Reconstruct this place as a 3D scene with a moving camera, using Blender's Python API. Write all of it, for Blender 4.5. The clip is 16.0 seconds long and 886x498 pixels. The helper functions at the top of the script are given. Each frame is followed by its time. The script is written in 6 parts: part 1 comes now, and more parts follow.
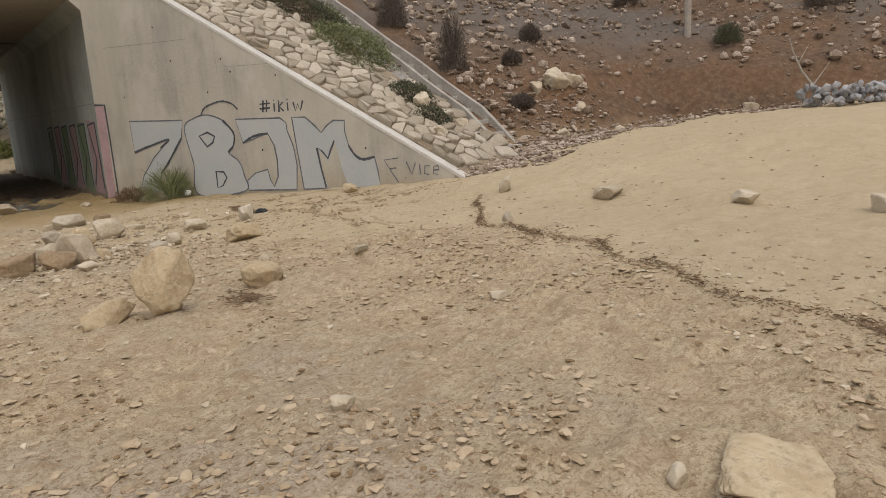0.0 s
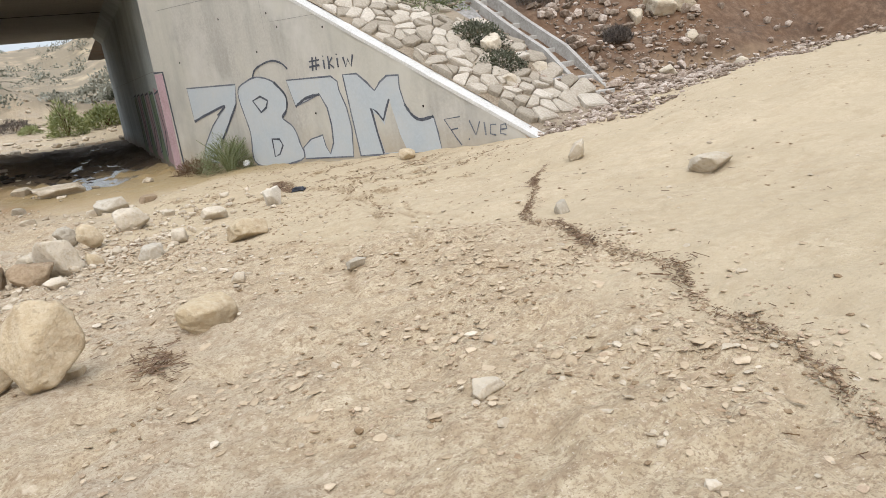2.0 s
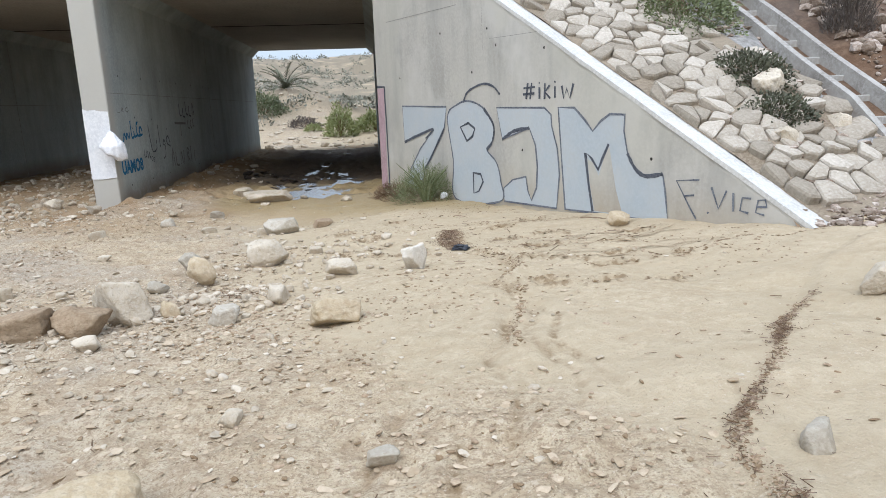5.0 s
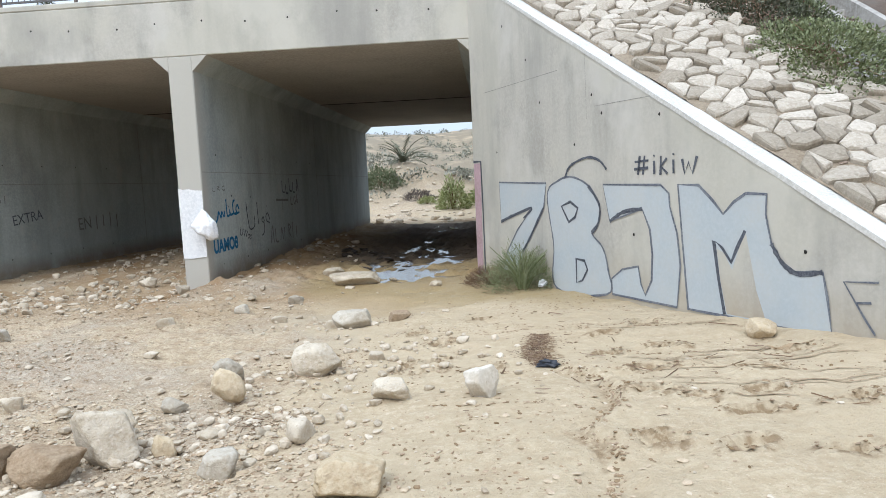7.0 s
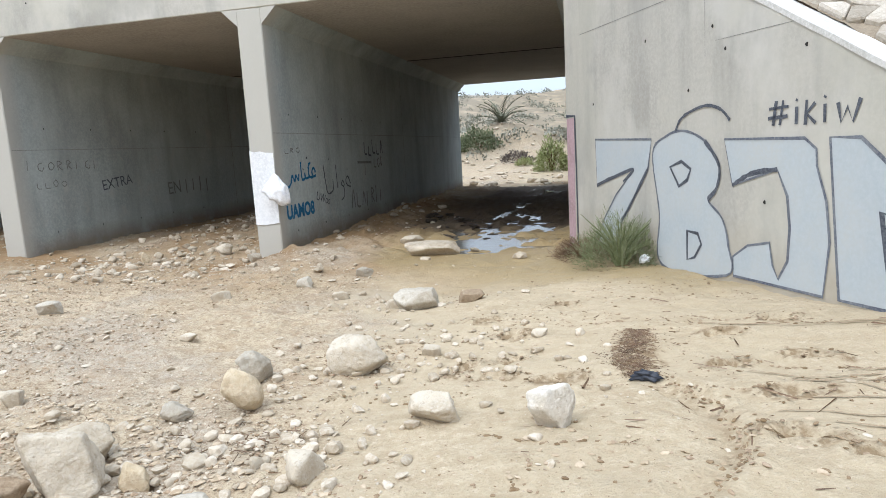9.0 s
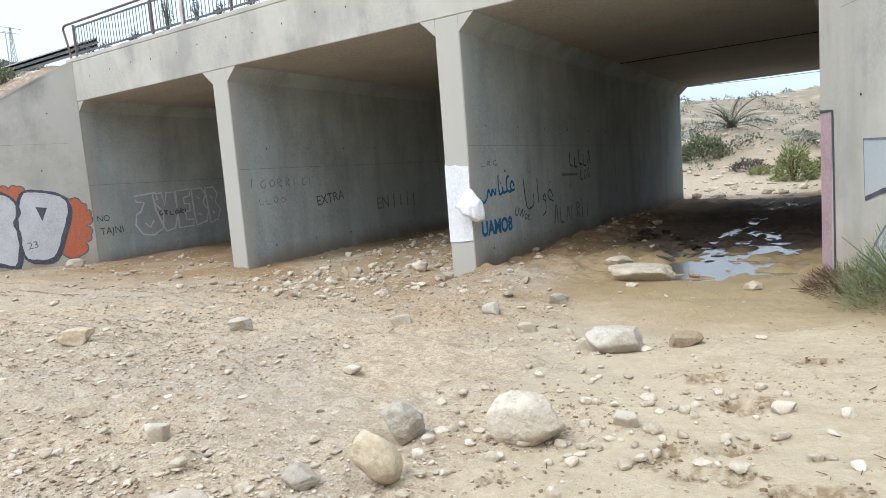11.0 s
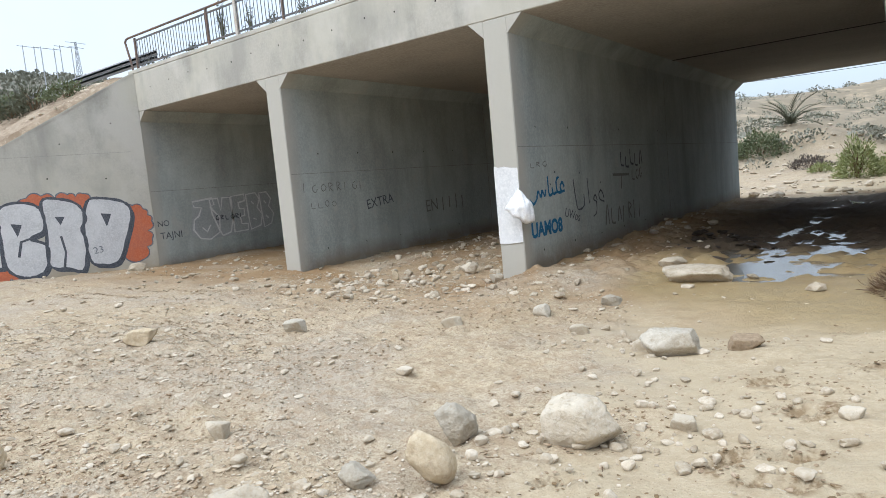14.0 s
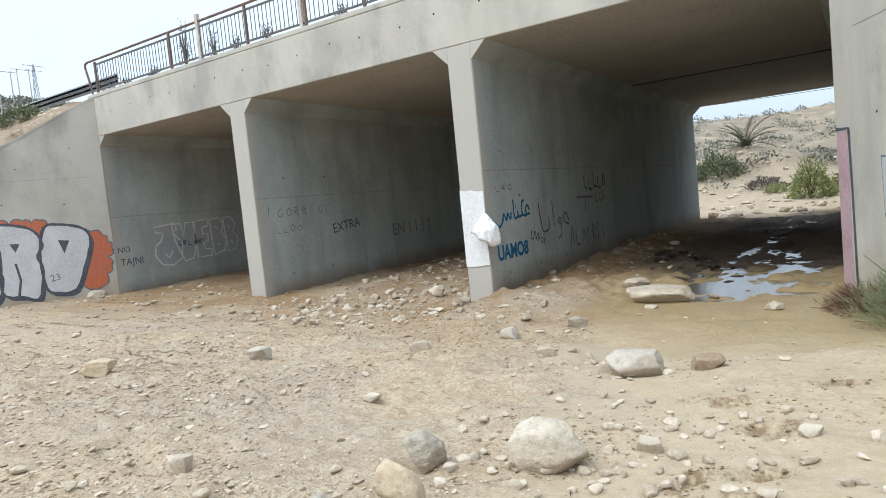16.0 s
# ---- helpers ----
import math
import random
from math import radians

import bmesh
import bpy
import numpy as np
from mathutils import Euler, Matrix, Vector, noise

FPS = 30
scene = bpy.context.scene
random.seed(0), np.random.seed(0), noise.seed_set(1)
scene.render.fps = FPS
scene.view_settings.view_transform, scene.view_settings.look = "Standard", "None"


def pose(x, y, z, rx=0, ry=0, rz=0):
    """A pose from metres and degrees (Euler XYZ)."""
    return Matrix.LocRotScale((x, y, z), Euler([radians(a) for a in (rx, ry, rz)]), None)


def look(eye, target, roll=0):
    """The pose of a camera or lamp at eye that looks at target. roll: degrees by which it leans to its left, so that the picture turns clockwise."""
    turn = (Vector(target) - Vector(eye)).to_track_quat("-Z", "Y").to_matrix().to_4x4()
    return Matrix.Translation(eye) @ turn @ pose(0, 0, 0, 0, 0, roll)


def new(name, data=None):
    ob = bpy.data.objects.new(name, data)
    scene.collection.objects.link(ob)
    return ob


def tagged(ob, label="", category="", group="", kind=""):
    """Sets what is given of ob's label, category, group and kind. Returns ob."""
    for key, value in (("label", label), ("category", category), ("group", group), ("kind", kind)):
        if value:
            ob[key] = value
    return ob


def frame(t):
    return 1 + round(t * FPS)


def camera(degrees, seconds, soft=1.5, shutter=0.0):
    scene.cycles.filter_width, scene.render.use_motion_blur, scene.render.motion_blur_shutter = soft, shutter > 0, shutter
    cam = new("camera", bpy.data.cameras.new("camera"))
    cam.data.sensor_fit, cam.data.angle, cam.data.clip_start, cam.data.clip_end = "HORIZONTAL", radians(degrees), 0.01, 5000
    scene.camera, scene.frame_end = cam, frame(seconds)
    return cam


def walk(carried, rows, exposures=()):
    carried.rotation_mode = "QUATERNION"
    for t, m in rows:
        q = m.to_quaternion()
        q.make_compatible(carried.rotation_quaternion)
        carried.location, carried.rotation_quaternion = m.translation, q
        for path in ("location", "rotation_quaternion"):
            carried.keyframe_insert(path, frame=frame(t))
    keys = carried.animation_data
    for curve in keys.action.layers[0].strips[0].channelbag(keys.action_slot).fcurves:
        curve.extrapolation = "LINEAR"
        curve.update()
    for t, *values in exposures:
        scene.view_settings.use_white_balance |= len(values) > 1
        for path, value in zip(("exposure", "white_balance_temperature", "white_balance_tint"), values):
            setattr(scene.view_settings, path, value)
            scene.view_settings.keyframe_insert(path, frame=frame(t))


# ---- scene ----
cam = camera(68.4, 16.0, soft=0.8)
PATH = [
    (0, (-0.298, 0.082, 2.25), (0.925, 1.613, 1.851), -2.8),
    (0.5, (0.108, 0.289, 2.286), (1.246, 1.865, 1.816), -1.2),
    (0.8, (0.418, 0.51, 2.276), (1.601, 2.007, 1.675), 0.0),
    (1, (0.571, 0.615, 2.323), (1.81, 2.088, 1.777), -1.4),
    (1.5, (1.017, 0.835, 2.252), (1.828, 2.602, 1.783), -8.3),
    (2, (1.455, 1.071, 2.368), (2.344, 2.777, 1.822), -6.9),
    (2.5, (1.909, 1.464, 2.372), (2.764, 3.184, 1.815), 0.1),
    (3, (2.202, 1.707, 2.451), (2.8, 3.581, 2.087), -3.4),
    (3.5, (2.523, 1.969, 2.481), (2.89, 3.906, 2.142), -4.2),
    (3.7, (2.591, 2.076, 2.436), (2.909, 4.001, 1.998), -3.9),
    (5.8, (3.33, 3.658, 2.439), (3.471, 5.607, 2.013), -2.4),
    (6, (3.374, 3.788, 2.441), (3.431, 5.723, 1.937), -4.9),
    (6.5, (3.565, 4.194, 2.51), (3.39, 6.162, 2.203), -5.8),
    (7, (3.563, 4.479, 2.52), (3.406, 6.463, 2.316), -2.6),
    (7.5, (3.612, 4.779, 2.474), (3.569, 6.743, 2.1), -3.8),
    (8, (3.693, 5.148, 2.512), (3.492, 7.112, 2.193), -5.0),
    (8.2, (3.716, 5.244, 2.475), (3.356, 7.176, 2.105), -5.3),
    (10.3, (3.589, 6.684, 2.438), (3.049, 8.603, 2.277), -1.1),
    (10.5, (3.561, 6.744, 2.403), (2.958, 8.642, 2.226), -0.5),
    (11, (3.548, 6.946, 2.42), (2.489, 8.628, 2.2), -4.5),
    (11.5, (3.539, 6.953, 2.418), (2.257, 8.48, 2.263), -6.6),
    (12, (3.504, 6.876, 2.423), (2.068, 8.255, 2.23), -3.7),
    (12.5, (3.533, 6.914, 2.434), (2.27, 8.454, 2.25), -7.1),
    (13, (3.525, 6.976, 2.429), (2.321, 8.561, 2.235), -7.9),
    (13.5, (3.553, 6.95, 2.444), (2.423, 8.593, 2.295), -6.6),
    (14, (3.533, 6.921, 2.417), (2.352, 8.522, 2.217), -5.3),
    (14.5, (3.549, 6.911, 2.421), (2.351, 8.494, 2.178), -6.1),
    (15, (3.568, 6.93, 2.437), (2.426, 8.555, 2.199), -7.4),
    (15.5, (3.551, 6.935, 2.452), (2.422, 8.58, 2.311), -5.5),
    (16, (3.547, 6.92, 2.441), (2.45, 8.586, 2.299), -5.7),
]
LIGHT = [(0, -0.34, 7150, 13), (0.5, -0.22, 7000, 13), (0.8, 0.08, 6800, 12), (1, 0.32, 6450, 11), (1.5, 0.36, 6300, 10), (2.5, 0.38, 6250, 10), (3.5, 0.28, 6000, 9), (6, 0.50, 5650, 8),
         (7, 0.53, 5700, 7), (7.5, 0.38, 5800, 8), (8, 0.49, 5800, 8), (10.5, 0.68, 5750, 7), (11, 0.62, 5750, 7), (12, 0.52, 5750, 7), (13, 0.48, 5800, 7), (16, 0.52, 5800, 6)]
walk(cam, [(t, look(eye, target, roll)) for t, eye, target, roll in PATH], LIGHT)

# plan of the low ground
G0, GY, GT, GL = 1.1374, -0.0288, 0.1169, 0.0214
LX = (2.2285, 1.0276, -0.2176, 0.0206)
WATER = 0.580

# ---- world, sun, exposure ----
world = bpy.data.worlds.new("overcast_sky")
scene.world = world
world.use_nodes = True
wn = world.node_tree.nodes
wl = world.node_tree.links
wn.clear()
sky = wn.new("ShaderNodeTexSky")
sky.sky_type = "NISHITA"
sky.sun_disc = False
sky.sun_elevation = radians(50)
sky.sun_rotation = radians(200)
sky.dust_density = 4.0
sky_bg = wn.new("ShaderNodeBackground")
sky_bg.inputs["Strength"].default_value = 0.05
wl.new(sky.outputs[0], sky_bg.inputs["Color"])
cloud_bg = wn.new("ShaderNodeBackground")
cloud_noise = wn.new("ShaderNodeTexNoise")
cloud_noise.inputs["Scale"].default_value = 2.2
cloud_noise.inputs["Detail"].default_value = 5
cloud_ramp = wn.new("ShaderNodeValToRGB")
cloud_ramp.color_ramp.elements[0].position = 0.3
cloud_ramp.color_ramp.elements[0].color = (0.80, 0.86, 0.95, 1)
cloud_ramp.color_ramp.elements[1].position = 0.65
cloud_ramp.color_ramp.elements[1].color = (1.0, 1.0, 1.0, 1)
wl.new(cloud_noise.outputs[0], cloud_ramp.inputs[0])
wl.new(cloud_ramp.outputs[0], cloud_bg.inputs["Color"])
# an overcast sky is brightest overhead
sky_co = wn.new("ShaderNodeTexCoord")
sky_up = wn.new("ShaderNodeSeparateXYZ")
sky_lum = wn.new("ShaderNodeMapRange")
sky_lum.inputs["From Min"].default_value, sky_lum.inputs["From Max"].default_value = 0.0, 1.0
sky_lum.inputs["To Min"].default_value, sky_lum.inputs["To Max"].default_value = 0.48, 1.24
wl.new(sky_co.outputs["Generated"], sky_up.inputs[0])
wl.new(sky_up.outputs["Z"], sky_lum.inputs[0])
wl.new(sky_lum.outputs[0], cloud_bg.inputs["Strength"])
sky_add = wn.new("ShaderNodeAddShader")
sky_out = wn.new("ShaderNodeOutputWorld")
wl.new(sky_bg.outputs[0], sky_add.inputs[0])
wl.new(cloud_bg.outputs[0], sky_add.inputs[1])
wl.new(sky_add.outputs[0], sky_out.inputs["Surface"])

sun = new("sun", bpy.data.lights.new("sun", "SUN"))
sun.data.energy = 0.9
sun.data.angle = radians(25)
sun.data.color = (1.0, 0.96, 0.9)
sun.matrix_world = look((-8, -24, 40), (0, 0, 0))


# ---- noise and mesh helpers ----
def lattice(x, y, seed):
    tab = np.random.RandomState(seed).rand(128, 128)
    xi, yi = np.floor(x).astype(int), np.floor(y).astype(int)
    fx, fy = x - xi, y - yi
    fx, fy = fx * fx * (3 - 2 * fx), fy * fy * (3 - 2 * fy)
    a, b = tab[xi % 128, yi % 128], tab[(xi + 1) % 128, yi % 128]
    c, d = tab[xi % 128, (yi + 1) % 128], tab[(xi + 1) % 128, (yi + 1) % 128]
    return (a * (1 - fx) + b * fx) * (1 - fy) + (c * (1 - fx) + d * fx) * fy - 0.5


def fbm(x, y, scale, seed, octaves=3):
    out, amp, s = 0.0, 1.0, scale
    for k in range(octaves):
        out = out + amp * lattice(x / s + 17.3 * k, y / s - 9.1 * k, seed + k)
        amp, s = amp * 0.5, s * 0.5
    return out


def smooth(a, b, v):
    t = np.clip((v - a) / (b - a), 0, 1)
    return t * t * (3 - 2 * t)


def far_side(x, y):
    """Height of the low ground: wash, plain on the right, hills in the distance."""
    z = G0 + GY * np.clip(y, -20, 16.5) + GT * np.tanh((x - 3.4) / 1.5) + GL * np.clip(-x - 3, 0, 12)
    z = z + 0.13 * np.clip(x - 6.0, 0, 4.2) * smooth(2.0, 8.0, y + 2) + 0.055 * np.clip(x - 9, 0, 8)
    z = z + smooth(17, 22, y) * smooth(-8.2, -4.5, x) * (1 - smooth(-3.2, -2.4, x)) * 0.30 * (1 - smooth(30, 40, y))
    # beyond the culvert
    z = z + smooth(40, 75, y) * (1.0 + 1.2 * fbm(x, y, 22, 31)) + smooth(70, 420, y) * 26 * (1 + 0.9 * fbm(x, y, 90, 33))
    z = z + 2.6 * np.exp(-((x + 4.5) / 6.0) ** 2 - ((y - 66) / 6.0) ** 2)
    z = z + smooth(40, 60, y) * smooth(3, 16, x) * 3.2 * (1 + fbm(x, y, 9, 35))
    # ridge on the left
    ridge = np.exp(-((x + 225) / 88.0) ** 2 - ((y - 94) / 72.0) ** 2)
    z = z + 45.5 * ridge * (1 + 0.22 * fbm(x, y, 70, 41)) * smooth(-30, -120, x)
    # rise behind the walker
    z = z + smooth(-14, -70, y) * 14 * (1 + 0.6 * fbm(x, y, 30, 45))
    return z


FEET = [(4.67, 11.16, 0.1), (5.16, 11.58, 0.4), (4.81, 9.84, 0.2), (4.68, 9.18, -0.1), (4.98, 8.98, 0.0), (5.41, 9.06, 0.15), (5.19, 8.67, 0.1), (5.44, 8.04, 0.3),
        (4.94, 8.09, 0.5), (4.47, 8.23, -0.2), (5.6, 9.65, 0.0), (6.1, 10.2, -0.3), (2.98, 10.66, 0.7), (3.39, 10.21, 0.3), (2.66, 11.97, 0.1), (1.95, 9.95, 0.9),
        (2.91, 11.44, 0.6), (2.96, 10.3, 0.1), (2.68, 10.55, 1.1), (5.85, 8.75, 0.2), (5.1, 10.6, -0.2), (4.55, 10.4, 0.4), (3.3, 12.5, 0.2)]


def sheet_edge(y):
    """Where the gravelly bed passes into the smooth mud sheet."""
    return np.interp(y, (-2, 1, 2, 4, 5, 6, 7, 8, 9.5, 11, 12, 13, 15, 17.5, 19), (2.2, 2.9, 3.5, 4.1, 4.1, 3.5, 3.0, 2.45, 1.95, 1.9, 1.4, 0.85, 0.45, -0.3, -0.6))


def sheet(x, y):
    """1 on the smooth mud sheet, 0 on the loose bed."""
    x, y = np.asarray(x, float), np.asarray(y, float)
    return smooth(-0.45, 0.5, x - sheet_edge(y) + 0.9 * fbm(x, y, 1.1, 23) + 0.35 * fbm(x, y, 0.3, 27))


def wetness(x, y):
    """1 on the soaked mud before the wet bay."""
    x, y = np.asarray(x, float), np.asarray(y, float)
    return smooth(13.2, 15.4, y + 1.3 * fbm(x, y, 1.2, 29) + 0.35 * (x - 2)) * sheet(x - 0.2, y) * (1 - smooth(19, 21, y))


RILLS = (((6.5, 7.05, 7.5, 8.09, 8.42, 8.85, 9.2, 9.56, 10.2), (3.8, 3.86, 4.02, 4.16, 4.0, 4.28, 4.36, 4.33, 4.02), 0.055),
         ((5.6, 6.3, 6.9, 7.4, 7.9), (3.95, 4.12, 3.98, 4.16, 4.18), 0.035), ((5.4, 6.2, 6.8, 7.3, 7.8), (4.2, 4.3, 4.14, 4.3, 4.2), 0.03), ((5.2, 6.0, 6.6, 7.2, 7.6), (3.5, 3.72, 3.7, 3.9, 4.0), 0.03),
         ((4.6, 5.4, 6.2), (2.7, 2.95, 3.2), 0.025), ((4.4, 5.2, 6.0), (3.1, 3.3, 3.45), 0.025))


def damp(x, y):
    """1 where running water or feet have turned up the dark damp mud."""
    x, y = np.asarray(x, float), np.asarray(y, float)
    out = np.zeros(np.broadcast(x, y).shape)
    for ys, xs, w in RILLS:
        off = x - np.interp(y, ys, xs) - 0.06 * fbm(x * 0 + 3.1 * ys[0], y, 0.35, 52)
        ends = smooth(ys[0], ys[0] + 0.5, y) * (1 - smooth(ys[-1] - 0.2, ys[-1] + 0.05, y))
        out = np.maximum(out, np.exp(-(off / w) ** 2) * ends * np.clip(0.62 + 1.2 * fbm(x, y, 0.3, 51), 0, 1))
    out = np.maximum(out, 1 - smooth(0.4, 1.1, ((x - 3.97) / 0.17) ** 2 + ((y - 10.75) / 0.65) ** 2 + 1.2 * fbm(x, y, 0.3, 54)))
    for fx, fy, fa in FEET:
        u = (x - fx) * math.cos(fa) + (y - fy) * math.sin(fa)
        v = -(x - fx) * math.sin(fa) + (y - fy) * math.cos(fa)
        r = (u / 0.21) ** 2 + (v / 0.12) ** 2 + 2.6 * fbm(x, y, 0.14, 53)
        out = np.maximum(out, 1 - smooth(0.35, 1.0, r))
    return out


def ground_z(x, y):
    x, y = np.asarray(x, float), np.asarray(y, float)
    near = smooth(60, 20, np.abs(x)) * smooth(-30, -10, y)
    z = far_side(x, y)
    z = z + near * (0.055 * fbm(x, y, 1.7, 5) + 0.032 * fbm(x, y, 0.55, 8))
    loose = 1 - 0.9 * sheet(x, y)
    fine = near * loose * smooth(-1, 1, y + 2)
    z = z + fine * (0.055 * fbm(x, y, 0.26, 11) + 0.045 * np.abs(fbm(x, y, 0.13, 13)) + 0.022 * smooth(0.02, 0.10, fbm(x, y * 1.6, 0.20, 17)))
    bay = smooth(14.0, 16.4, y) * (1 - smooth(33, 36, y)) * smooth(-2.6, -2.0, x) * (1 - smooth(3.2, 3.6, x))
    z = z + bay * (0.10 + 0.05 * fbm(x, y * 1.4, 1.5, 15, 4) * smooth(15.5, 17.5, y) + (0.09 * fbm(x, y * 1.3, 0.5, 19) + 0.13 * fbm(x, y, 0.24, 21)) * smooth(16, 18, y) - 0.115 * smooth(0.0, 1.6, x) * smooth(16.4, 17.6, y) + 0.06 * smooth(0.6, -1.4, x) + 0.05 * smooth(22, 25, y))
    z = z + near * sheet(x, y) * (0.035 * fbm(x, y, 0.5, 25) + 0.022 * fbm(x, y, 0.22, 26)) * smooth(-1, 1, y) * (1 - smooth(15, 17, y))
    # footprints trodden into the soft mud
    for k in range(len(FEET)):
        fx, fy, fa = FEET[k]
        u = (x - fx) * math.cos(fa) + (y - fy) * math.sin(fa)
        v = -(x - fx) * math.sin(fa) + (y - fy) * math.cos(fa)
        r = np.sqrt((u / 0.15) ** 2 + (v / 0.07) ** 2)
        z = z - 0.05 * np.exp(-r ** 4) + 0.03 * np.exp(-((r - 1.35) / 0.3) ** 2)
    # washed rills running down to the culvert
    for ys, xs, w in RILLS:
        off = x - np.interp(y, ys, xs) - 0.06 * fbm(x * 0 + 3.1 * ys[0], y, 0.35, 52)
        ends = smooth(ys[0], ys[0] + 0.6, y) * (1 - smooth(ys[-1] - 0.3, ys[-1] + 0.1, y))
        z = z - 0.8 * w * np.exp(-(off / (1.5 * w)) ** 2) * ends
    z = z + 0.03 * np.exp(-((x - np.interp(y, *RILLS[0][:2]) - 0.14) / 0.06) ** 2) * smooth(7.6, 8.4, y) * (1 - smooth(9.8, 10.4, y))
    # edge of the dried mud sheet
    z = z + 0.035 * smooth(-0.10, 0.06, x - litter_x(y)) * smooth(0.5, 2, y) * (1 - smooth(8.0, 9.5, y))
    return z


def litter_x(y):
    return LX[0] + LX[1] * y + LX[2] * y * y + LX[3] * y ** 3 + 0.10 * np.sin(2.1 * y) + 0.05 * np.sin(5.3 * y + 1)


def gz(x, y):
    return float(ground_z(np.array([x]), np.array([y]))[0])


def mesh_np(name, verts, faces, mat=None, smooth_shade=True):
    """One mesh out of arrays; all faces have the same number of corners."""
    verts, faces = np.asarray(verts, np.float32), np.asarray(faces, np.int32)
    me = bpy.data.meshes.new(name)
    n, k = faces.shape
    me.vertices.add(len(verts))
    me.vertices.foreach_set("co", verts.ravel())
    me.loops.add(n * k)
    me.loops.foreach_set("vertex_index", faces.ravel())
    me.polygons.add(n)
    me.polygons.foreach_set("loop_start", np.arange(0, n * k, k, dtype=np.int32))
    me.polygons.foreach_set("loop_total", np.full(n, k, dtype=np.int32))
    me.polygons.foreach_set("use_smooth", np.full(n, smooth_shade))
    me.update(calc_edges=True)
    me.validate()
    if mat:
        me.materials.append(mat)
    return me


def grid_faces(nu, nv):
    i = np.arange(nu - 1)[:, None] * nv + np.arange(nv - 1)[None, :]
    i = i.ravel()
    return np.stack([i, i + nv, i + nv + 1, i + 1], 1)


def part(name, bm, material, parent=None, label="", shade=False):
    """Links a bmesh as one mesh object, under a thing or a part."""
    me = bpy.data.meshes.new(name)
    bmesh.ops.recalc_face_normals(bm, faces=bm.faces)
    bm.to_mesh(me)
    bm.free()
    me.materials.append(material)
    if shade:
        me.polygons.foreach_set("use_smooth", np.full(len(me.polygons), True))
    ob = new(name, me)
    ob.parent = parent
    if label:
        ob["label"] = label
    return ob


def link(name, me, parent=None, label=""):
    ob = new(name, me)
    ob.parent = parent
    if label:
        ob["label"] = label
    return ob


def box(bm, x0, x1, y0, y1, z0, z1, bevel=0.0, m=None):
    vs = [bm.verts.new((x, y, z)) for x in (x0, x1) for y in (y0, y1) for z in (z0, z1)]
    fs = [bm.faces.new([vs[i] for i in q]) for q in ((0, 1, 3, 2), (4, 6, 7, 5), (0, 4, 5, 1), (2, 3, 7, 6), (0, 2, 6, 4), (1, 5, 7, 3))]
    if bevel:
        es = list({e for f in fs for e in f.edges})
        got = bmesh.ops.bevel(bm, geom=es, offset=bevel, segments=1, affect="EDGES")
        vs = list({v for f in got["faces"] for v in f.verts} | {v for v in vs if v.is_valid})
    if m is not None:
        bmesh.ops.transform(bm, matrix=m, verts=vs)
    return bm


def tube(bm, a, b, r0, r1=None, n=8, caps=True):
    """A round bar from a to b."""
    a, b = Vector(a), Vector(b)
    r1 = r0 if r1 is None else r1
    d = (b - a).normalized()
    u = d.orthogonal().normalized()
    v = d.cross(u)
    ring = []
    for p, r in ((a, r0), (b, r1)):
        ring.append([bm.verts.new(p + r * (math.cos(6.28318 * k / n) * u + math.sin(6.28318 * k / n) * v)) for k in range(n)])
    for k in range(n):
        bm.faces.new((ring[0][k], ring[0][(k + 1) % n], ring[1][(k + 1) % n], ring[1][k]))
    if caps:
        bm.faces.new(ring[0][::-1])
        bm.faces.new(ring[1])
    return bm


def thing(name, label, category, at=(0, 0, 0), group="", kind=""):
    ob = new(name)
    ob.location = at
    return tagged(ob, label, category, group, kind)


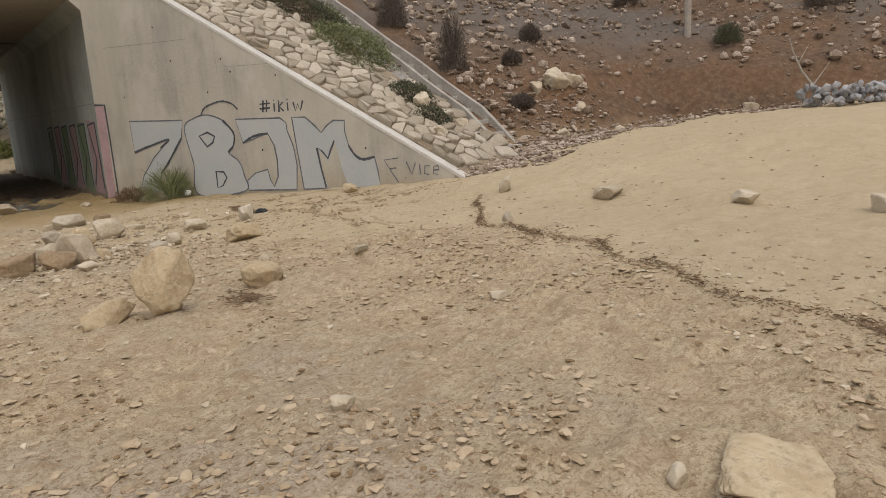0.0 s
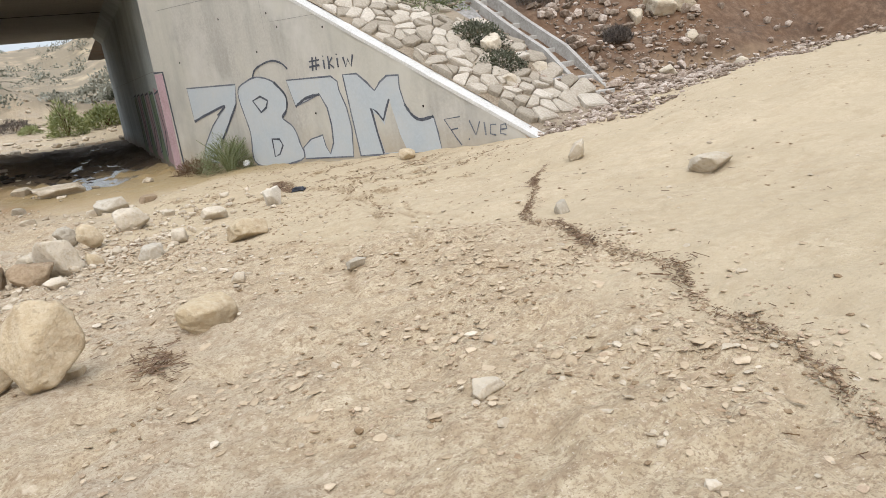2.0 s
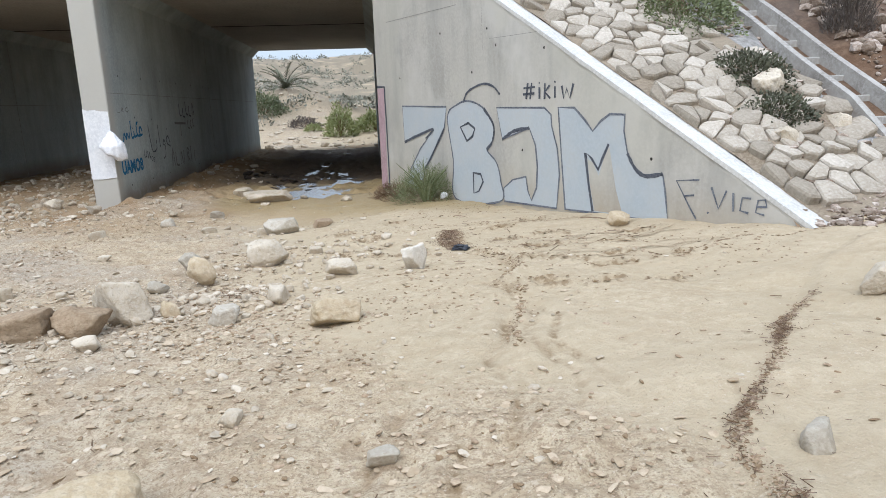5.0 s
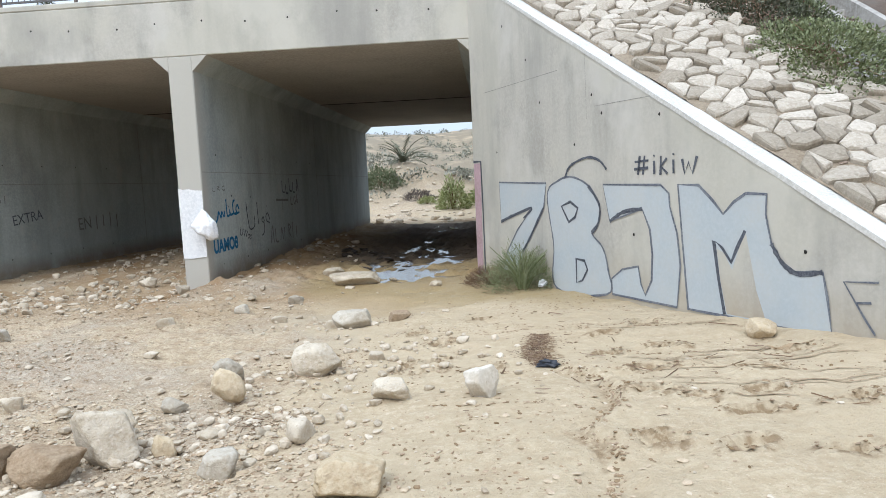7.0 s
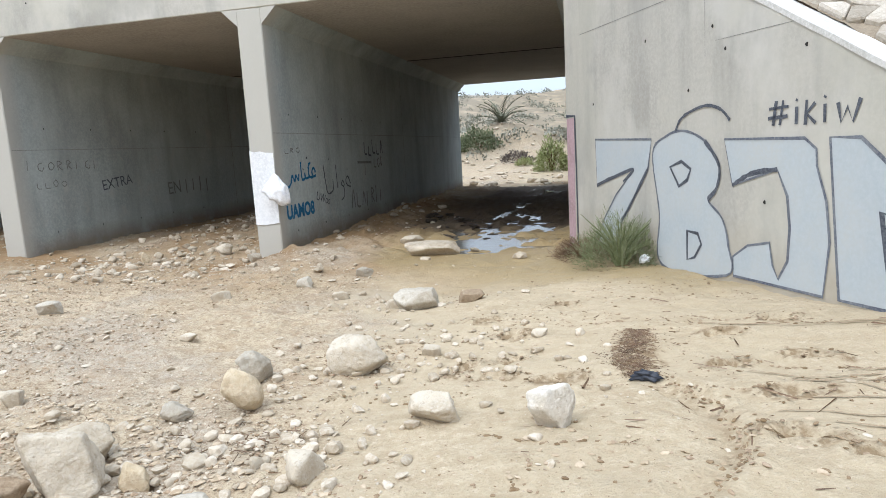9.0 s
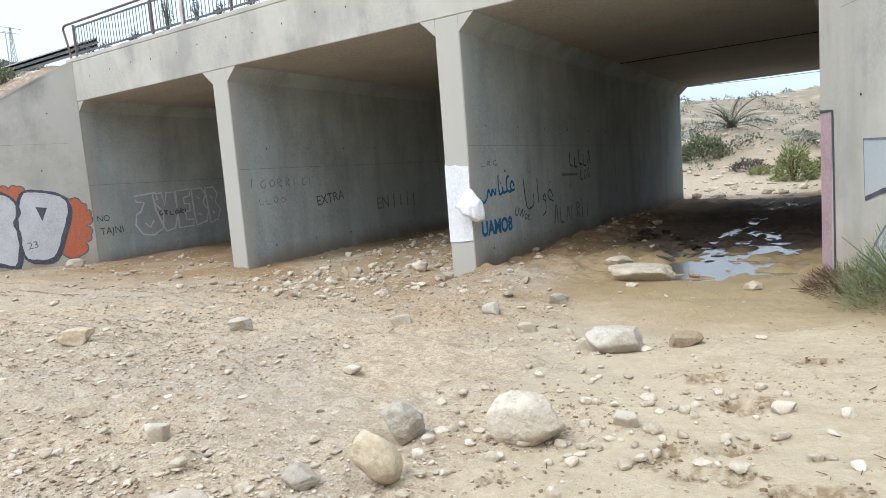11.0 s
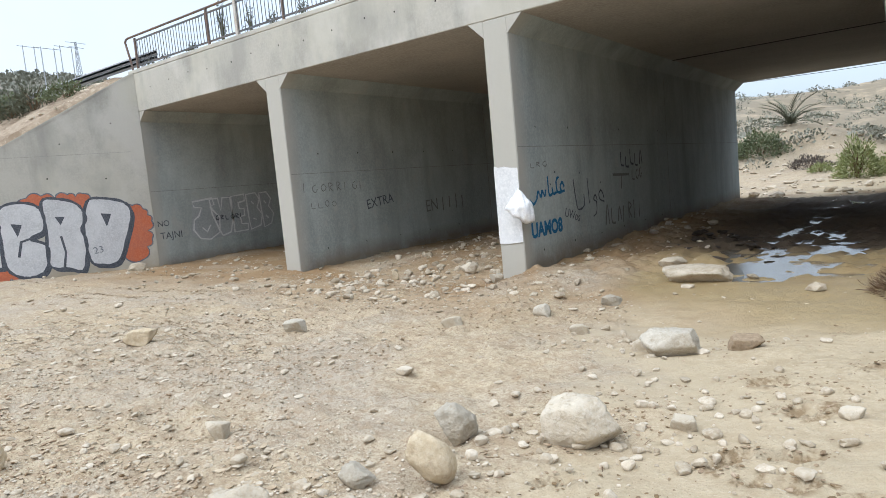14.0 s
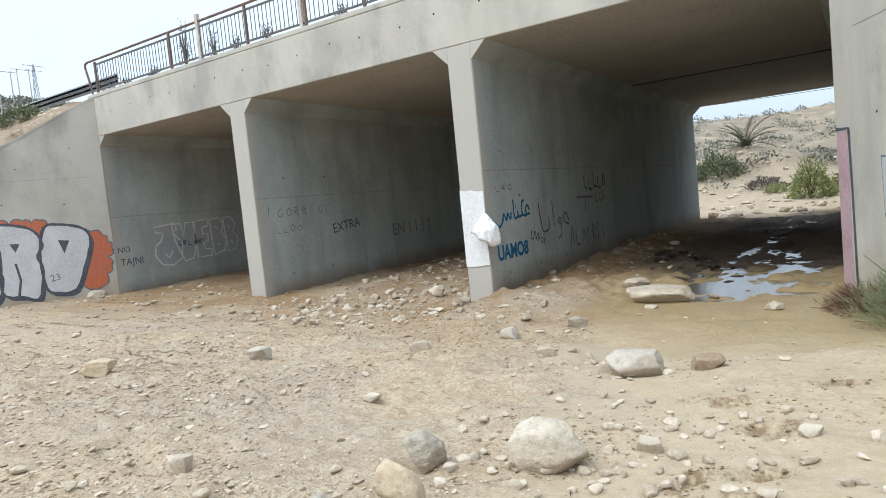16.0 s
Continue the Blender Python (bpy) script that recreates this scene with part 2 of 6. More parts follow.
# ---- materials ----
def material(name, base, rough=0.85, second=None, third=None, big=1.0, small=14.0, bump=0.3, bump_dist=0.01, metal=0.0, island=0.0, objrand=0.0, spec=0.3, ramp=(0.38, 0.62)):
    """Base colour broken up at two scales, with fine relief; optional change from piece to piece."""
    m = bpy.data.materials.new(name)
    m.use_nodes = True
    nd, lk = m.node_tree.nodes, m.node_tree.links
    bs = nd["Principled BSDF"]
    bs.inputs["Roughness"].default_value = rough
    bs.inputs["Metallic"].default_value = metal
    bs.inputs["Specular IOR Level"].default_value = spec
    second = second or tuple(c * 0.72 for c in base)
    third = third or tuple(min(1, c * 1.22) for c in base)
    co = nd.new("ShaderNodeTexCoord")
    n1 = nd.new("ShaderNodeTexNoise")
    n1.inputs["Scale"].default_value = big
    n1.inputs["Detail"].default_value = 6
    n1.inputs["Roughness"].default_value = 0.65
    n2 = nd.new("ShaderNodeTexNoise")
    n2.inputs["Scale"].default_value = small
    n2.inputs["Detail"].default_value = 8
    n2.inputs["Roughness"].default_value = 0.7
    for n in (n1, n2):
        lk.new(co.outputs["Object"], n.inputs["Vector"])
    r1 = nd.new("ShaderNodeMapRange")
    r1.inputs["From Min"].default_value, r1.inputs["From Max"].default_value = ramp
    r2 = nd.new("ShaderNodeMapRange")
    r2.inputs["From Min"].default_value, r2.inputs["From Max"].default_value = 0.42, 0.7
    lk.new(n1.outputs[0], r1.inputs[0])
    lk.new(n2.outputs[0], r2.inputs[0])
    m1 = nd.new("ShaderNodeMixRGB")
    m1.inputs[1].default_value = (*base, 1)
    m1.inputs[2].default_value = (*second, 1)
    lk.new(r1.outputs[0], m1.inputs[0])
    m2 = nd.new("ShaderNodeMixRGB")
    m2.inputs[2].default_value = (*third, 1)
    lk.new(r2.outputs[0], m2.inputs[0])
    lk.new(m1.outputs[0], m2.inputs[1])
    col = m2.outputs[0]
    if island or objrand:
        if island:
            g = nd.new("ShaderNodeNewGeometry")
            rnd, amt = g.outputs["Random Per Island"], island
        else:
            g = nd.new("ShaderNodeObjectInfo")
            rnd, amt = g.outputs["Random"], objrand
        mr = nd.new("ShaderNodeMapRange")
        mr.inputs["To Min"].default_value, mr.inputs["To Max"].default_value = 1 - amt, 1 + amt
        lk.new(rnd, mr.inputs[0])
        hs = nd.new("ShaderNodeHueSaturation")
        lk.new(mr.outputs[0], hs.inputs["Value"])
        ms = nd.new("ShaderNodeMath")
        ms.operation = "MULTIPLY_ADD"
        ms.inputs[1].default_value, ms.inputs[2].default_value = -0.5 * amt * 2, 1 + 0.5 * amt
        lk.new(rnd, ms.inputs[0])
        lk.new(ms.outputs[0], hs.inputs["Saturation"])
        lk.new(col, hs.inputs["Color"])
        col = hs.outputs[0]
    lk.new(col, bs.inputs["Base Color"])
    if bump:
        bp = nd.new("ShaderNodeBump")
        bp.inputs["Strength"].default_value = bump
        bp.inputs["Distance"].default_value = bump_dist
        lk.new(n2.outputs[0], bp.inputs["Height"])
        lk.new(bp.outputs[0], bs.inputs["Normal"])
    m["col"] = 0
    return m


def mix_in(m, mask_build, colour, rough=None):
    """Lays a second colour over a material where the mask is 1."""
    nd, lk = m.node_tree.nodes, m.node_tree.links
    bs = nd["Principled BSDF"]
    old = bs.inputs["Base Color"].links[0].from_socket
    mask = mask_build(nd, lk)
    mx = nd.new("ShaderNodeMixRGB")
    lk.new(mask, mx.inputs[0])
    lk.new(old, mx.inputs[1])
    mx.inputs[2].default_value = (*colour, 1)
    lk.new(mx.outputs[0], bs.inputs["Base Color"])
    if rough is not None:
        mr = nd.new("ShaderNodeMapRange")
        mr.inputs["To Min"].default_value = bs.inputs["Roughness"].default_value
        mr.inputs["To Max"].default_value = rough
        lk.new(mask, mr.inputs[0])
        lk.new(mr.outputs[0], bs.inputs["Roughness"])
    return m


def fine_relief(m, scale, strength, dist):
    """A second, finer bump on top of the first."""
    nd, lk = m.node_tree.nodes, m.node_tree.links
    bs = nd["Principled BSDF"]
    old = bs.inputs["Normal"].links[0].from_socket
    co = nd.new("ShaderNodeTexCoord")
    nz = nd.new("ShaderNodeTexNoise")
    nz.inputs["Scale"].default_value = scale
    nz.inputs["Detail"].default_value = 4
    lk.new(co.outputs["Object"], nz.inputs["Vector"])
    bp = nd.new("ShaderNodeBump")
    bp.inputs["Strength"].default_value = strength
    bp.inputs["Distance"].default_value = dist
    lk.new(nz.outputs[0], bp.inputs["Height"])
    lk.new(old, bp.inputs["Normal"])
    lk.new(bp.outputs[0], bs.inputs["Normal"])


def band(axis, a, b, wobble=0.5, scale=0.8, gain=1.0):
    """Mask that goes from 0 at a to 1 at b along an axis, with an uneven edge."""
    def build(nd, lk):
        co = nd.new("ShaderNodeTexCoord")
        sp = nd.new("ShaderNodeSeparateXYZ")
        lk.new(co.outputs["Object"], sp.inputs[0])
        nz = nd.new("ShaderNodeTexNoise")
        nz.inputs["Scale"].default_value = scale
        nz.inputs["Detail"].default_value = 5
        lk.new(co.outputs["Object"], nz.inputs["Vector"])
        ad = nd.new("ShaderNodeMath")
        ad.operation = "MULTIPLY_ADD"
        ad.inputs[1].default_value = wobble * 2
        lk.new(nz.outputs[0], ad.inputs[0])
        lk.new(sp.outputs[axis], ad.inputs[2])
        mr = nd.new("ShaderNodeMapRange")
        mr.inputs["From Min"].default_value, mr.inputs["From Max"].default_value = a + wobble, b + wobble
        mr.inputs["To Max"].default_value = gain
        lk.new(ad.outputs[0], mr.inputs[0])
        return mr.outputs[0]
    return build


def both(*builders):
    def build(nd, lk):
        out = builders[0](nd, lk)
        for b in builders[1:]:
            mm = nd.new("ShaderNodeMath")
            mm.operation = "MULTIPLY"
            lk.new(out, mm.inputs[0])
            lk.new(b(nd, lk), mm.inputs[1])
            out = mm.outputs[0]
        return out
    return build


def spots(scale, a, b, stretch=(1, 1, 1), gain=1.0):
    """Noise mask: stains, streaks, patches."""
    def build(nd, lk):
        co = nd.new("ShaderNodeTexCoord")
        mp = nd.new("ShaderNodeMapping")
        mp.inputs["Scale"].default_value = stretch
        lk.new(co.outputs["Object"], mp.inputs[0])
        nz = nd.new("ShaderNodeTexNoise")
        nz.inputs["Scale"].default_value = scale
        nz.inputs["Detail"].default_value = 6
        nz.inputs["Roughness"].default_value = 0.6
        lk.new(mp.outputs[0], nz.inputs["Vector"])
        mr = nd.new("ShaderNodeMapRange")
        mr.inputs["From Min"].default_value, mr.inputs["From Max"].default_value = a, b
        mr.inputs["To Max"].default_value = gain
        lk.new(nz.outputs[0], mr.inputs[0])
        return mr.outputs[0]
    return build


def mask_of(name, a=0.0, b=1.0, gain=1.0):
    """Mask stored on the mesh."""
    def build(nd, lk):
        at = nd.new("ShaderNodeAttribute")
        at.attribute_name = name
        mr = nd.new("ShaderNodeMapRange")
        mr.inputs["From Min"].default_value, mr.inputs["From Max"].default_value = a, b
        mr.inputs["To Max"].default_value = gain
        lk.new(at.outputs["Fac"], mr.inputs[0])
        return mr.outputs[0]
    return build


M_GROUND = material("sandy_mud", (0.485, 0.395, 0.27), 0.95, (0.405, 0.322, 0.207), (0.565, 0.48, 0.34), big=0.35, small=12, bump=0.8, bump_dist=0.035)
fine_relief(M_GROUND, 45, 0.7, 0.010)
mix_in(M_GROUND, both(spots(0.6, 0.45, 0.62), band(0, 2.6, 1.2, 0.8)), (0.43, 0.37, 0.285))
rough_side = mask_of("mud_sheet", 0.9, 0.1)
mix_in(M_GROUND, both(spots(5, 0.52, 0.66, gain=0.55), rough_side), (0.30, 0.215, 0.13))
# fine dark specks put the shade of small cavities into the colour
mix_in(M_GROUND, both(spots(34, 0.55, 0.63, gain=0.7), rough_side), (0.22, 0.15, 0.09))
mix_in(M_GROUND, spots(2.2, 0.49, 0.64, (1, 1.6, 1), gain=0.30), (0.34, 0.25, 0.155))
mix_in(M_GROUND, spots(38, 0.57, 0.64, gain=0.25), (0.25, 0.175, 0.105))
mix_in(M_GROUND, both(spots(13, 0.53, 0.60, (1, 2.2, 1), gain=0.6), rough_side), (0.30, 0.22, 0.14))
mix_in(M_GROUND, both(spots(85, 0.53, 0.60, gain=0.7), rough_side), (0.27, 0.195, 0.125))
mix_in(M_GROUND, spots(60, 0.60, 0.67, (1, 1.5, 1), gain=0.6), (0.66, 0.58, 0.46))
mix_in(M_GROUND, spots(17, 0.60, 0.70, gain=0.7), (0.62, 0.53, 0.40))
mix_in(M_GROUND, both(mask_of("mud_sheet"), spots(0.9, 0.30, 0.62, gain=0.75)), (0.445, 0.365, 0.245))
mix_in(M_GROUND, both(mask_of("mud_sheet"), spots(3.5, 0.52, 0.66, (1, 1.8, 1), gain=0.45)), (0.385, 0.305, 0.195))
mix_in(M_GROUND, both(band(1, 50, 66, 4), spots(0.12, 0.30, 0.5, gain=0.9)), (0.215, 0.18, 0.125))
# ridge ground made paler and greyer, distance haze put into its colour
mix_in(M_GROUND, both(band(0, -40, -70, 4)), (0.27, 0.25, 0.205))
mix_in(M_GROUND, both(band(1, 13.4, 16.2, 1.0), band(1, 40, 36, 0.5), spots(0.5, 0.36, 0.56, gain=0.85)), (0.27, 0.17, 0.08))
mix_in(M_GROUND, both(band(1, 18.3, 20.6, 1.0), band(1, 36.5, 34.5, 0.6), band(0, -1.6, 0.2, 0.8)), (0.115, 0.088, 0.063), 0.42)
mix_in(M_GROUND, both(mask_of("damp", 0.12, 0.7, 0.9), spots(16, 0.40, 0.56)), (0.24, 0.17, 0.095), 0.75)
mix_in(M_GROUND, mask_of("soaked", gain=0.8), (0.35, 0.265, 0.135), 0.34)
M_HILL = material("stony_red_earth", (0.135, 0.077, 0.043), 0.95, (0.090, 0.060, 0.041), (0.195, 0.13, 0.085), big=0.5, small=7, bump=0.8, bump_dist=0.03)
mix_in(M_HILL, both(band(2, 3.2, 4.6, 0.9), spots(0.3, 0.42, 0.55)), (0.135, 0.115, 0.10))
mix_in(M_HILL, band(2, 2.1, 1.5, 0.3, gain=0.8), (0.33, 0.24, 0.15))
M_BANK = material("dry_bank_earth", (0.32, 0.255, 0.18), 0.95, (0.25, 0.19, 0.13), (0.42, 0.34, 0.25), big=0.6, small=7, bump=0.8, bump_dist=0.03)
mix_in(M_BANK, spots(1.3, 0.50, 0.60, (0.7, 1, 2.2), 0.7), (0.19, 0.135, 0.085))
mix_in(M_BANK, spots(12, 0.55, 0.66, gain=0.6), (0.50, 0.43, 0.34))
M_CONC = material("weathered_concrete", (0.455, 0.438, 0.388), 0.88, (0.385, 0.37, 0.33), (0.485, 0.468, 0.418), big=0.7, small=22, bump=0.25, bump_dist=0.004)
mix_in(M_CONC, both(spots(1.6, 0.50, 0.70, (0.9, 0.9, 0.13), 0.6)), (0.23, 0.225, 0.205))
mix_in(M_CONC, spots(0.8, 0.50, 0.62, (1, 1, 0.7), 0.75), (0.53, 0.515, 0.47))
mix_in(M_CONC, spots(0.42, 0.49, 0.56, (1, 1, 0.8), 0.5), (0.50, 0.485, 0.415))
mix_in(M_CONC, spots(0.55, 0.52, 0.66, (1, 1, 0.6), 0.65), (0.30, 0.295, 0.27))
mix_in(M_CONC, both(band(2, 1.5, 0.75, 0.35), spots(1.5, 0.2, 0.6, gain=0.75)), (0.35, 0.275, 0.175))
M_INNER = material("formed_concrete", (0.425, 0.465, 0.45), 0.85, (0.34, 0.38, 0.375), (0.49, 0.53, 0.51), big=0.5, small=18, bump=0.25, bump_dist=0.004)
mix_in(M_INNER, both(spots(1.1, 0.46, 0.66, (1, 1, 0.22), 0.45)), (0.20, 0.21, 0.202))
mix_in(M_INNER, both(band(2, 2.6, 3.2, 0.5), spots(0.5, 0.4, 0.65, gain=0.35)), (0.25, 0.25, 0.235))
mix_in(M_INNER, spots(1.7, 0.58, 0.68, (1, 1, 0.8), 0.5), (0.45, 0.445, 0.41))
mix_in(M_INNER, both(band(2, 1.15, 0.75, 0.15), spots(1.5, 0.1, 0.5, gain=0.8)), (0.22, 0.17, 0.115))
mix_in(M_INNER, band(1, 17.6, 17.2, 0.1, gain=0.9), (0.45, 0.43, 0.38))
# browner and slightly darker concrete for the underside of the deck
M_SOFFIT = material("brown_soffit", (0.41, 0.375, 0.325), 0.9, (0.33, 0.30, 0.26), (0.48, 0.445, 0.39), big=0.6, small=16, bump=0.25, bump_dist=0.004)
M_MUDCLOD = material("wet_mud_clods", (0.26, 0.185, 0.11), 0.88, (0.19, 0.13, 0.075), (0.36, 0.27, 0.17), big=6, small=30, bump=0.2, bump_dist=0.004, island=0.3)
M_RILL = material("damp_rill_mud", (0.34, 0.255, 0.16), 0.85, (0.25, 0.18, 0.105), (0.43, 0.34, 0.225), big=9, small=40, bump=0.8, bump_dist=0.012)
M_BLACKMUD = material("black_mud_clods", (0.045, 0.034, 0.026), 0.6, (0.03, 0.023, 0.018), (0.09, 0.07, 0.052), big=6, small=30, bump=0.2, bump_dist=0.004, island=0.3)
M_GREYFILL = material("grey_blue_wash", (0.36, 0.385, 0.395), 0.8, (0.31, 0.33, 0.335), big=2, small=20, bump=0)
M_COPING = material("pale_coping", (0.56, 0.55, 0.52), 0.85, (0.47, 0.46, 0.43), (0.68, 0.67, 0.645), big=2.5, small=30, bump=0.2, bump_dist=0.003)
M_CHUTE = material("drain_concrete", (0.40, 0.385, 0.355), 0.9, (0.25, 0.235, 0.21), (0.48, 0.465, 0.435), big=2.5, small=20, bump=0.4, bump_dist=0.006)
M_MORTAR = material("mortar", (0.27, 0.225, 0.165), 0.95, (0.19, 0.15, 0.105), big=2, small=25, bump=0.6, bump_dist=0.01)
M_STONE = material("pitching_stone", (0.375, 0.33, 0.265), 0.92, (0.29, 0.25, 0.195), (0.47, 0.425, 0.355), big=4, small=25, bump=0.5, bump_dist=0.008, objrand=0.3)
M_WHITER = material("white_limestone", (0.56, 0.52, 0.445), 0.9, (0.50, 0.44, 0.35), (0.70, 0.66, 0.59), big=5, small=22, bump=0.6, bump_dist=0.012, objrand=0.06)
M_ROCK = material("limestone", (0.57, 0.50, 0.39), 0.92, (0.385, 0.32, 0.23), (0.57, 0.515, 0.425), big=5, small=22, bump=0.6, bump_dist=0.012, objrand=0.12)
M_ROCKY = material("ochre_limestone", (0.51, 0.415, 0.275), 0.92, (0.40, 0.305, 0.19), (0.59, 0.505, 0.365), big=4, small=20, bump=0.6, bump_dist=0.012, objrand=0.08)
M_BROWNR = material("brown_mudstone", (0.30, 0.22, 0.14), 0.93, (0.22, 0.155, 0.095), (0.40, 0.31, 0.21), big=4, small=20, bump=0.7, bump_dist=0.012, objrand=0.1)
M_ROCKG = material("grey_rock", (0.43, 0.385, 0.31), 0.92, (0.33, 0.29, 0.225), (0.51, 0.47, 0.395), big=4, small=22, bump=0.6, bump_dist=0.01, objrand=0.12)
for rock_mat in (M_WHITER, M_ROCK, M_ROCKY, M_BROWNR, M_ROCKG):
    mix_in(rock_mat, spots(26, 0.58, 0.66, gain=0.45), (0.27, 0.215, 0.145))
    mix_in(rock_mat, spots(2.5, 0.46, 0.62, gain=0.25), (0.40, 0.325, 0.225))
    fine_relief(rock_mat, 70, 0.7, 0.012)
M_PEBBLE = material("pebbles", (0.475, 0.405, 0.305), 0.92, (0.38, 0.31, 0.22), (0.56, 0.50, 0.405), big=6, small=30, bump=0.2, bump_dist=0.004, island=0.22)
M_CRUMB = material("mud_crumbs", (0.30, 0.215, 0.135), 0.95, (0.215, 0.15, 0.09), (0.44, 0.345, 0.235), big=6, small=30, bump=0.2, bump_dist=0.004, island=0.30)
M_HSTONE = material("slope_stones", (0.26, 0.20, 0.155), 0.93, (0.22, 0.16, 0.12), (0.48, 0.42, 0.35), big=3, small=25, bump=0.2, bump_dist=0.005, island=0.5)
M_FLAKE = material("dried_mud_flakes", (0.44, 0.35, 0.24), 0.95, (0.37, 0.285, 0.19), (0.51, 0.42, 0.30), big=6, small=30, bump=0.2, bump_dist=0.004, island=0.16)
M_BUSHG = material("wiry_green_stems", (0.185, 0.215, 0.105), 0.8, (0.125, 0.15, 0.075), (0.27, 0.29, 0.155), big=3, small=12, bump=0, island=0.4)
M_NAVY = material("dark_blue_plastic", (0.022, 0.026, 0.036), 0.4, (0.05, 0.056, 0.07), big=8, small=30, bump=0.4, bump_dist=0.006)
M_TWIG = material("dry_twigs", (0.145, 0.09, 0.055), 0.95, (0.09, 0.055, 0.035), (0.26, 0.18, 0.11), big=6, small=20, bump=0, island=0.4)
M_LEAF = material("green_leaves", (0.14, 0.165, 0.085), 0.8, (0.10, 0.125, 0.065), (0.21, 0.23, 0.135), big=3, small=12, bump=0, island=0.4)
M_LEAFB = material("fresh_leaves", (0.25, 0.28, 0.11), 0.7, (0.18, 0.22, 0.085), (0.36, 0.37, 0.17), big=3, small=12, bump=0, island=0.4)
M_LEAFG = material("grey_leaves", (0.105, 0.115, 0.07), 0.8, (0.075, 0.08, 0.055), (0.17, 0.17, 0.12), big=3, small=12, bump=0, island=0.35)
M_DRY = material("dry_shrub", (0.10, 0.085, 0.075), 0.9, (0.085, 0.07, 0.06), (0.18, 0.15, 0.125), big=3, small=12, bump=0, island=0.3)
M_WATER = material("muddy_water", (0.13, 0.115, 0.09), 0.10, (0.09, 0.08, 0.065), (0.16, 0.145, 0.12), big=2, small=9, bump=0.35, bump_dist=0.010, spec=0.9)
M_STEEL = material("rusty_rail_paint", (0.105, 0.08, 0.07), 0.7, (0.17, 0.09, 0.055), (0.20, 0.18, 0.165), big=3, small=30, bump=0.1, bump_dist=0.001)
M_BLUER = material("faded_blue_paint", (0.075, 0.09, 0.105), 0.65, (0.13, 0.09, 0.07), (0.14, 0.16, 0.17), big=3, small=30, bump=0.1, bump_dist=0.001)
M_PALEP = material("pale_post_paint", (0.52, 0.50, 0.46), 0.6, (0.36, 0.27, 0.20), (0.62, 0.60, 0.57), big=3, small=25, bump=0.1, bump_dist=0.001)
M_GALV = material("galvanised", (0.42, 0.43, 0.44), 0.5, (0.32, 0.33, 0.34), metal=0.25, bump=0.05)
M_BLACKP = material("black_paint", (0.045, 0.05, 0.065), 0.75, (0.075, 0.085, 0.11), (0.15, 0.16, 0.175), big=5, small=40, bump=0)
M_LINEP = material("worn_black_line", (0.075, 0.085, 0.12), 0.8, (0.15, 0.165, 0.195), (0.26, 0.27, 0.28), big=4, small=40, bump=0)
M_BLUEF = material("pale_blue_paint", (0.405, 0.45, 0.475), 0.8, (0.455, 0.475, 0.47), (0.45, 0.49, 0.515), big=1.6, small=25, bump=0.1, bump_dist=0.002)
M_SILVER = material("silver_paint", (0.58, 0.585, 0.60), 0.6, (0.46, 0.465, 0.48), (0.66, 0.66, 0.675), big=2.0, small=25, bump=0.1, bump_dist=0.002)
M_RED = material("orange_red_paint", (0.48, 0.125, 0.06), 0.8, (0.42, 0.14, 0.09), (0.56, 0.20, 0.10), big=2.0, small=25, bump=0.1, bump_dist=0.002)
M_PINK = material("faded_pink_paint", (0.42, 0.30, 0.32), 0.8, (0.34, 0.24, 0.25), big=2, small=25, bump=0)
M_GREENP = material("green_paint", (0.16, 0.26, 0.15), 0.8, (0.25, 0.22, 0.20), big=2, small=25, bump=0)
M_TEAL = material("blue_spray", (0.010, 0.115, 0.27), 0.75, (0.02, 0.14, 0.29), (0.06, 0.20, 0.32), big=4, small=30, bump=0)
M_FAINT = material("faint_spray", (0.14, 0.145, 0.14), 0.85, (0.20, 0.20, 0.19), (0.25, 0.25, 0.24), big=4, small=30, bump=0)
M_WHITEP = material("white_paint", (0.70, 0.71, 0.72), 0.8, (0.60, 0.61, 0.62), (0.78, 0.78, 0.78), big=2, small=20, bump=0.1, bump_dist=0.002)
M_OUTW = material("thin_white_spray", (0.62, 0.63, 0.63), 0.8, (0.52, 0.53, 0.53), big=4, small=30, bump=0)
M_BAG = material("white_plastic", (0.80, 0.81, 0.83), 0.35, (0.70, 0.71, 0.74), big=5, small=18, bump=0.4, bump_dist=0.01, spec=0.5)
M_DARK = material("dark_hole", (0.03, 0.028, 0.025), 0.95, bump=0)
M_JOINT = material("joint_line", (0.27, 0.27, 0.25), 0.9, bump=0)
M_TRUCKG = material("grey_truck_panel", (0.36, 0.40, 0.44), 0.5, (0.30, 0.34, 0.38), big=1, small=10, bump=0)
M_TRUCKW = material("white_truck_paint", (0.78, 0.80, 0.82), 0.35, (0.70, 0.72, 0.74), big=1, small=10, bump=0)
M_GLASS = material("dark_windscreen", (0.03, 0.04, 0.05), 0.08, bump=0, spec=0.8)
M_RUBBER = material("rubber", (0.03, 0.03, 0.03), 0.8, bump=0)
M_TIMBER = material("grey_pole", (0.34, 0.31, 0.28), 0.85, (0.26, 0.235, 0.21), big=3, small=15, bump=0.2, bump_dist=0.004)
M_ASPH = material("asphalt", (0.055, 0.055, 0.055), 0.9, (0.075, 0.072, 0.068), big=1, small=40, bump=0.3, bump_dist=0.005)
# far bushes carry distance haze in a lightened base colour
M_SCRUB = material("far_scrub", (0.235, 0.235, 0.185), 0.9, (0.17, 0.175, 0.135), (0.29, 0.285, 0.235), big=0.05, small=1, bump=0, island=0.35)
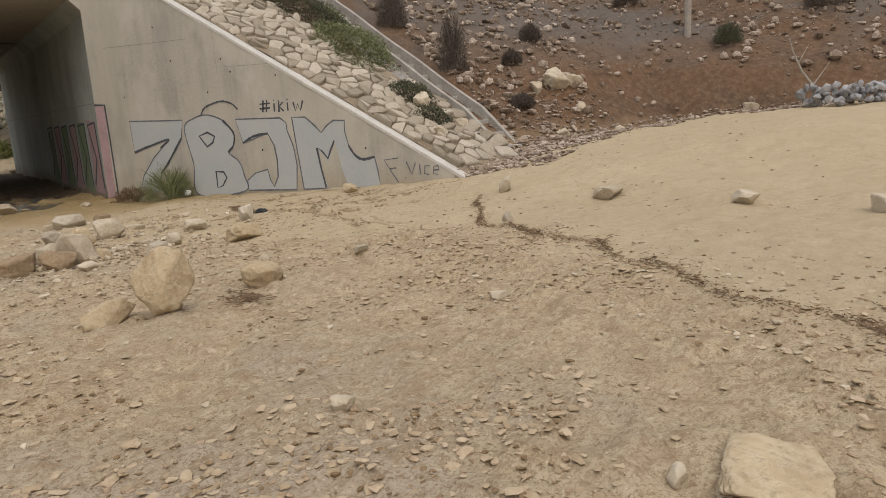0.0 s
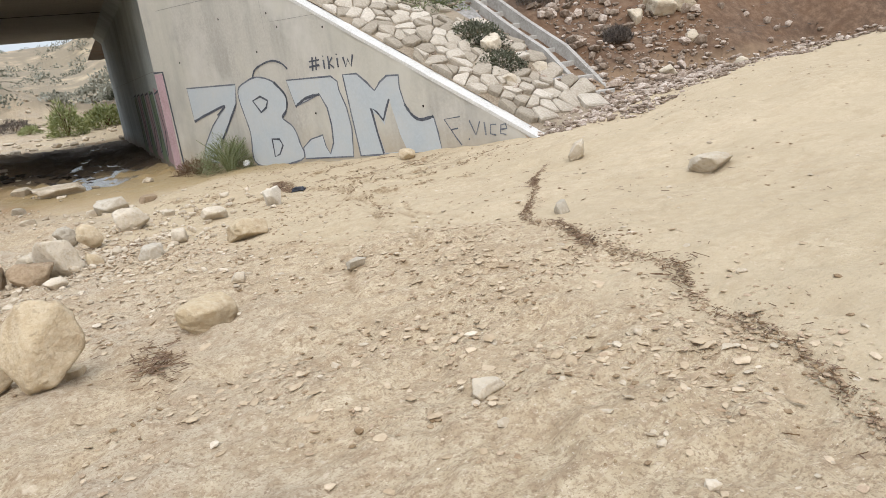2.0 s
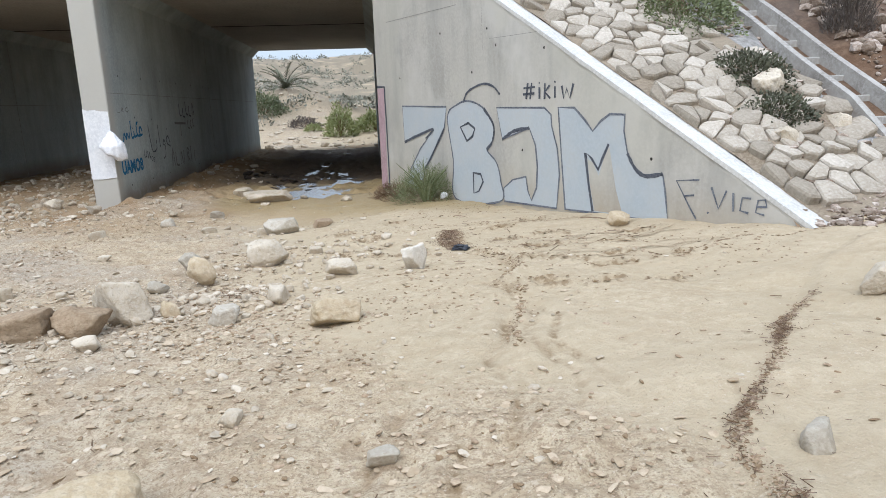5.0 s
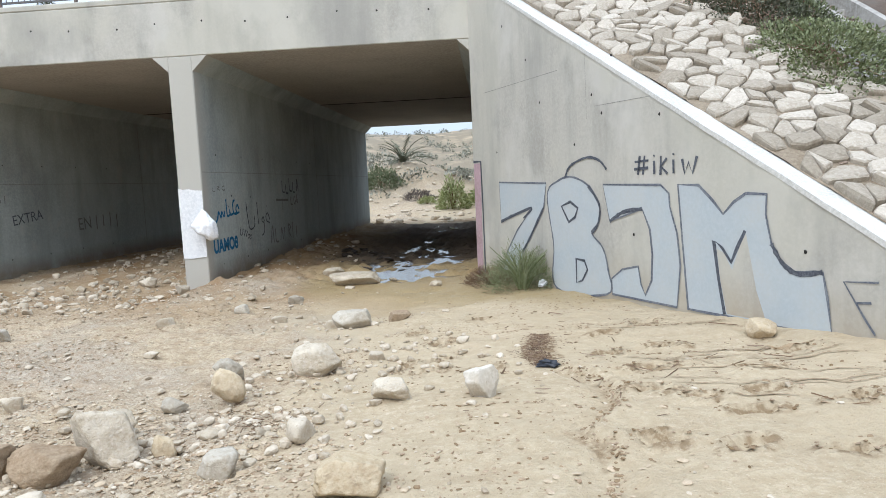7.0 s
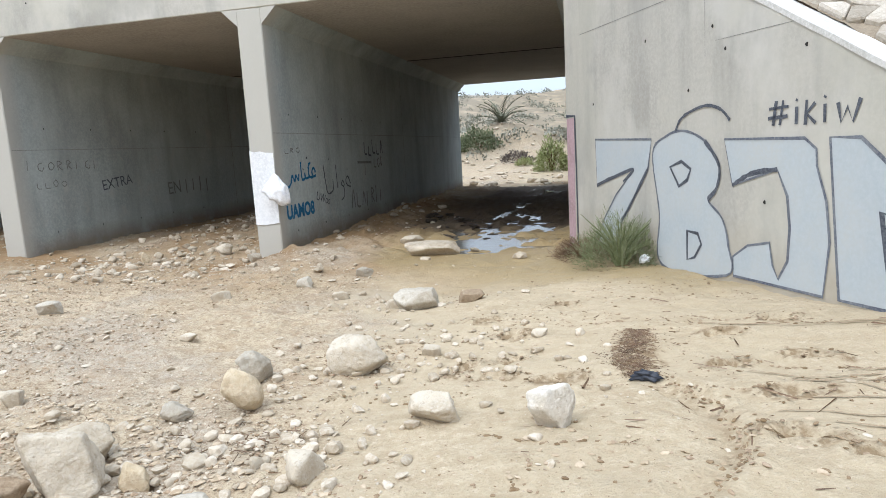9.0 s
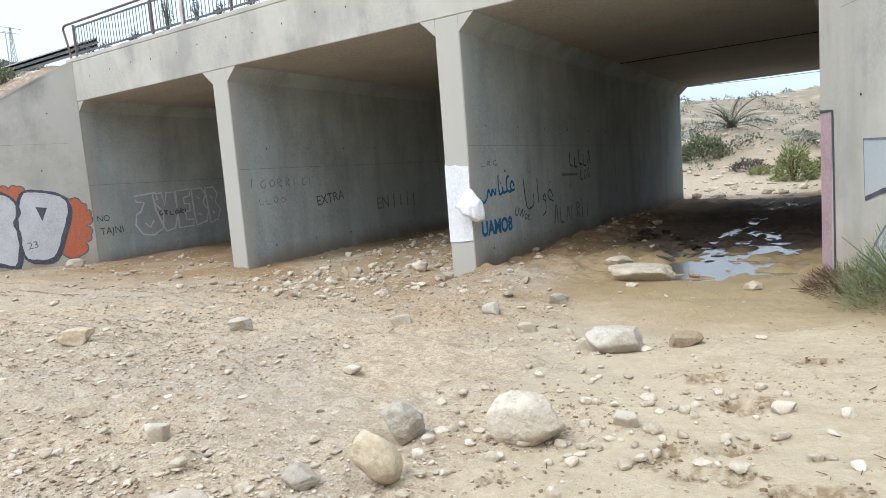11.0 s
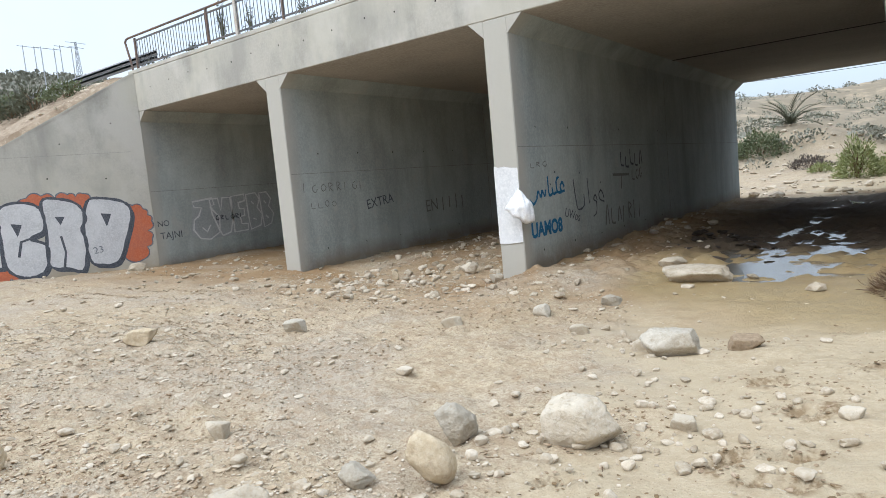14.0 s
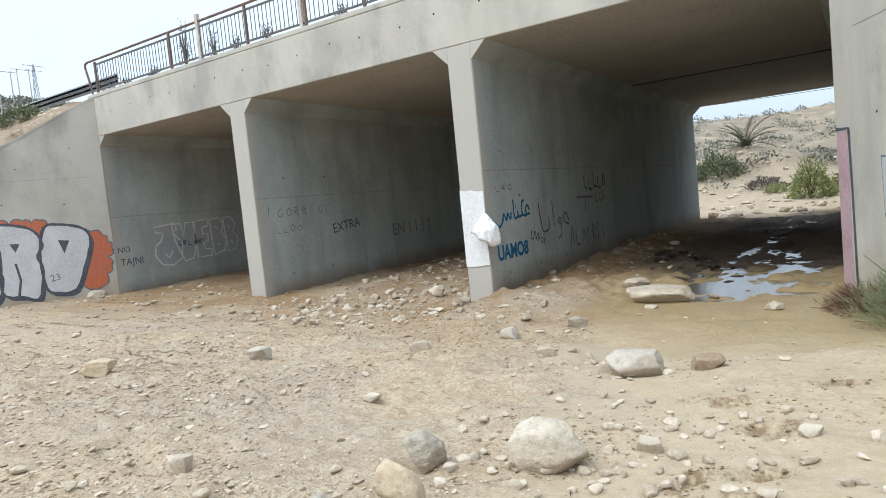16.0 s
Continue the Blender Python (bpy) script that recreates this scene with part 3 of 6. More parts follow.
M_GABION = material("gabion_stone", (0.33, 0.34, 0.36), 0.9, (0.24, 0.25, 0.27), (0.44, 0.45, 0.47), big=4, small=20, bump=0.3, bump_dist=0.01, objrand=0.3)

# ---- ground ----
def spaced(lo, hi, fine_lo, fine_hi, step, grow=1.16):
    mid = list(np.arange(fine_lo, fine_hi + 1e-6, step))
    up, s = [mid[-1]], step
    while up[-1] < hi:
        s *= grow
        up.append(up[-1] + s)
    down, s = [mid[0]], step
    while down[-1] > lo:
        s *= grow
        down.append(down[-1] - s)
    return np.array(down[:0:-1] + mid + up[1:])


gx = spaced(-1500, 1500, -4.2, 6.8, 0.048, 1.09)
gy = spaced(-1500, 14.5, 0.5, 14.5, 0.048, 1.09)
gy = np.concatenate([gy[gy < 14.49], spaced(14.5, 1800, 14.5, 26.0, 0.07, 1.06)])
GXX, GYY = np.meshgrid(gx, gy, indexing="ij")
gv = np.stack([GXX.ravel(), GYY.ravel(), ground_z(GXX, GYY).ravel()], 1)
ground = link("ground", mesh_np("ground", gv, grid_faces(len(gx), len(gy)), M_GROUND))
for mask_name, mask in (("mud_sheet", sheet), ("soaked", wetness), ("damp", damp)):
    ground.data.attributes.new(mask_name, "FLOAT", "POINT").data.foreach_set("value", mask(gv[:, 0], gv[:, 1]).astype(np.float32))
tagged(ground, "pale sandy wash bed of dried cracked mud", "ground", kind="structure")


# ---- hill and embankments ----
W0, W1 = Vector((3.3, 17.0, 0)), Vector((7.05, 9.4, 0))
WD = (W1 - W0).normalized()
WN = Vector((WD.y, -WD.x, 0))          # towards the wash
L0, L1 = Vector((-14.2, 17.1, 0)), Vector((-17.95, 9.5, 0))
LD = (L1 - L0).normalized()
LN = Vector((-LD.y, LD.x, 0))
TOP, DROP = 6.26, 0.565


def chute_x(y):
    return 9.46 - 0.165 * (y - 9.8)


def hill_z(x, y):
    """Embankment beside the culvert, passing into the cut slope of the hill."""
    side = (x - 15.5) * 0.80 + (y - 8.6) * 0.60
    d = np.maximum(y - 9.55, side)
    steep = smooth(10.5, 13.0, x)
    bank = 1.55 + 0.63 * np.maximum(d, -2)
    cut = 2.0 + np.minimum(np.maximum(d, -2) * 1.15, 1.25 + 0.25 * fbm(x, y, 3, 60)) + 0.52 * np.maximum(d - 1.1, 0)
    z = bank * (1 - steep) + cut * steep
    road = TOP - 0.05 + 30 * smooth(9.5, 60, x)
    z = np.where(y > 16.6, np.minimum(z, road), z)
    chan = np.exp(-((x - chute_x(y)) / 0.5) ** 4) * (y > 9.0)
    edge = x - (3.3 + (17 - y) * 0.4934)
    z = z - 0.07 * np.exp(-(edge / 0.6) ** 2) * (y < 17.2)
    z = z - 0.16 * chan + (1 - chan) * smooth(8.5, 10.5, x) * (0.25 * fbm(x, y, 2.6, 61) + 0.16 * fbm(x, y, 0.9, 64)) + 0.05 * fbm(x, y, 0.4, 67)
    return z


hy = np.concatenate([np.arange(-14, 8.0, 0.4), np.arange(8.0, 24, 0.09), np.arange(24, 70, 0.8)])
hu = np.concatenate([np.linspace(0, 0.30, 150), np.linspace(0.305, 1, 90)])
HU, HY = np.meshgrid(hu, hy, indexing="ij")
left_edge = np.where(HY < 9.4, 7.05 - (9.4 - HY) * 0.1, np.where(HY > 17.0, 3.55, 3.3 + (17.0 - HY) * 0.4934)) + 0.20
HX = left_edge + HU * (75 - left_edge)
HZ = hill_z(HX, HY)
hill = link("hillside", mesh_np("hillside", np.stack([HX.ravel(), HY.ravel(), HZ.ravel()], 1), grid_faces(len(hu), len(hy)), M_HILL))
tagged(hill, "reddish stony hillside with a cut earth bank", "hillside", kind="structure")

LU, LY = np.meshgrid(np.linspace(0, 1, 150) ** 1.6, np.concatenate([np.arange(5.5, 17.2, 0.10), np.arange(17.3, 40, 1.0)]), indexing="ij")
ledge = np.where(LY > 17.1, -14.45, -14.2 - (17.1 - LY) * 0.4934) - 0.03
LX_ = ledge - LU * 75
LZ = np.minimum(TOP + 0.06 - 0.63 * (17.0 - LY), TOP - 0.03) - 0.22 * (1 - smooth(0.33, 0.42, 75 * LU)) + smooth(0.4, 1.2, 75 * LU) * (0.14 * fbm(LX_, LY, 1.3, 71) + 0.06 * fbm(LX_, LY, 0.4, 73))
bank = link("embankment_left", mesh_np("embankment_left", np.stack([LX_.ravel(), LY.ravel(), LZ.ravel()], 1), grid_faces(150, LY.shape[1])[:, ::-1], M_BANK))
tagged(bank, "dry earth road embankment with loose stones", "embankment", kind="structure")

bm = bmesh.new()
box(bm, -90, 9.6, 18.3, 34.0, 5.9, 6.20)
road = part("road", bm, M_ASPH)
tagged(road, "dark asphalt road crossing over the culvert", "road", kind="structure")
bm = bmesh.new()
for x0, x1 in ((-90, -14.7), (16, 75)):
    vs = [bm.verts.new(p) for p in ((x0, 34.0, 6.1), (x1, 34.0, 6.1), (x1, 44.5, 0.3), (x0, 44.5, 0.3))]
    bm.faces.new(vs)
far_bank = part("embankment_far", bm, M_HILL)
tagged(far_bank, "dry earth slope on the far side of the road", "embankment", kind="structure")

# ---- culvert ----
Y0, Y1, SOF = 17.15, 34.8, 5.2
PIERS = ((-8.7, -8.2), (-2.7, -2.2))
bm = bmesh.new()
box(bm, -14.5, 3.55, Y0, Y1, SOF, TOP - 0.02, 0.015)
deck = part("ceiling", bm, M_CONC)
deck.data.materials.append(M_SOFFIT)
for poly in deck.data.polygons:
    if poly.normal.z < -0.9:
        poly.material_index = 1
tagged(deck, "grey concrete deck slab of the culvert", "deck slab", kind="structure")
for nm, x0, x1 in (("wall_middle", *PIERS[1]), ("wall_west", *PIERS[0]), ("wall_end_west", -14.5, -14.2), ("wall_end_east", 3.3, 3.55)):
    bm = bmesh.new()
    box(bm, x0, x1, Y0 + 0.003, Y1, -0.4, SOF, 0.02)
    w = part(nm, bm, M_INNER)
    tagged(w, "stained grey concrete culvert wall", "wall", kind="structure")
    for side, xx in ((-1, x0), (1, x1)):
        if (nm == "wall_end_west" and side < 0) or (nm == "wall_end_east" and side > 0):
            continue
        bm = bmesh.new()
        a = [bm.verts.new(p) for p in ((xx - side * 0.01, Y0 + 0.006, SOF - 0.3), (xx + side * 0.3, Y0 + 0.006, SOF - 0.003), (xx - side * 0.01, Y0 + 0.006, SOF - 0.003))]
        b = [bm.verts.new((v.co.x, Y1 - 0.01, v.co.z)) for v in a]
        bm.faces.new(a), bm.faces.new(b[::-1])
        for k in range(3):
            bm.faces.new((a[k], b[k], b[(k + 1) % 3], a[(k + 1) % 3]))
        part("haunch", bm, M_INNER, w)
    # casting joints on the wall faces
    for side, xx in ((-1, x0), (1, x1)):
        bm = bmesh.new()
        box(bm, xx + side * 0.001 - 0.002, xx + side * 0.001 + 0.002, Y0 + 0.05, Y1 - 0.05, 2.932, 2.944)
        box(bm, xx + side * 0.001 - 0.002, xx + side * 0.001 + 0.002, 25.76, 25.78, 0.2, 4.9)
        part("casting_joint", bm, M_JOINT, w)
# downstand beam at the far mouth and near the middle joint
bm = bmesh.new()
box(bm, -14.18, 3.28, 25.72, 25.80, SOF - 0.012, SOF - 0.002)
part("expansion_joint", bm, M_DARK, deck)
bm = bmesh.new()
box(bm, -14.48, 3.53, Y0 - 0.0, Y0 + 0.18, TOP - 0.016, TOP + 0.10, 0.02)
part("kerb", bm, M_CONC, deck)


def wing_wall(name, origin, d, n, length, start, top_mat):
    bm = bmesh.new()
    thick = 0.34
    prof = ((start, -0.5), (length, -0.5), (length, TOP - DROP * length), (0.0, TOP), (start, TOP))
    f0 = [bm.verts.new(origin + d * s + Vector((0, 0, z))) for s, z in prof]
    f1 = [bm.verts.new(origin + d * s - n * thick + Vector((0, 0, z))) for s, z in prof]
    bm.faces.new(f0), bm.faces.new(f1[::-1])
    for k in range(len(prof)):
        bm.faces.new((f0[k], f1[k], f1[(k + 1) % len(prof)], f0[(k + 1) % len(prof)]))
    ob = part(name, bm, M_CONC)
    tagged(ob, "sloping concrete wing wall covered with graffiti", "wall", kind="structure")
    bm = bmesh.new()
    vs = []
    for s in np.linspace(-0.05, length + 0.04, 40):
        z = TOP - DROP * max(s, 0)
        j = 0.006 * math.sin(s * 9) + 0.004 * math.sin(s * 23)
        vs.append([bm.verts.new(origin + d * s + n * a + Vector((0, 0, z + b))) for a, b in ((0.010 + j, -0.035), (0.010 + j, 0.022), (-thick + 0.05, 0.025), (-thick + 0.05, -0.03))])
    for p, q in zip(vs, vs[1:]):
        for k in range(4):
            bm.faces.new((p[k], q[k], q[(k + 1) % 4], p[(k + 1) % 4]))
    bm.faces.new(vs[0]), bm.faces.new(vs[-1][::-1])
    part("coping", bm, top_mat, ob, "pale concrete coping strip")
    return ob


wing_r = wing_wall("wall_wing_east", W0, WD, WN, 9.05, -0.165, M_COPING)
wing_l = wing_wall("wall_wing_west", L0, LD, LN, 9.6, -0.05, M_CONC)
# rough earth-stained kerb on the slope behind the west wing wall
bm = bmesh.new()
ring = []
for s_ in np.linspace(0.3, 12.5, 70):
    c_ = L0 + LD * s_ - LN * (0.95 + 0.03 * math.sin(4.1 * s_))
    zt = TOP - DROP * s_ + 0.16 + 0.03 * math.sin(2.7 * s_) + 0.02 * math.sin(9 * s_)
    ring.append([bm.verts.new(c_ - LN * a_ + Vector((0, 0, zt + b_))) for a_, b_ in ((-0.14, -0.5), (-0.11, -0.02), (-0.06, 0.03), (0.10, 0.02), (0.15, -0.5))])
for p_, q_ in zip(ring, ring[1:]):
    for k in range(4):
        bm.faces.new((p_[k], q_[k], q_[k + 1], p_[k + 1]))
bm.faces.new(ring[0]), bm.faces.new(ring[-1][::-1])
kerb = part("embankment_kerb", bm, M_MORTAR)
tagged(kerb, "rough brown kerb running down the dry embankment", "kerb", kind="structure")


# ---- painted writing ----
def on_wall(origin, d, n):
    return lambda s, z, off: origin + d * s + n * off + Vector((0, 0, z))


R_ = on_wall(W0, WD, WN)
L_ = on_wall(L0, LD, LN)
P1_ = on_wall(Vector((-2.2, 0, 0)), Vector((0, 1, 0)), Vector((1, 0, 0)))
P2_ = on_wall(Vector((-8.2, 0, 0)), Vector((0, 1, 0)), Vector((1, 0, 0)))
B1_ = on_wall(Vector((-14.2, 0, 0)), Vector((0, 1, 0)), Vector((1, 0, 0)))
PF_ = on_wall(Vector((0, Y0 + 0.003, 0)), Vector((1, 0, 0)), Vector((0, -1, 0)))
E_ = on_wall(Vector((3.3, 0, 0)), Vector((0, 1, 0)), Vector((-1, 0, 0)))


def curve_through(pts, closed, n=6):
    P = [np.array(p, float) for p in pts]
    out, m = [], len(P)
    for i in range(m if closed else m - 1):
        p0, p1, p2, p3 = (P[(i + k) % m] if closed else P[min(max(i + k, 0), m - 1)] for k in (-1, 0, 1, 2))
        for t in np.linspace(0, 1, n, endpoint=False):
            out.append(0.5 * (2 * p1 + (p2 - p0) * t + (2 * p0 - 5 * p1 + 4 * p2 - p3) * t * t + (3 * p1 - p0 - 3 * p2 + p3) * t ** 3))
    if not closed:
        out.append(P[-1])
    return out


def ribbon(bm, pts, width, place, off, closed=False, curved=True, seed=0):
    pts = curve_through(pts, closed) if curved else [np.array(p, float) for p in pts]
    m = len(pts)
    rnd = random.Random(seed + m)
    pairs = []
    for i, p in enumerate(pts):
        a = pts[(i - 1) % m] if closed or i else p
        b = pts[(i + 1) % m] if closed or i < m - 1 else p
        t = b - a
        t = t / (np.linalg.norm(t) + 1e-9)
        w = width * rnd.uniform(0.35, 0.62)
        q = np.array((-t[1], t[0])) * w
        pairs.append((bm.verts.new(place(p[0] + q[0], p[1] + q[1], off)), bm.verts.new(place(p[0] - q[0], p[1] - q[1], off))))
    for i in range(m if closed else m - 1):
        a, b = pairs[i], pairs[(i + 1) % m]
        bm.faces.new((a[0], a[1], b[1], b[0]))


def strokes(name, lines, width, place, mat, parent, off=0.008, closed=False, curved=False, label=""):
    bm = bmesh.new()
    for k, l in enumerate(lines):
        ribbon(bm, l, width, place, off, closed, curved, k)
    return part(name, bm, mat, parent, label)


def fill(name, pts, place, mat, parent, off=0.005, curved=False, label=""):
    pts = curve_through(pts, True, 4) if curved else pts
    bm = bmesh.new()
    f = bm.faces.new([bm.verts.new(place(p[0], p[1], off)) for p in pts])
    bm.normal_update()
    bmesh.ops.triangulate(bm, faces=[f])
    return part(name, bm, mat, parent, label)


def wording(name, body, s, z, size, place, mat, parent, flip=False, off=0.008, turn=0.0, shear=0.0, bold=0.0):
    cu = bpy.data.curves.new(name, "FONT")
    cu.body, cu.size, cu.shear, cu.offset = body, size, shear, bold
    tmp = bpy.data.objects.new(name, cu)
    me = bpy.data.meshes.new_from_object(tmp)
    bpy.data.objects.remove(tmp)
    ct, st = math.cos(radians(turn)), math.sin(radians(turn))
    for v in me.vertices:
        a, b = v.co.x * ct - v.co.y * st, v.co.x * st + v.co.y * ct
        v.co = place(s - a if flip else s + a, z + b, off)
    me.materials.clear()
    me.materials.append(mat)
    return link(name, me, parent)


def scribble(name, s0, s1, z, h, place, mat, parent, seed, width=0.03, n=5):
    """Spray writing too faint to read: uneven strokes."""
    r_ = random.Random(seed)
    lines = []
    forms = ([(0.1, 0), (0.15, 1)], [(0.1, 0.9), (0.1, 0.1), (0.8, 0.0)], [(0.7, 0.9), (0.2, 0.7), (0.15, 0.2), (0.6, 0.0), (0.85, 0.4)], [(0.05, 0), (0.45, 1), (0.8, 0)], [(0.1, 0), (0.12, 1), (0.7, 0.8), (0.2, 0.5), (0.75, 0)], [(0.5, 1), (0.1, 0.6), (0.4, 0.05), (0.85, 0.5), (0.5, 1)])
    for k in range(n):
        s, w = s0 + (s1 - s0) * k / n, (s1 - s0) / n * r_.uniform(0.7, 0.95)
        lift, tall = r_.uniform(-0.08, 0.12) * h, h * r_.uniform(0.75, 1.1)
        lines.append([(s + w * p_ + r_.uniform(-0.05, 0.05) * abs(w), z + lift + tall * q_) for p_, q_ in r_.choice(forms)])
    return strokes(name, lines, width, place, mat, parent, 0.007, curved=True)


SEVEN = [(0.9, 2.47), (2.5, 2.43), (2.41, 2.05), (1.95, 1.55), (1.69, 1.3), (1.5, 0.88), (0.95, 0.88), (1.13, 1.25), (1.53, 1.66), (2.04, 2.04), (0.93, 1.77)]
B_OUT = [(2.53, 2.25), (2.85, 2.46), (3.22, 2.51), (3.63, 2.38), (3.88, 2.12), (3.85, 1.87), (3.69, 1.72), (3.94, 1.53), (4.05, 1.24), (4.02, 0.9), (2.73, 0.82), (2.68, 1.49)]
J_OUT = [(3.97, 2.39), (5.11, 2.37), (5.25, 2.27), (5.26, 2.12), (5.38, 1.81), (5.43, 1.44), (5.37, 0.94), (4.14, 0.92), (4.13, 1.13), (4.36, 1.28), (4.68, 1.35), (4.73, 1.13), (4.81, 1.0), (4.93, 1.2), (4.95, 1.52), (4.91, 1.83), (4.77, 2.08), (4.11, 1.9)]
M_OUT = [(5.4, 2.37), (5.72, 2.36), (5.93, 2.19), (6.07, 2.05), (6.21, 2.18), (6.37, 2.27), (6.62, 2.26), (6.61, 2.06), (6.68, 1.78), (6.8, 1.61), (6.96, 1.52), (7.23, 1.56), (7.28, 1.33), (7.33, 0.98), (6.09, 0.96), (5.55, 0.95), (5.47, 1.69)]
M_IN = [(6.09, 0.98), (6.01, 1.34), (5.94, 1.76), (6.06, 1.69), (6.18, 1.55), (6.26, 1.71), (6.36, 1.89)]
for k, (shape, nm) in enumerate(((SEVEN, "digit_seven"), (B_OUT, "letter_b"), (J_OUT, "letter_j"), (M_OUT, "letter_m"))):
    fill("graffiti_fill", shape, R_, M_BLUEF, wing_r, 0.004 + 0.0006 * k, curved=k == 1, label="pale blue graffiti fill")
    strokes("graffiti_outline", [shape], 0.03, R_, M_LINEP, wing_r, 0.008, True, k == 1, label="worn dark graffiti outline")
fill("graffiti_fill", [(6.12, 0.99), (6.03, 1.34), (5.98, 1.68), (6.08, 1.64), (6.19, 1.47), (6.30, 1.76), (6.37, 1.86), (6.5, 1.3), (6.62, 1.0)], R_, M_CONC, wing_r, 0.0066)
strokes("graffiti_outline", [M_IN], 0.05, R_, M_BLACKP, wing_r, 0.009)
strokes("graffiti_outline", [[(3.05, 2.51), (3.19, 2.67), (3.6, 2.77), (3.89, 2.72), (4.06, 2.59)]], 0.035, R_, M_BLACKP, wing_r, 0.009, curved=True)
strokes("graffiti_outline", [[(2.93, 2.08), (3.17, 2.15), (3.36, 2.06), (3.29, 1.93), (3.12, 1.85)], [(3.29, 1.32), (3.5, 1.31), (3.57, 1.19), (3.44, 1.02), (3.29, 0.97)]], 0.04, R_, M_BLACKP, wing_r, 0.009, closed=True)
strokes("graffiti_outline", [[(0.93, 1.77), (1.4, 1.9), (2.04, 2.04), (1.75, 1.86)], [(2.41, 2.05), (1.95, 1.55), (1.69, 1.3)], [(4.11, 1.9), (4.4, 2.03), (4.77, 2.08)], [(6.68, 1.78), (6.8, 1.61), (6.96, 1.52), (7.23, 1.56)], [(3.63, 2.38), (3.88, 2.12), (3.85, 1.87), (3.69, 1.72)]], 0.048, R_, M_BLACKP, wing_r, 0.0095, curved=True)
strokes("graffiti_tag", [[(7.74, 1.53), (7.43, 1.5), (7.63, 1.2), (7.72, 1.08)], [(7.55, 1.33), (7.68, 1.35)], [(7.86, 1.16), (7.88, 1.18)], [(7.90, 1.46), (8.0, 1.23), (8.09, 1.44)], [(8.17, 1.42), (8.18, 1.22)], [(8.38, 1.38), (8.28, 1.38), (8.26, 1.24), (8.36, 1.22)], [(8.44, 1.30), (8.56, 1.31), (8.54, 1.38), (8.46, 1.37), (8.44, 1.24), (8.54, 1.22)]], 0.024, R_, M_LINEP, wing_r)
strokes("graffiti_tag", [[(4.74, 2.73), (4.70, 2.50)], [(4.83, 2.73), (4.79, 2.50)], [(4.64, 2.66), (4.90, 2.67)], [(4.63, 2.57), (4.89, 2.58)],
                         [(5.00, 2.66), (5.00, 2.50)], [(4.995, 2.71), (5.005, 2.73)], [(5.12, 2.71), (5.11, 2.49)], [(5.22, 2.68), (5.12, 2.59), (5.23, 2.50)],
                         [(5.33, 2.66), (5.33, 2.50)], [(5.325, 2.71), (5.335, 2.73)], [(5.47, 2.66), (5.51, 2.49), (5.57, 2.62), (5.63, 2.49), (5.70, 2.68)]], 0.034, R_, M_BLACKP, wing_r)
# pink band and green lettering round the corner
fill("graffiti_fill", [(-0.15, 0.55), (0.10, 0.55), (0.14, 2.84), (-0.15, 2.84)], R_, M_PINK, wing_r, 0.004, label="faded pink band")
strokes("graffiti_outline", [[(0.20, 0.75), (0.19, 2.0), (0.17, 2.87), (-0.16, 2.88)]], 0.06, R_, M_BLACKP, wing_r, 0.009)
east = bpy.data.objects["wall_end_east"]
for k in range(6):
    y = 17.7 + 1.2 * k
    fill("graffiti_fill", [(y, 0.75), (y + 1.0, 0.8), (y + 0.95, 2.6 - 0.05 * k), (y + 0.05, 2.5)], E_, M_GREENP if k % 2 else M_PINK, east, 0.004)
    strokes("graffiti_outline", [[(y, 0.9), (y + 0.1, 2.5), (y + 0.9, 2.45), (y + 0.4, 1.6), (y + 0.95, 0.95)]], 0.10, E_, M_BLACKP, east, 0.008)

Z_OUT = [(5.03, 2.93), (4.3, 2.76), (3.66, 2.57), (3.61, 2.32), (3.8, 2.08), (3.66, 1.93), (3.69, 1.27), (4.3, 1.3), (5.0, 1.39), (5.14, 2.2), (4.54, 2.18), (5.08, 2.31)]
E_OUT = [(3.71, 2.64), (3.47, 2.88), (3.1, 2.93), (2.75, 2.81), (2.61, 2.52), (2.67, 2.13), (2.98, 1.96), (2.63, 1.73), (2.66, 1.25), (2.85, 0.99), (3.26, 0.95), (3.57, 1.18), (3.64, 1.58), (3.64, 2.2)]
R_OUT = [(2.61, 2.92), (2.14, 2.93), (1.78, 2.75), (1.63, 2.38), (1.78, 2.06), (1.69, 1.74), (1.84, 0.98), (2.2, 1.05), (2.64, 1.21), (2.6, 2.13)]
O_OUT = [(1.55, 2.81), (1.16, 2.87), (0.64, 2.71), (0.49, 2.38), (0.68, 1.74), (0.98, 1.08), (1.42, 1.04), (1.66, 1.21), (1.72, 2.06)]
RED = ([(5.0, 2.69), (5.51, 2.68), (5.62, 2.45), (5.92, 2.22), (5.68, 2.05), (5.7, 1.85), (5.6, 1.55), (5.32, 1.3), (4.95, 1.35)],
       [(0.7, 2.55), (0.45, 2.60), (0.18, 2.48), (0.08, 2.3), (0.0, 2.12), (0.12, 1.85), (0.05, 1.6), (0.2, 1.4), (0.34, 1.05), (0.80, 1.15)],
       [(3.2, 2.75), (2.95, 3.03), (2.6, 3.06), (2.3, 2.98), (1.99, 3.05), (1.8, 2.97), (1.62, 3.04), (1.45, 2.85), (1.72, 2.62)],
       [(4.2, 1.4), (4.07, 0.95), (3.85, 0.96), (3.75, 0.88), (3.55, 0.97), (3.38, 0.93), (3.3, 1.2)])
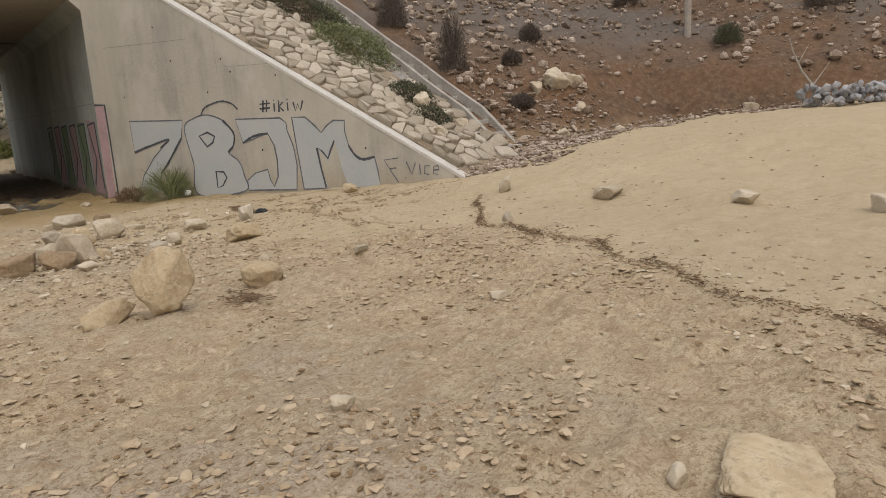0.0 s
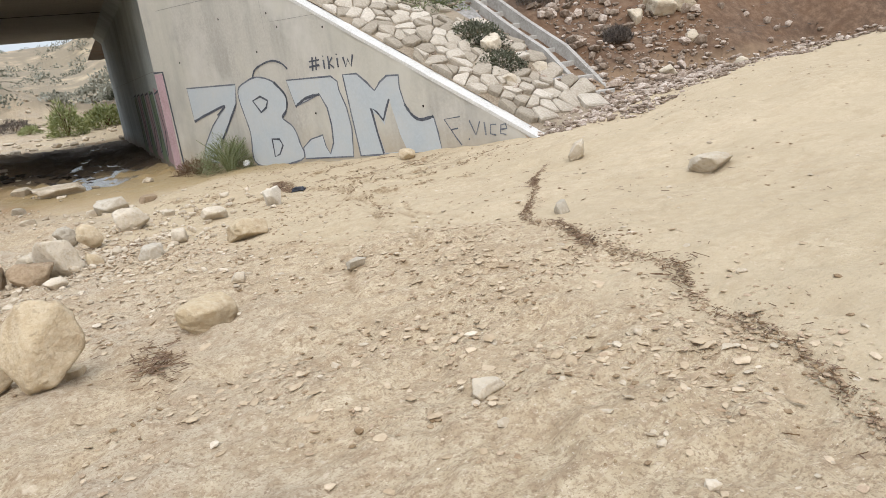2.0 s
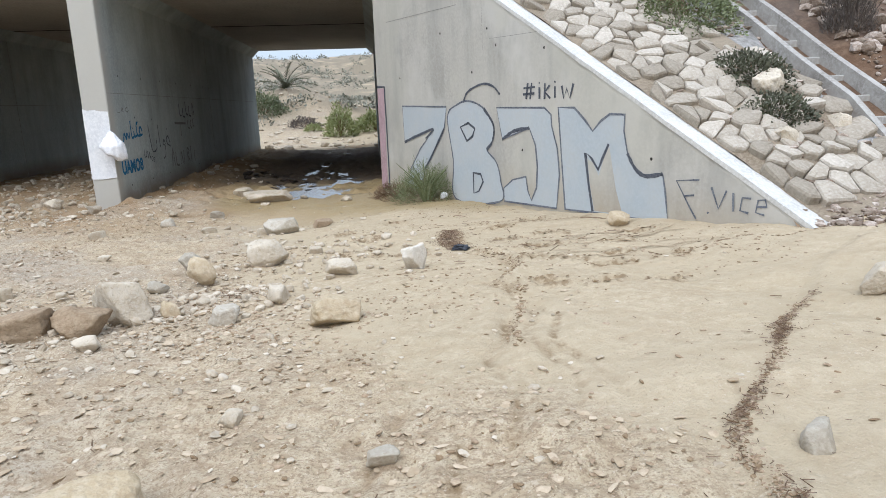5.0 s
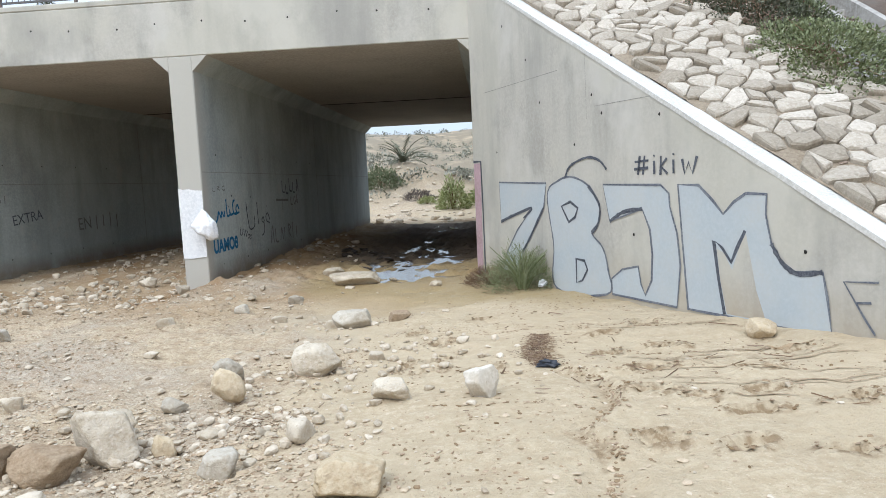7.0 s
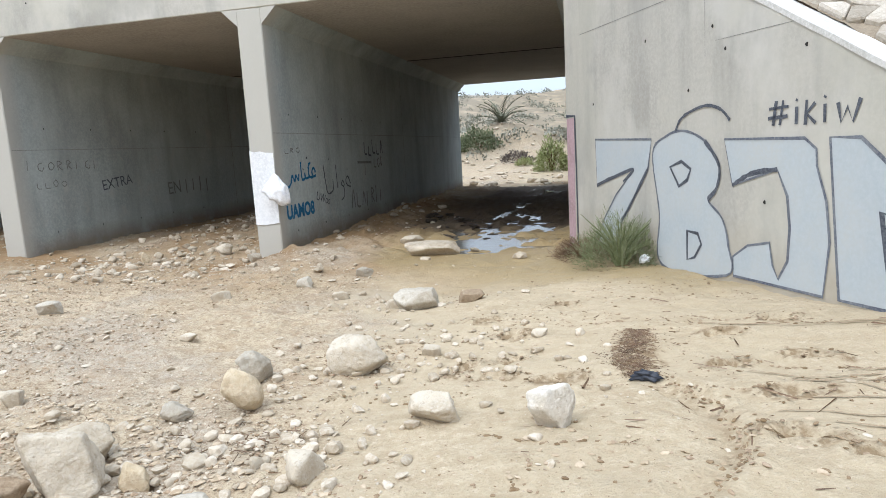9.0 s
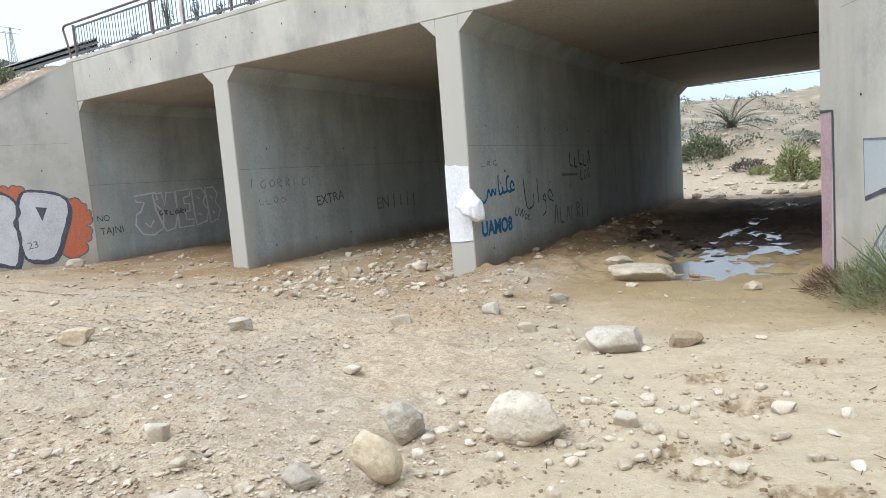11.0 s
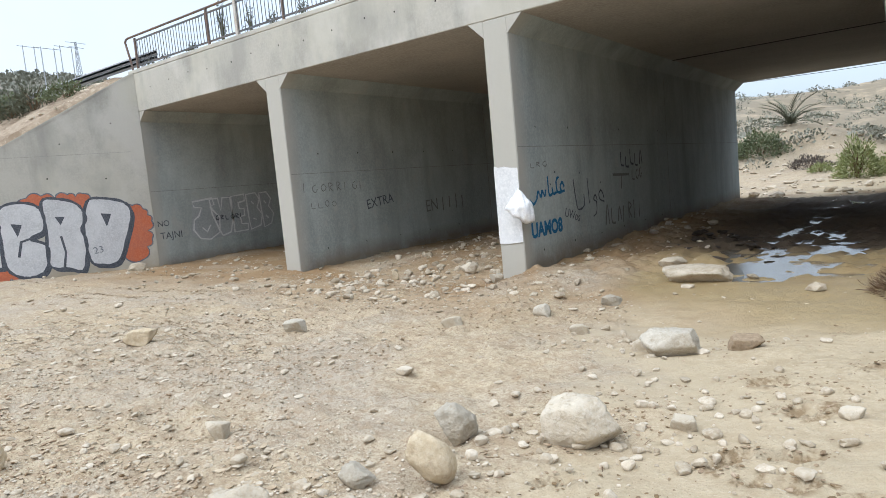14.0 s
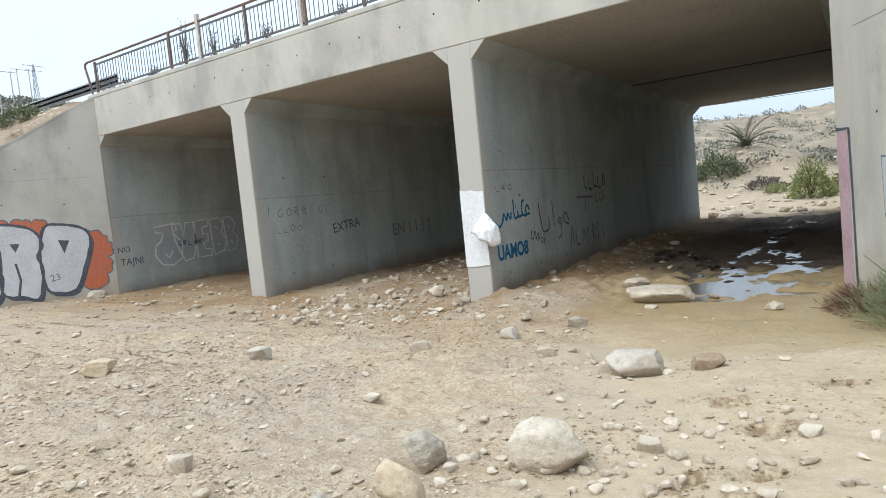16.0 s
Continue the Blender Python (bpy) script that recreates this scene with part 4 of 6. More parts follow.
def scalloped(shape):
    """Bulges every edge of a closed outline outward."""
    turn = sum(p[0] * q[1] - q[0] * p[1] for p, q in zip(shape, shape[1:] + shape[:1]))
    out = []
    for p, q in zip(shape, shape[1:] + shape[:1]):
        dx, dz = q[0] - p[0], q[1] - p[1]
        s = 1 if turn > 0 else -1
        for t in (0, 0.2, 0.4, 0.6, 0.8):
            bulge = 0.30 * 4 * t * (1 - t) * min(1, 0.35 / (math.hypot(dx, dz) + 1e-6))
            out.append((p[0] + t * dx + s * dz * bulge, p[1] + t * dz - s * dx * bulge))
    return out


for k, shape in enumerate(RED):
    shape = scalloped(shape)
    fill("graffiti_cloud", shape, L_, M_RED, wing_l, 0.004 + 0.0002 * k, label="orange red graffiti cloud")
    strokes("graffiti_outline", [shape], 0.035, L_, M_LINEP, wing_l, 0.0055, True)
for k, shape in enumerate((Z_OUT, E_OUT, R_OUT, O_OUT)):
    fill("graffiti_shadow", [(s - 0.07, z - 0.10) for s, z in shape], L_, M_BLACKP, wing_l, 0.0065 + 0.0002 * k, curved=k > 0, label="black letter shadow")
    fill("graffiti_letter", shape, L_, M_SILVER, wing_l, 0.0085 + 0.0002 * k, curved=k > 0, label="silver grey graffiti letter")
    strokes("graffiti_outline", [shape], 0.07, L_, M_BLACKP, wing_l, 0.0100 + 0.0002 * k, True, k > 0)
for shape in ([(3.38, 2.40), (3.13, 2.34), (3.26, 2.03)], [(2.36, 2.47), (2.13, 2.46), (2.25, 2.24)], [(1.26, 2.46), (1.0, 2.42), (1.15, 2.08)]):
    fill("graffiti_counter", shape, L_, M_BLACKP, wing_l, 0.011)
strokes("graffiti_outline", [[(2.98, 1.96), (3.2, 1.9), (3.3, 1.5)], [(2.28, 1.95), (2.22, 1.5), (2.3, 1.1)]], 0.07, L_, M_BLACKP, wing_l, 0.011)
wording("graffiti_words", "MSSSD", 4.56, 2.92, 0.36, L_, M_LINEP, wing_l, True, turn=6, bold=-0.004)
scribble("graffiti_words", 6.6, 5.9, 2.03, 0.18, L_, M_FAINT, wing_l, 1, 0.022)
scribble("graffiti_words", 6.45, 5.7, 1.73, 0.2, L_, M_FAINT, wing_l, 3, 0.022)
scribble("graffiti_words", 7.2, 6.5, 1.52, 0.2, L_, M_FAINT, wing_l, 5, 0.022)
wording("graffiti_words", "TIGER,", 6.45, 1.43, 0.30, L_, M_LINEP, wing_l, True, turn=-5)
wording("graffiti_words", "JUICYLUCY", 7.2, 1.16, 0.27, L_, M_LINEP, wing_l, True, turn=-5)
wording("graffiti_words", "23", 1.55, 1.36, 0.26, L_, M_LINEP, wing_l, True, off=0.0125, turn=8)
wall_w = bpy.data.objects["wall_end_west"]
wording("graffiti_words", "NO", 17.25, 1.92, 0.24, B1_, M_BLACKP, wall_w)
wording("graffiti_words", "TAJNI", 17.30, 1.55, 0.28, B1_, M_BLACKP, wall_w)
BUBBLE = ([(18.45, 2.55), (19.15, 2.62), (19.2, 2.42), (19.05, 2.35), (19.35, 2.0), (19.3, 1.55), (18.95, 1.36), (18.6, 1.42), (18.4, 1.7), (18.45, 2.0), (18.62, 2.1), (18.75, 2.35), (18.5, 2.38)],
          [(19.1, 2.12), (19.05, 2.58), (19.35, 2.6), (19.42, 2.2), (19.52, 2.6), (19.8, 2.6), (19.85, 1.95), (19.7, 1.5), (19.4, 1.42), (19.3, 1.6)],
          [(19.85, 2.62), (20.35, 2.66), (20.35, 2.45), (20.1, 2.4), (20.12, 2.2), (20.3, 2.2), (20.3, 1.98), (20.12, 1.95), (20.15, 1.72), (20.4, 1.7), (20.38, 1.5), (19.85, 1.48)],
          [(20.42, 2.64), (20.8, 2.68), (20.95, 2.45), (20.82, 2.2), (21.0, 1.95), (20.9, 1.6), (20.5, 1.5), (20.45, 1.9)],
          [(20.95, 2.66), (21.25, 2.68), (21.42, 2.45), (21.3, 2.2), (21.48, 1.95), (21.35, 1.62), (21.05, 1.52), (21.0, 1.95)])
fill("graffiti_fill", [(18.3, 1.5), (19.0, 1.36), (21.3, 1.45), (21.5, 2.4), (21.2, 2.68), (18.45, 2.6)], B1_, M_GREYFILL, wall_w, 0.004)
strokes("graffiti_outline", BUBBLE, 0.055, B1_, M_OUTW, wall_w, 0.006, True, False, "thin white bubble lettering")
strokes("graffiti_outline", [[(18.7, 1.75), (18.85, 1.6), (19.0, 1.8)], [(20.62, 2.4), (20.7, 2.32)], [(20.62, 1.85), (20.75, 1.8)], [(21.12, 2.4), (21.2, 2.3)], [(21.15, 1.9), (21.25, 1.8)]], 0.05, B1_, M_OUTW, wall_w, 0.006)
scribble("graffiti_words", 19.2, 20.3, 1.92, 0.14, B1_, M_BLACKP, wall_w, 17, 0.03, 6)
mid = bpy.data.objects["wall_middle"]
west = bpy.data.objects["wall_west"]
wording("graffiti_words", "EXTRA", 19.64, 1.92, 0.36, P2_, M_BLACKP, west, turn=6)
wording("graffiti_words", "EN", 22.16, 1.62, 0.50, P2_, M_FAINT, west, turn=3)
scribble("graffiti_words", 23.0, 24.4, 1.62, 0.42, P2_, M_FAINT, west, 7, 0.05, 4)
scribble("graffiti_words", 17.5, 19.7, 2.48, 0.2, P2_, M_FAINT, west, 23, 0.022, 8)
scribble("graffiti_words", 17.7, 18.6, 2.10, 0.16, P2_, M_FAINT, west, 28, 0.018, 4)
strokes("graffiti_script", [[(18.55, 2.42), (18.57, 2.45)], [(20.78, 2.10), (20.80, 2.13)], [(19.70, 2.36), (19.72, 2.39)], [(18.33, 2.20), (18.35, 2.22)]], 0.05, P1_, M_BLACKP, mid, 0.008)
wording("graffiti_words", "UAMO8", 17.45, 1.27, 0.37, P1_, M_TEAL, mid, bold=0.016)
# joined script across the pier wall
strokes("graffiti_script", [[(18.94, 2.12), (18.86, 2.22), (18.76, 2.14), (18.82, 2.04), (18.95, 2.06)], [(18.80, 2.03), (18.62, 2.05), (18.60, 2.26), (18.72, 2.34)], [(18.60, 2.04), (18.44, 2.02), (18.40, 2.14)], [(18.40, 2.02), (18.26, 2.02), (18.24, 2.36)],
                            [(18.12, 2.12), (18.08, 2.0), (17.98, 2.10), (17.92, 1.99), (17.82, 2.10), (17.74, 1.96), (17.60, 1.88), (17.46, 1.96)]], 0.055, P1_, M_TEAL, mid, 0.008, curved=True, label="blue sprayed joined script")
strokes("graffiti_script", [[(20.95, 1.76), (20.80, 1.94), (20.66, 1.86), (20.72, 1.74), (20.95, 1.68)], [(20.55, 1.74), (20.46, 1.86), (20.36, 1.76), (20.50, 1.70), (20.48, 1.48), (20.30, 1.40)], [(20.08, 2.24), (20.12, 1.70)], [(19.86, 1.92), (19.84, 1.68), (19.54, 1.62), (19.44, 1.86), (19.38, 2.26)]], 0.04, P1_, M_BLACKP, mid, 0.008, curved=True, label="black sprayed joined script")
wording("graffiti_words", "UWos", 18.86, 1.54, 0.27, P1_, M_BLACKP, mid, turn=-14, shear=0.2)
scribble("graffiti_words", 20.95, 23.5, 1.13, 0.42, P1_, M_FAINT, mid, 11, 0.055, 7)
scribble("graffiti_words", 22.1, 23.7, 2.42, 0.36, P1_, M_BLACKP, mid, 13, 0.05, 5)
scribble("graffiti_words", 22.8, 23.6, 2.10, 0.25, P1_, M_FAINT, mid, 15, 0.045, 3)
scribble("graffiti_words", 17.6, 18.3, 2.55, 0.10, P1_, M_FAINT, mid, 4, 0.02, 3)
strokes("graffiti_words", [[(21.55, 2.25), (22.6, 2.22)], [(22.1, 2.22), (22.05, 1.9)]], 0.05, P1_, M_FAINT, mid, 0.006)
fill("white_patch", [(-2.695, 1.22), (-2.5, 1.21), (-2.205, 1.24), (-2.205, 2.57), (-2.36, 2.58), (-2.48, 2.61), (-2.6, 2.60), (-2.695, 2.63)], PF_, M_WHITEP, mid, 0.018, label="white painted patch on the pier")


# tie-bolt holes in the concrete
def holes(name, spots_, place, parent):
    for s, z in spots_:
        bm = bmesh.new()
        bm.faces.new([bm.verts.new(place(s + 0.019 * math.cos(a) * (1 + 0.2 * math.sin(3 * a + s)), z + 0.021 * math.sin(a), 0.005)) for a in np.linspace(0, 6.283, 8, endpoint=False)])
        part(name, bm, M_DARK, parent)


holes("bolt_hole", [(1.97, 4.4), (3.75, 3.61), (2.37, 3.68), (3.97, 3.34), (3.31, 2.97), (0.85, 3.0), (6.2, 2.75), (7.05, 1.73), (5.65, 1.78), (4.2, 4.05), (4.6, 1.75), (1.2, 5.1), (5.1, 3.2)], R_, wing_r)
holes("bolt_hole", [(x + 0.06 * math.sin(3 * x), 5.82 + 0.04 * math.sin(2 * x)) for x in np.arange(-13.4, 3.3, 0.88)], PF_, deck)
holes("bolt_hole", [(y, z) for y in (17.9, 19.3, 20.7, 22.1, 23.6, 25.0) for z in (1.0, 3.3)], P1_, mid)
holes("bolt_hole", [(y, z) for y in (18.1, 19.5, 20.9, 22.3, 23.8) for z in (1.1, 3.4)], P2_, west)
holes("bolt_hole", [(s, z) for s, z in ((1.0, 3.4), (0.7, 4.9), (2.4, 3.5), (4.2, 3.3), (2.0, 4.4))], L_, wing_l)
# lift joints on the wing wall
strokes("casting_joint", [[(0.4, 4.1), (2.9, 4.08)], [(3.8, 3.45), (5.05, 3.43)], [(3.6, 4.2), (3.62, 3.3)]], 0.007, R_, M_JOINT, wing_r, 0.003)
strokes("casting_joint", [[(0.3, 4.1), (3.6, 4.1)]], 0.006, L_, M_JOINT, wing_l, 0.003)

# ---- railing on the deck ----
RY = Y0 + 0.09
rail = thing("bridge_railing", "rusty steel bridge railing with thin vertical bars", "railing")
bm = bmesh.new()
pts = [(-14.30, RY, TOP), (-14.42, RY, 6.75), (-14.55, RY, 7.18), (-14.50, RY, 7.25), (-14.40, RY, 7.27), (8.0, RY, 7.27)]
for a, b in zip(pts, pts[1:]):
    tube(bm, a, b, 0.03, n=8)
part("handrail", bm, M_STEEL, rail, "weathered tubular handrail")
for z in (6.45, 7.14):
    bm = bmesh.new()
    box(bm, -14.05, 8.0, RY - 0.015, RY + 0.015, z - 0.02, z + 0.02)
    part("rail_bar", bm, M_BLUER, rail)
bm = bmesh.new()
tube(bm, (0, 0, 0), (0, 0, 0.69), 0.009, n=6)
bar = part("baluster", bm, M_BLUER, rail)
bar.location = (-13.95, RY, 6.45)
for k in range(1, 172):
    o = link("baluster", bar.data, rail)
    o.location = (-13.95 + 0.127 * k, RY, 6.45)
for x, tall, mt in ((-14.05, 0.95, M_STEEL), (-10.7, 1.0, M_STEEL), (-9.55, 1.18, M_PALEP), (-7.9, 1.0, M_STEEL), (-6.2, 1.18, M_PALEP), (-6.08, 1.02, M_STEEL), (-4.5, 1.0, M_STEEL), (-2.85, 1.18, M_PALEP), (-1.1, 1.0, M_STEEL), (0.5, 1.18, M_PALEP), (3.8, 1.18, M_PALEP), (6.6, 1.18, M_PALEP)):
    bm = bmesh.new()
    w = 0.045 if mt is M_PALEP else 0.028
    box(bm, x - w, x + w, RY - w, RY + w, TOP, TOP + tall, 0.006)
    part("post", bm, mt, rail, "pale painted post" if mt is M_PALEP else "")

# crash barrier along the road
barrier = thing("crash_barrier", "dull galvanised steel crash barrier beside the road", "barrier")
bm = bmesh.new()
prof = [(0.0, 0.0), (0.05, 0.06), (0.05, 0.12), (0.0, 0.16), (0.05, 0.20), (0.05, 0.26), (0.0, 0.32)]
ra = [bm.verts.new((-14.2, 18.0 - a, 6.72 + b)) for a, b in prof]
rb = [bm.verts.new((-60, 18.0 - a, 6.72 + b)) for a, b in prof]
for k in range(len(prof) - 1):
    bm.faces.new((ra[k], ra[k + 1], rb[k + 1], rb[k]))
bmesh.ops.solidify(bm, geom=list(bm.faces), thickness=0.006)
part("beam", bm, M_GALV, barrier)
for k in range(12):
    bm = bmesh.new()
    box(bm, -15.2 - 4 * k, -15.1 - 4 * k, 18.01, 18.09, 6.1, 7.0)
    part("post", bm, M_GALV, barrier)


# ---- stepped drain chute ----
def bank_z(y):
    return 1.55 + 0.63 * (y - 9.55)


chute = thing("drain_chute", "stepped concrete drain chute running down the slope", "drain", (9.45, 9.9, bank_z(9.9)))
CA, CB = 9.75, 17.6
inv = Matrix.Translation(chute.location).inverted()
for nm, w0, w1, up in (("side_wall", -0.28, -0.19, 0.05), ("side_wall", 0.19, 0.28, 0.08)):
    bm = bmesh.new()
    n = 30
    rows = []
    for k in range(n + 1):
        y = CA + (CB - CA) * k / n
        z = bank_z(y) - 0.26 * max(0, 1 - k / 4.0) + 0.012 * math.sin(3.1 * y)
        x0, x1 = chute_x(y) + w0, chute_x(y) + w1
        rows.append([bm.verts.new(inv @ Vector(p)) for p in ((x0, y, z - 0.4), (x1, y, z - 0.4), (x1, y, z + up), (x0, y, z + up))])
    for a, b in zip(rows, rows[1:]):
        for q in range(4):
            bm.faces.new((a[q], a[(q + 1) % 4], b[(q + 1) % 4], b[q]))
    bm.faces.new(rows[0]), bm.faces.new(rows[-1][::-1])
    part(nm, bm, M_CHUTE, chute)
bm = bmesh.new()
run = 0.42
box(bm, -0.22, 0.22, 0, run + 0.3, -0.35, 0.0, 0.012)
stepm = part("step", bm, M_CHUTE, chute)
ns = int((CB - CA) / run)
stepm.location = inv @ Vector((chute_x(CA), CA, bank_z(CA) - 0.07))
for k in range(1, ns):
    o = link("step", stepm.data, chute)
    y = CA + run * k
    o.location = inv @ Vector((chute_x(y), y, bank_z(y) - 0.07))
# washed-out cement spill beside it
bm = bmesh.new()
rows = []
for k in range(40):
    y = 9.95 + 0.11 * k
    w = 0.30 + 0.18 * math.sin(y * 2.1) + 0.08 * math.sin(y * 7)
    spread = [chute_x(y) - 0.62 + w * (t - 0.5) * 2 for t in np.linspace(0, 1, 7)]
    crown = hill_z(np.array(spread), np.full(7, y))
    rows.append([bm.verts.new((spread[q], y, crown[q] + 0.05 - 0.07 * abs(q / 3 - 1) ** 3)) for q in range(7)])
for a, b in zip(rows, rows[1:]):
    for q in range(6):
        bm.faces.new((a[q], a[q + 1], b[q + 1], b[q]))
spill = part("cement_spill", bm, material("cement_spill", (0.30, 0.29, 0.275), 0.95, (0.17, 0.155, 0.135), (0.42, 0.41, 0.39), big=3, small=14, bump=0.8, bump_dist=0.03), shade=True)
tagged(spill, "rough grey cement spill along the drain", "concrete", kind="stuff")


# ---- stones ----
def ico(sub):
    bm = bmesh.new()
    bmesh.ops.create_icosphere(bm, subdivisions=sub, radius=1)
    v = np.array([x.co[:] for x in bm.verts])
    f = np.array([[x.index for x in q.verts] for q in bm.faces])
    bm.free()
    return v, f


ICO0, ICO1, ICO4, ICO5 = ico(1), ico(2), ico(4), ico(5)


def rock_verts(seed, sharp, sx, sy, sz, base=ICO4, rough=0.05):
    rs = np.random.RandomState(seed)
    d = base[0]
    n = np.concatenate([rs.normal(size=(10, 3)), rs.normal(0, 0.42, (5, 3)) + np.array(((0, 0, 1), (1, 0, 0), (-1, 0.1, 0), (0.2, -1, 0), (0, 1, 0)))])
    n /= np.linalg.norm(n, axis=1)[:, None]
    h = np.concatenate([rs.uniform(0.78, 1.02, 10), rs.uniform(0.62, 0.82, 5)])
    q = np.clip(d @ n.T / h, 0, None)
    r = ((q ** sharp).sum(1) + 1e-9) ** (-1.0 / sharp)
    r = np.clip(r, 0.3, 1.45)
    v = d * r[:, None]
    if rough:
        for a, s in ((rough, 2.2), (rough * 0.6, 5.5), (rough * 0.4, 12.0), (rough * 0.22, 25.0)):
            o = rs.uniform(0, 50, 3)
            w = np.array([noise.noise(Vector(p * s + o)) for p in v])
            v = v * (1 + a * w)[:, None]
    v = v / (np.abs(v).max(0) + 1e-6)
    return v * np.array((sx, sy, sz))


def boulder(x, y, w, h, seed, sharp=9,  mat=None, label="", turn=0.0, sunk=0.22, deep=None, tilt=0.0, cat="rock"):
    deep = deep or w * 0.8
    v = rock_verts(seed, sharp * 2.6 if sharp > 6 else sharp, w / 2, deep / 2, h / 2 * (1 + sunk), ICO5 if w >= 0.3 else ICO4, rough=0.07)
    if h < 0.5 * w:
        cap = h / 2 * (1 + sunk) * 0.55
        v[:, 2] = np.where(v[:, 2] > cap, cap + (v[:, 2] - cap) * 0.18, v[:, 2])
        v[:, 2] *= h / 2 * (1 + sunk) / (v[:, 2].max() + 1e-6)
    me = mesh_np("boulder", v, (ICO5 if w >= 0.3 else ICO4)[1], mat or M_ROCK, True)
    ob = link("boulder", me)
    z = gz(x, y)
    ob.matrix_world = Matrix.Translation((x, y, z + h / 2 * (1 - sunk))) @ Euler((radians(tilt), radians(tilt * 0.6), radians(turn))).to_matrix().to_4x4()
    return tagged(ob, label or "pale rounded limestone boulder half set in mud", cat, "boulders in the wash")


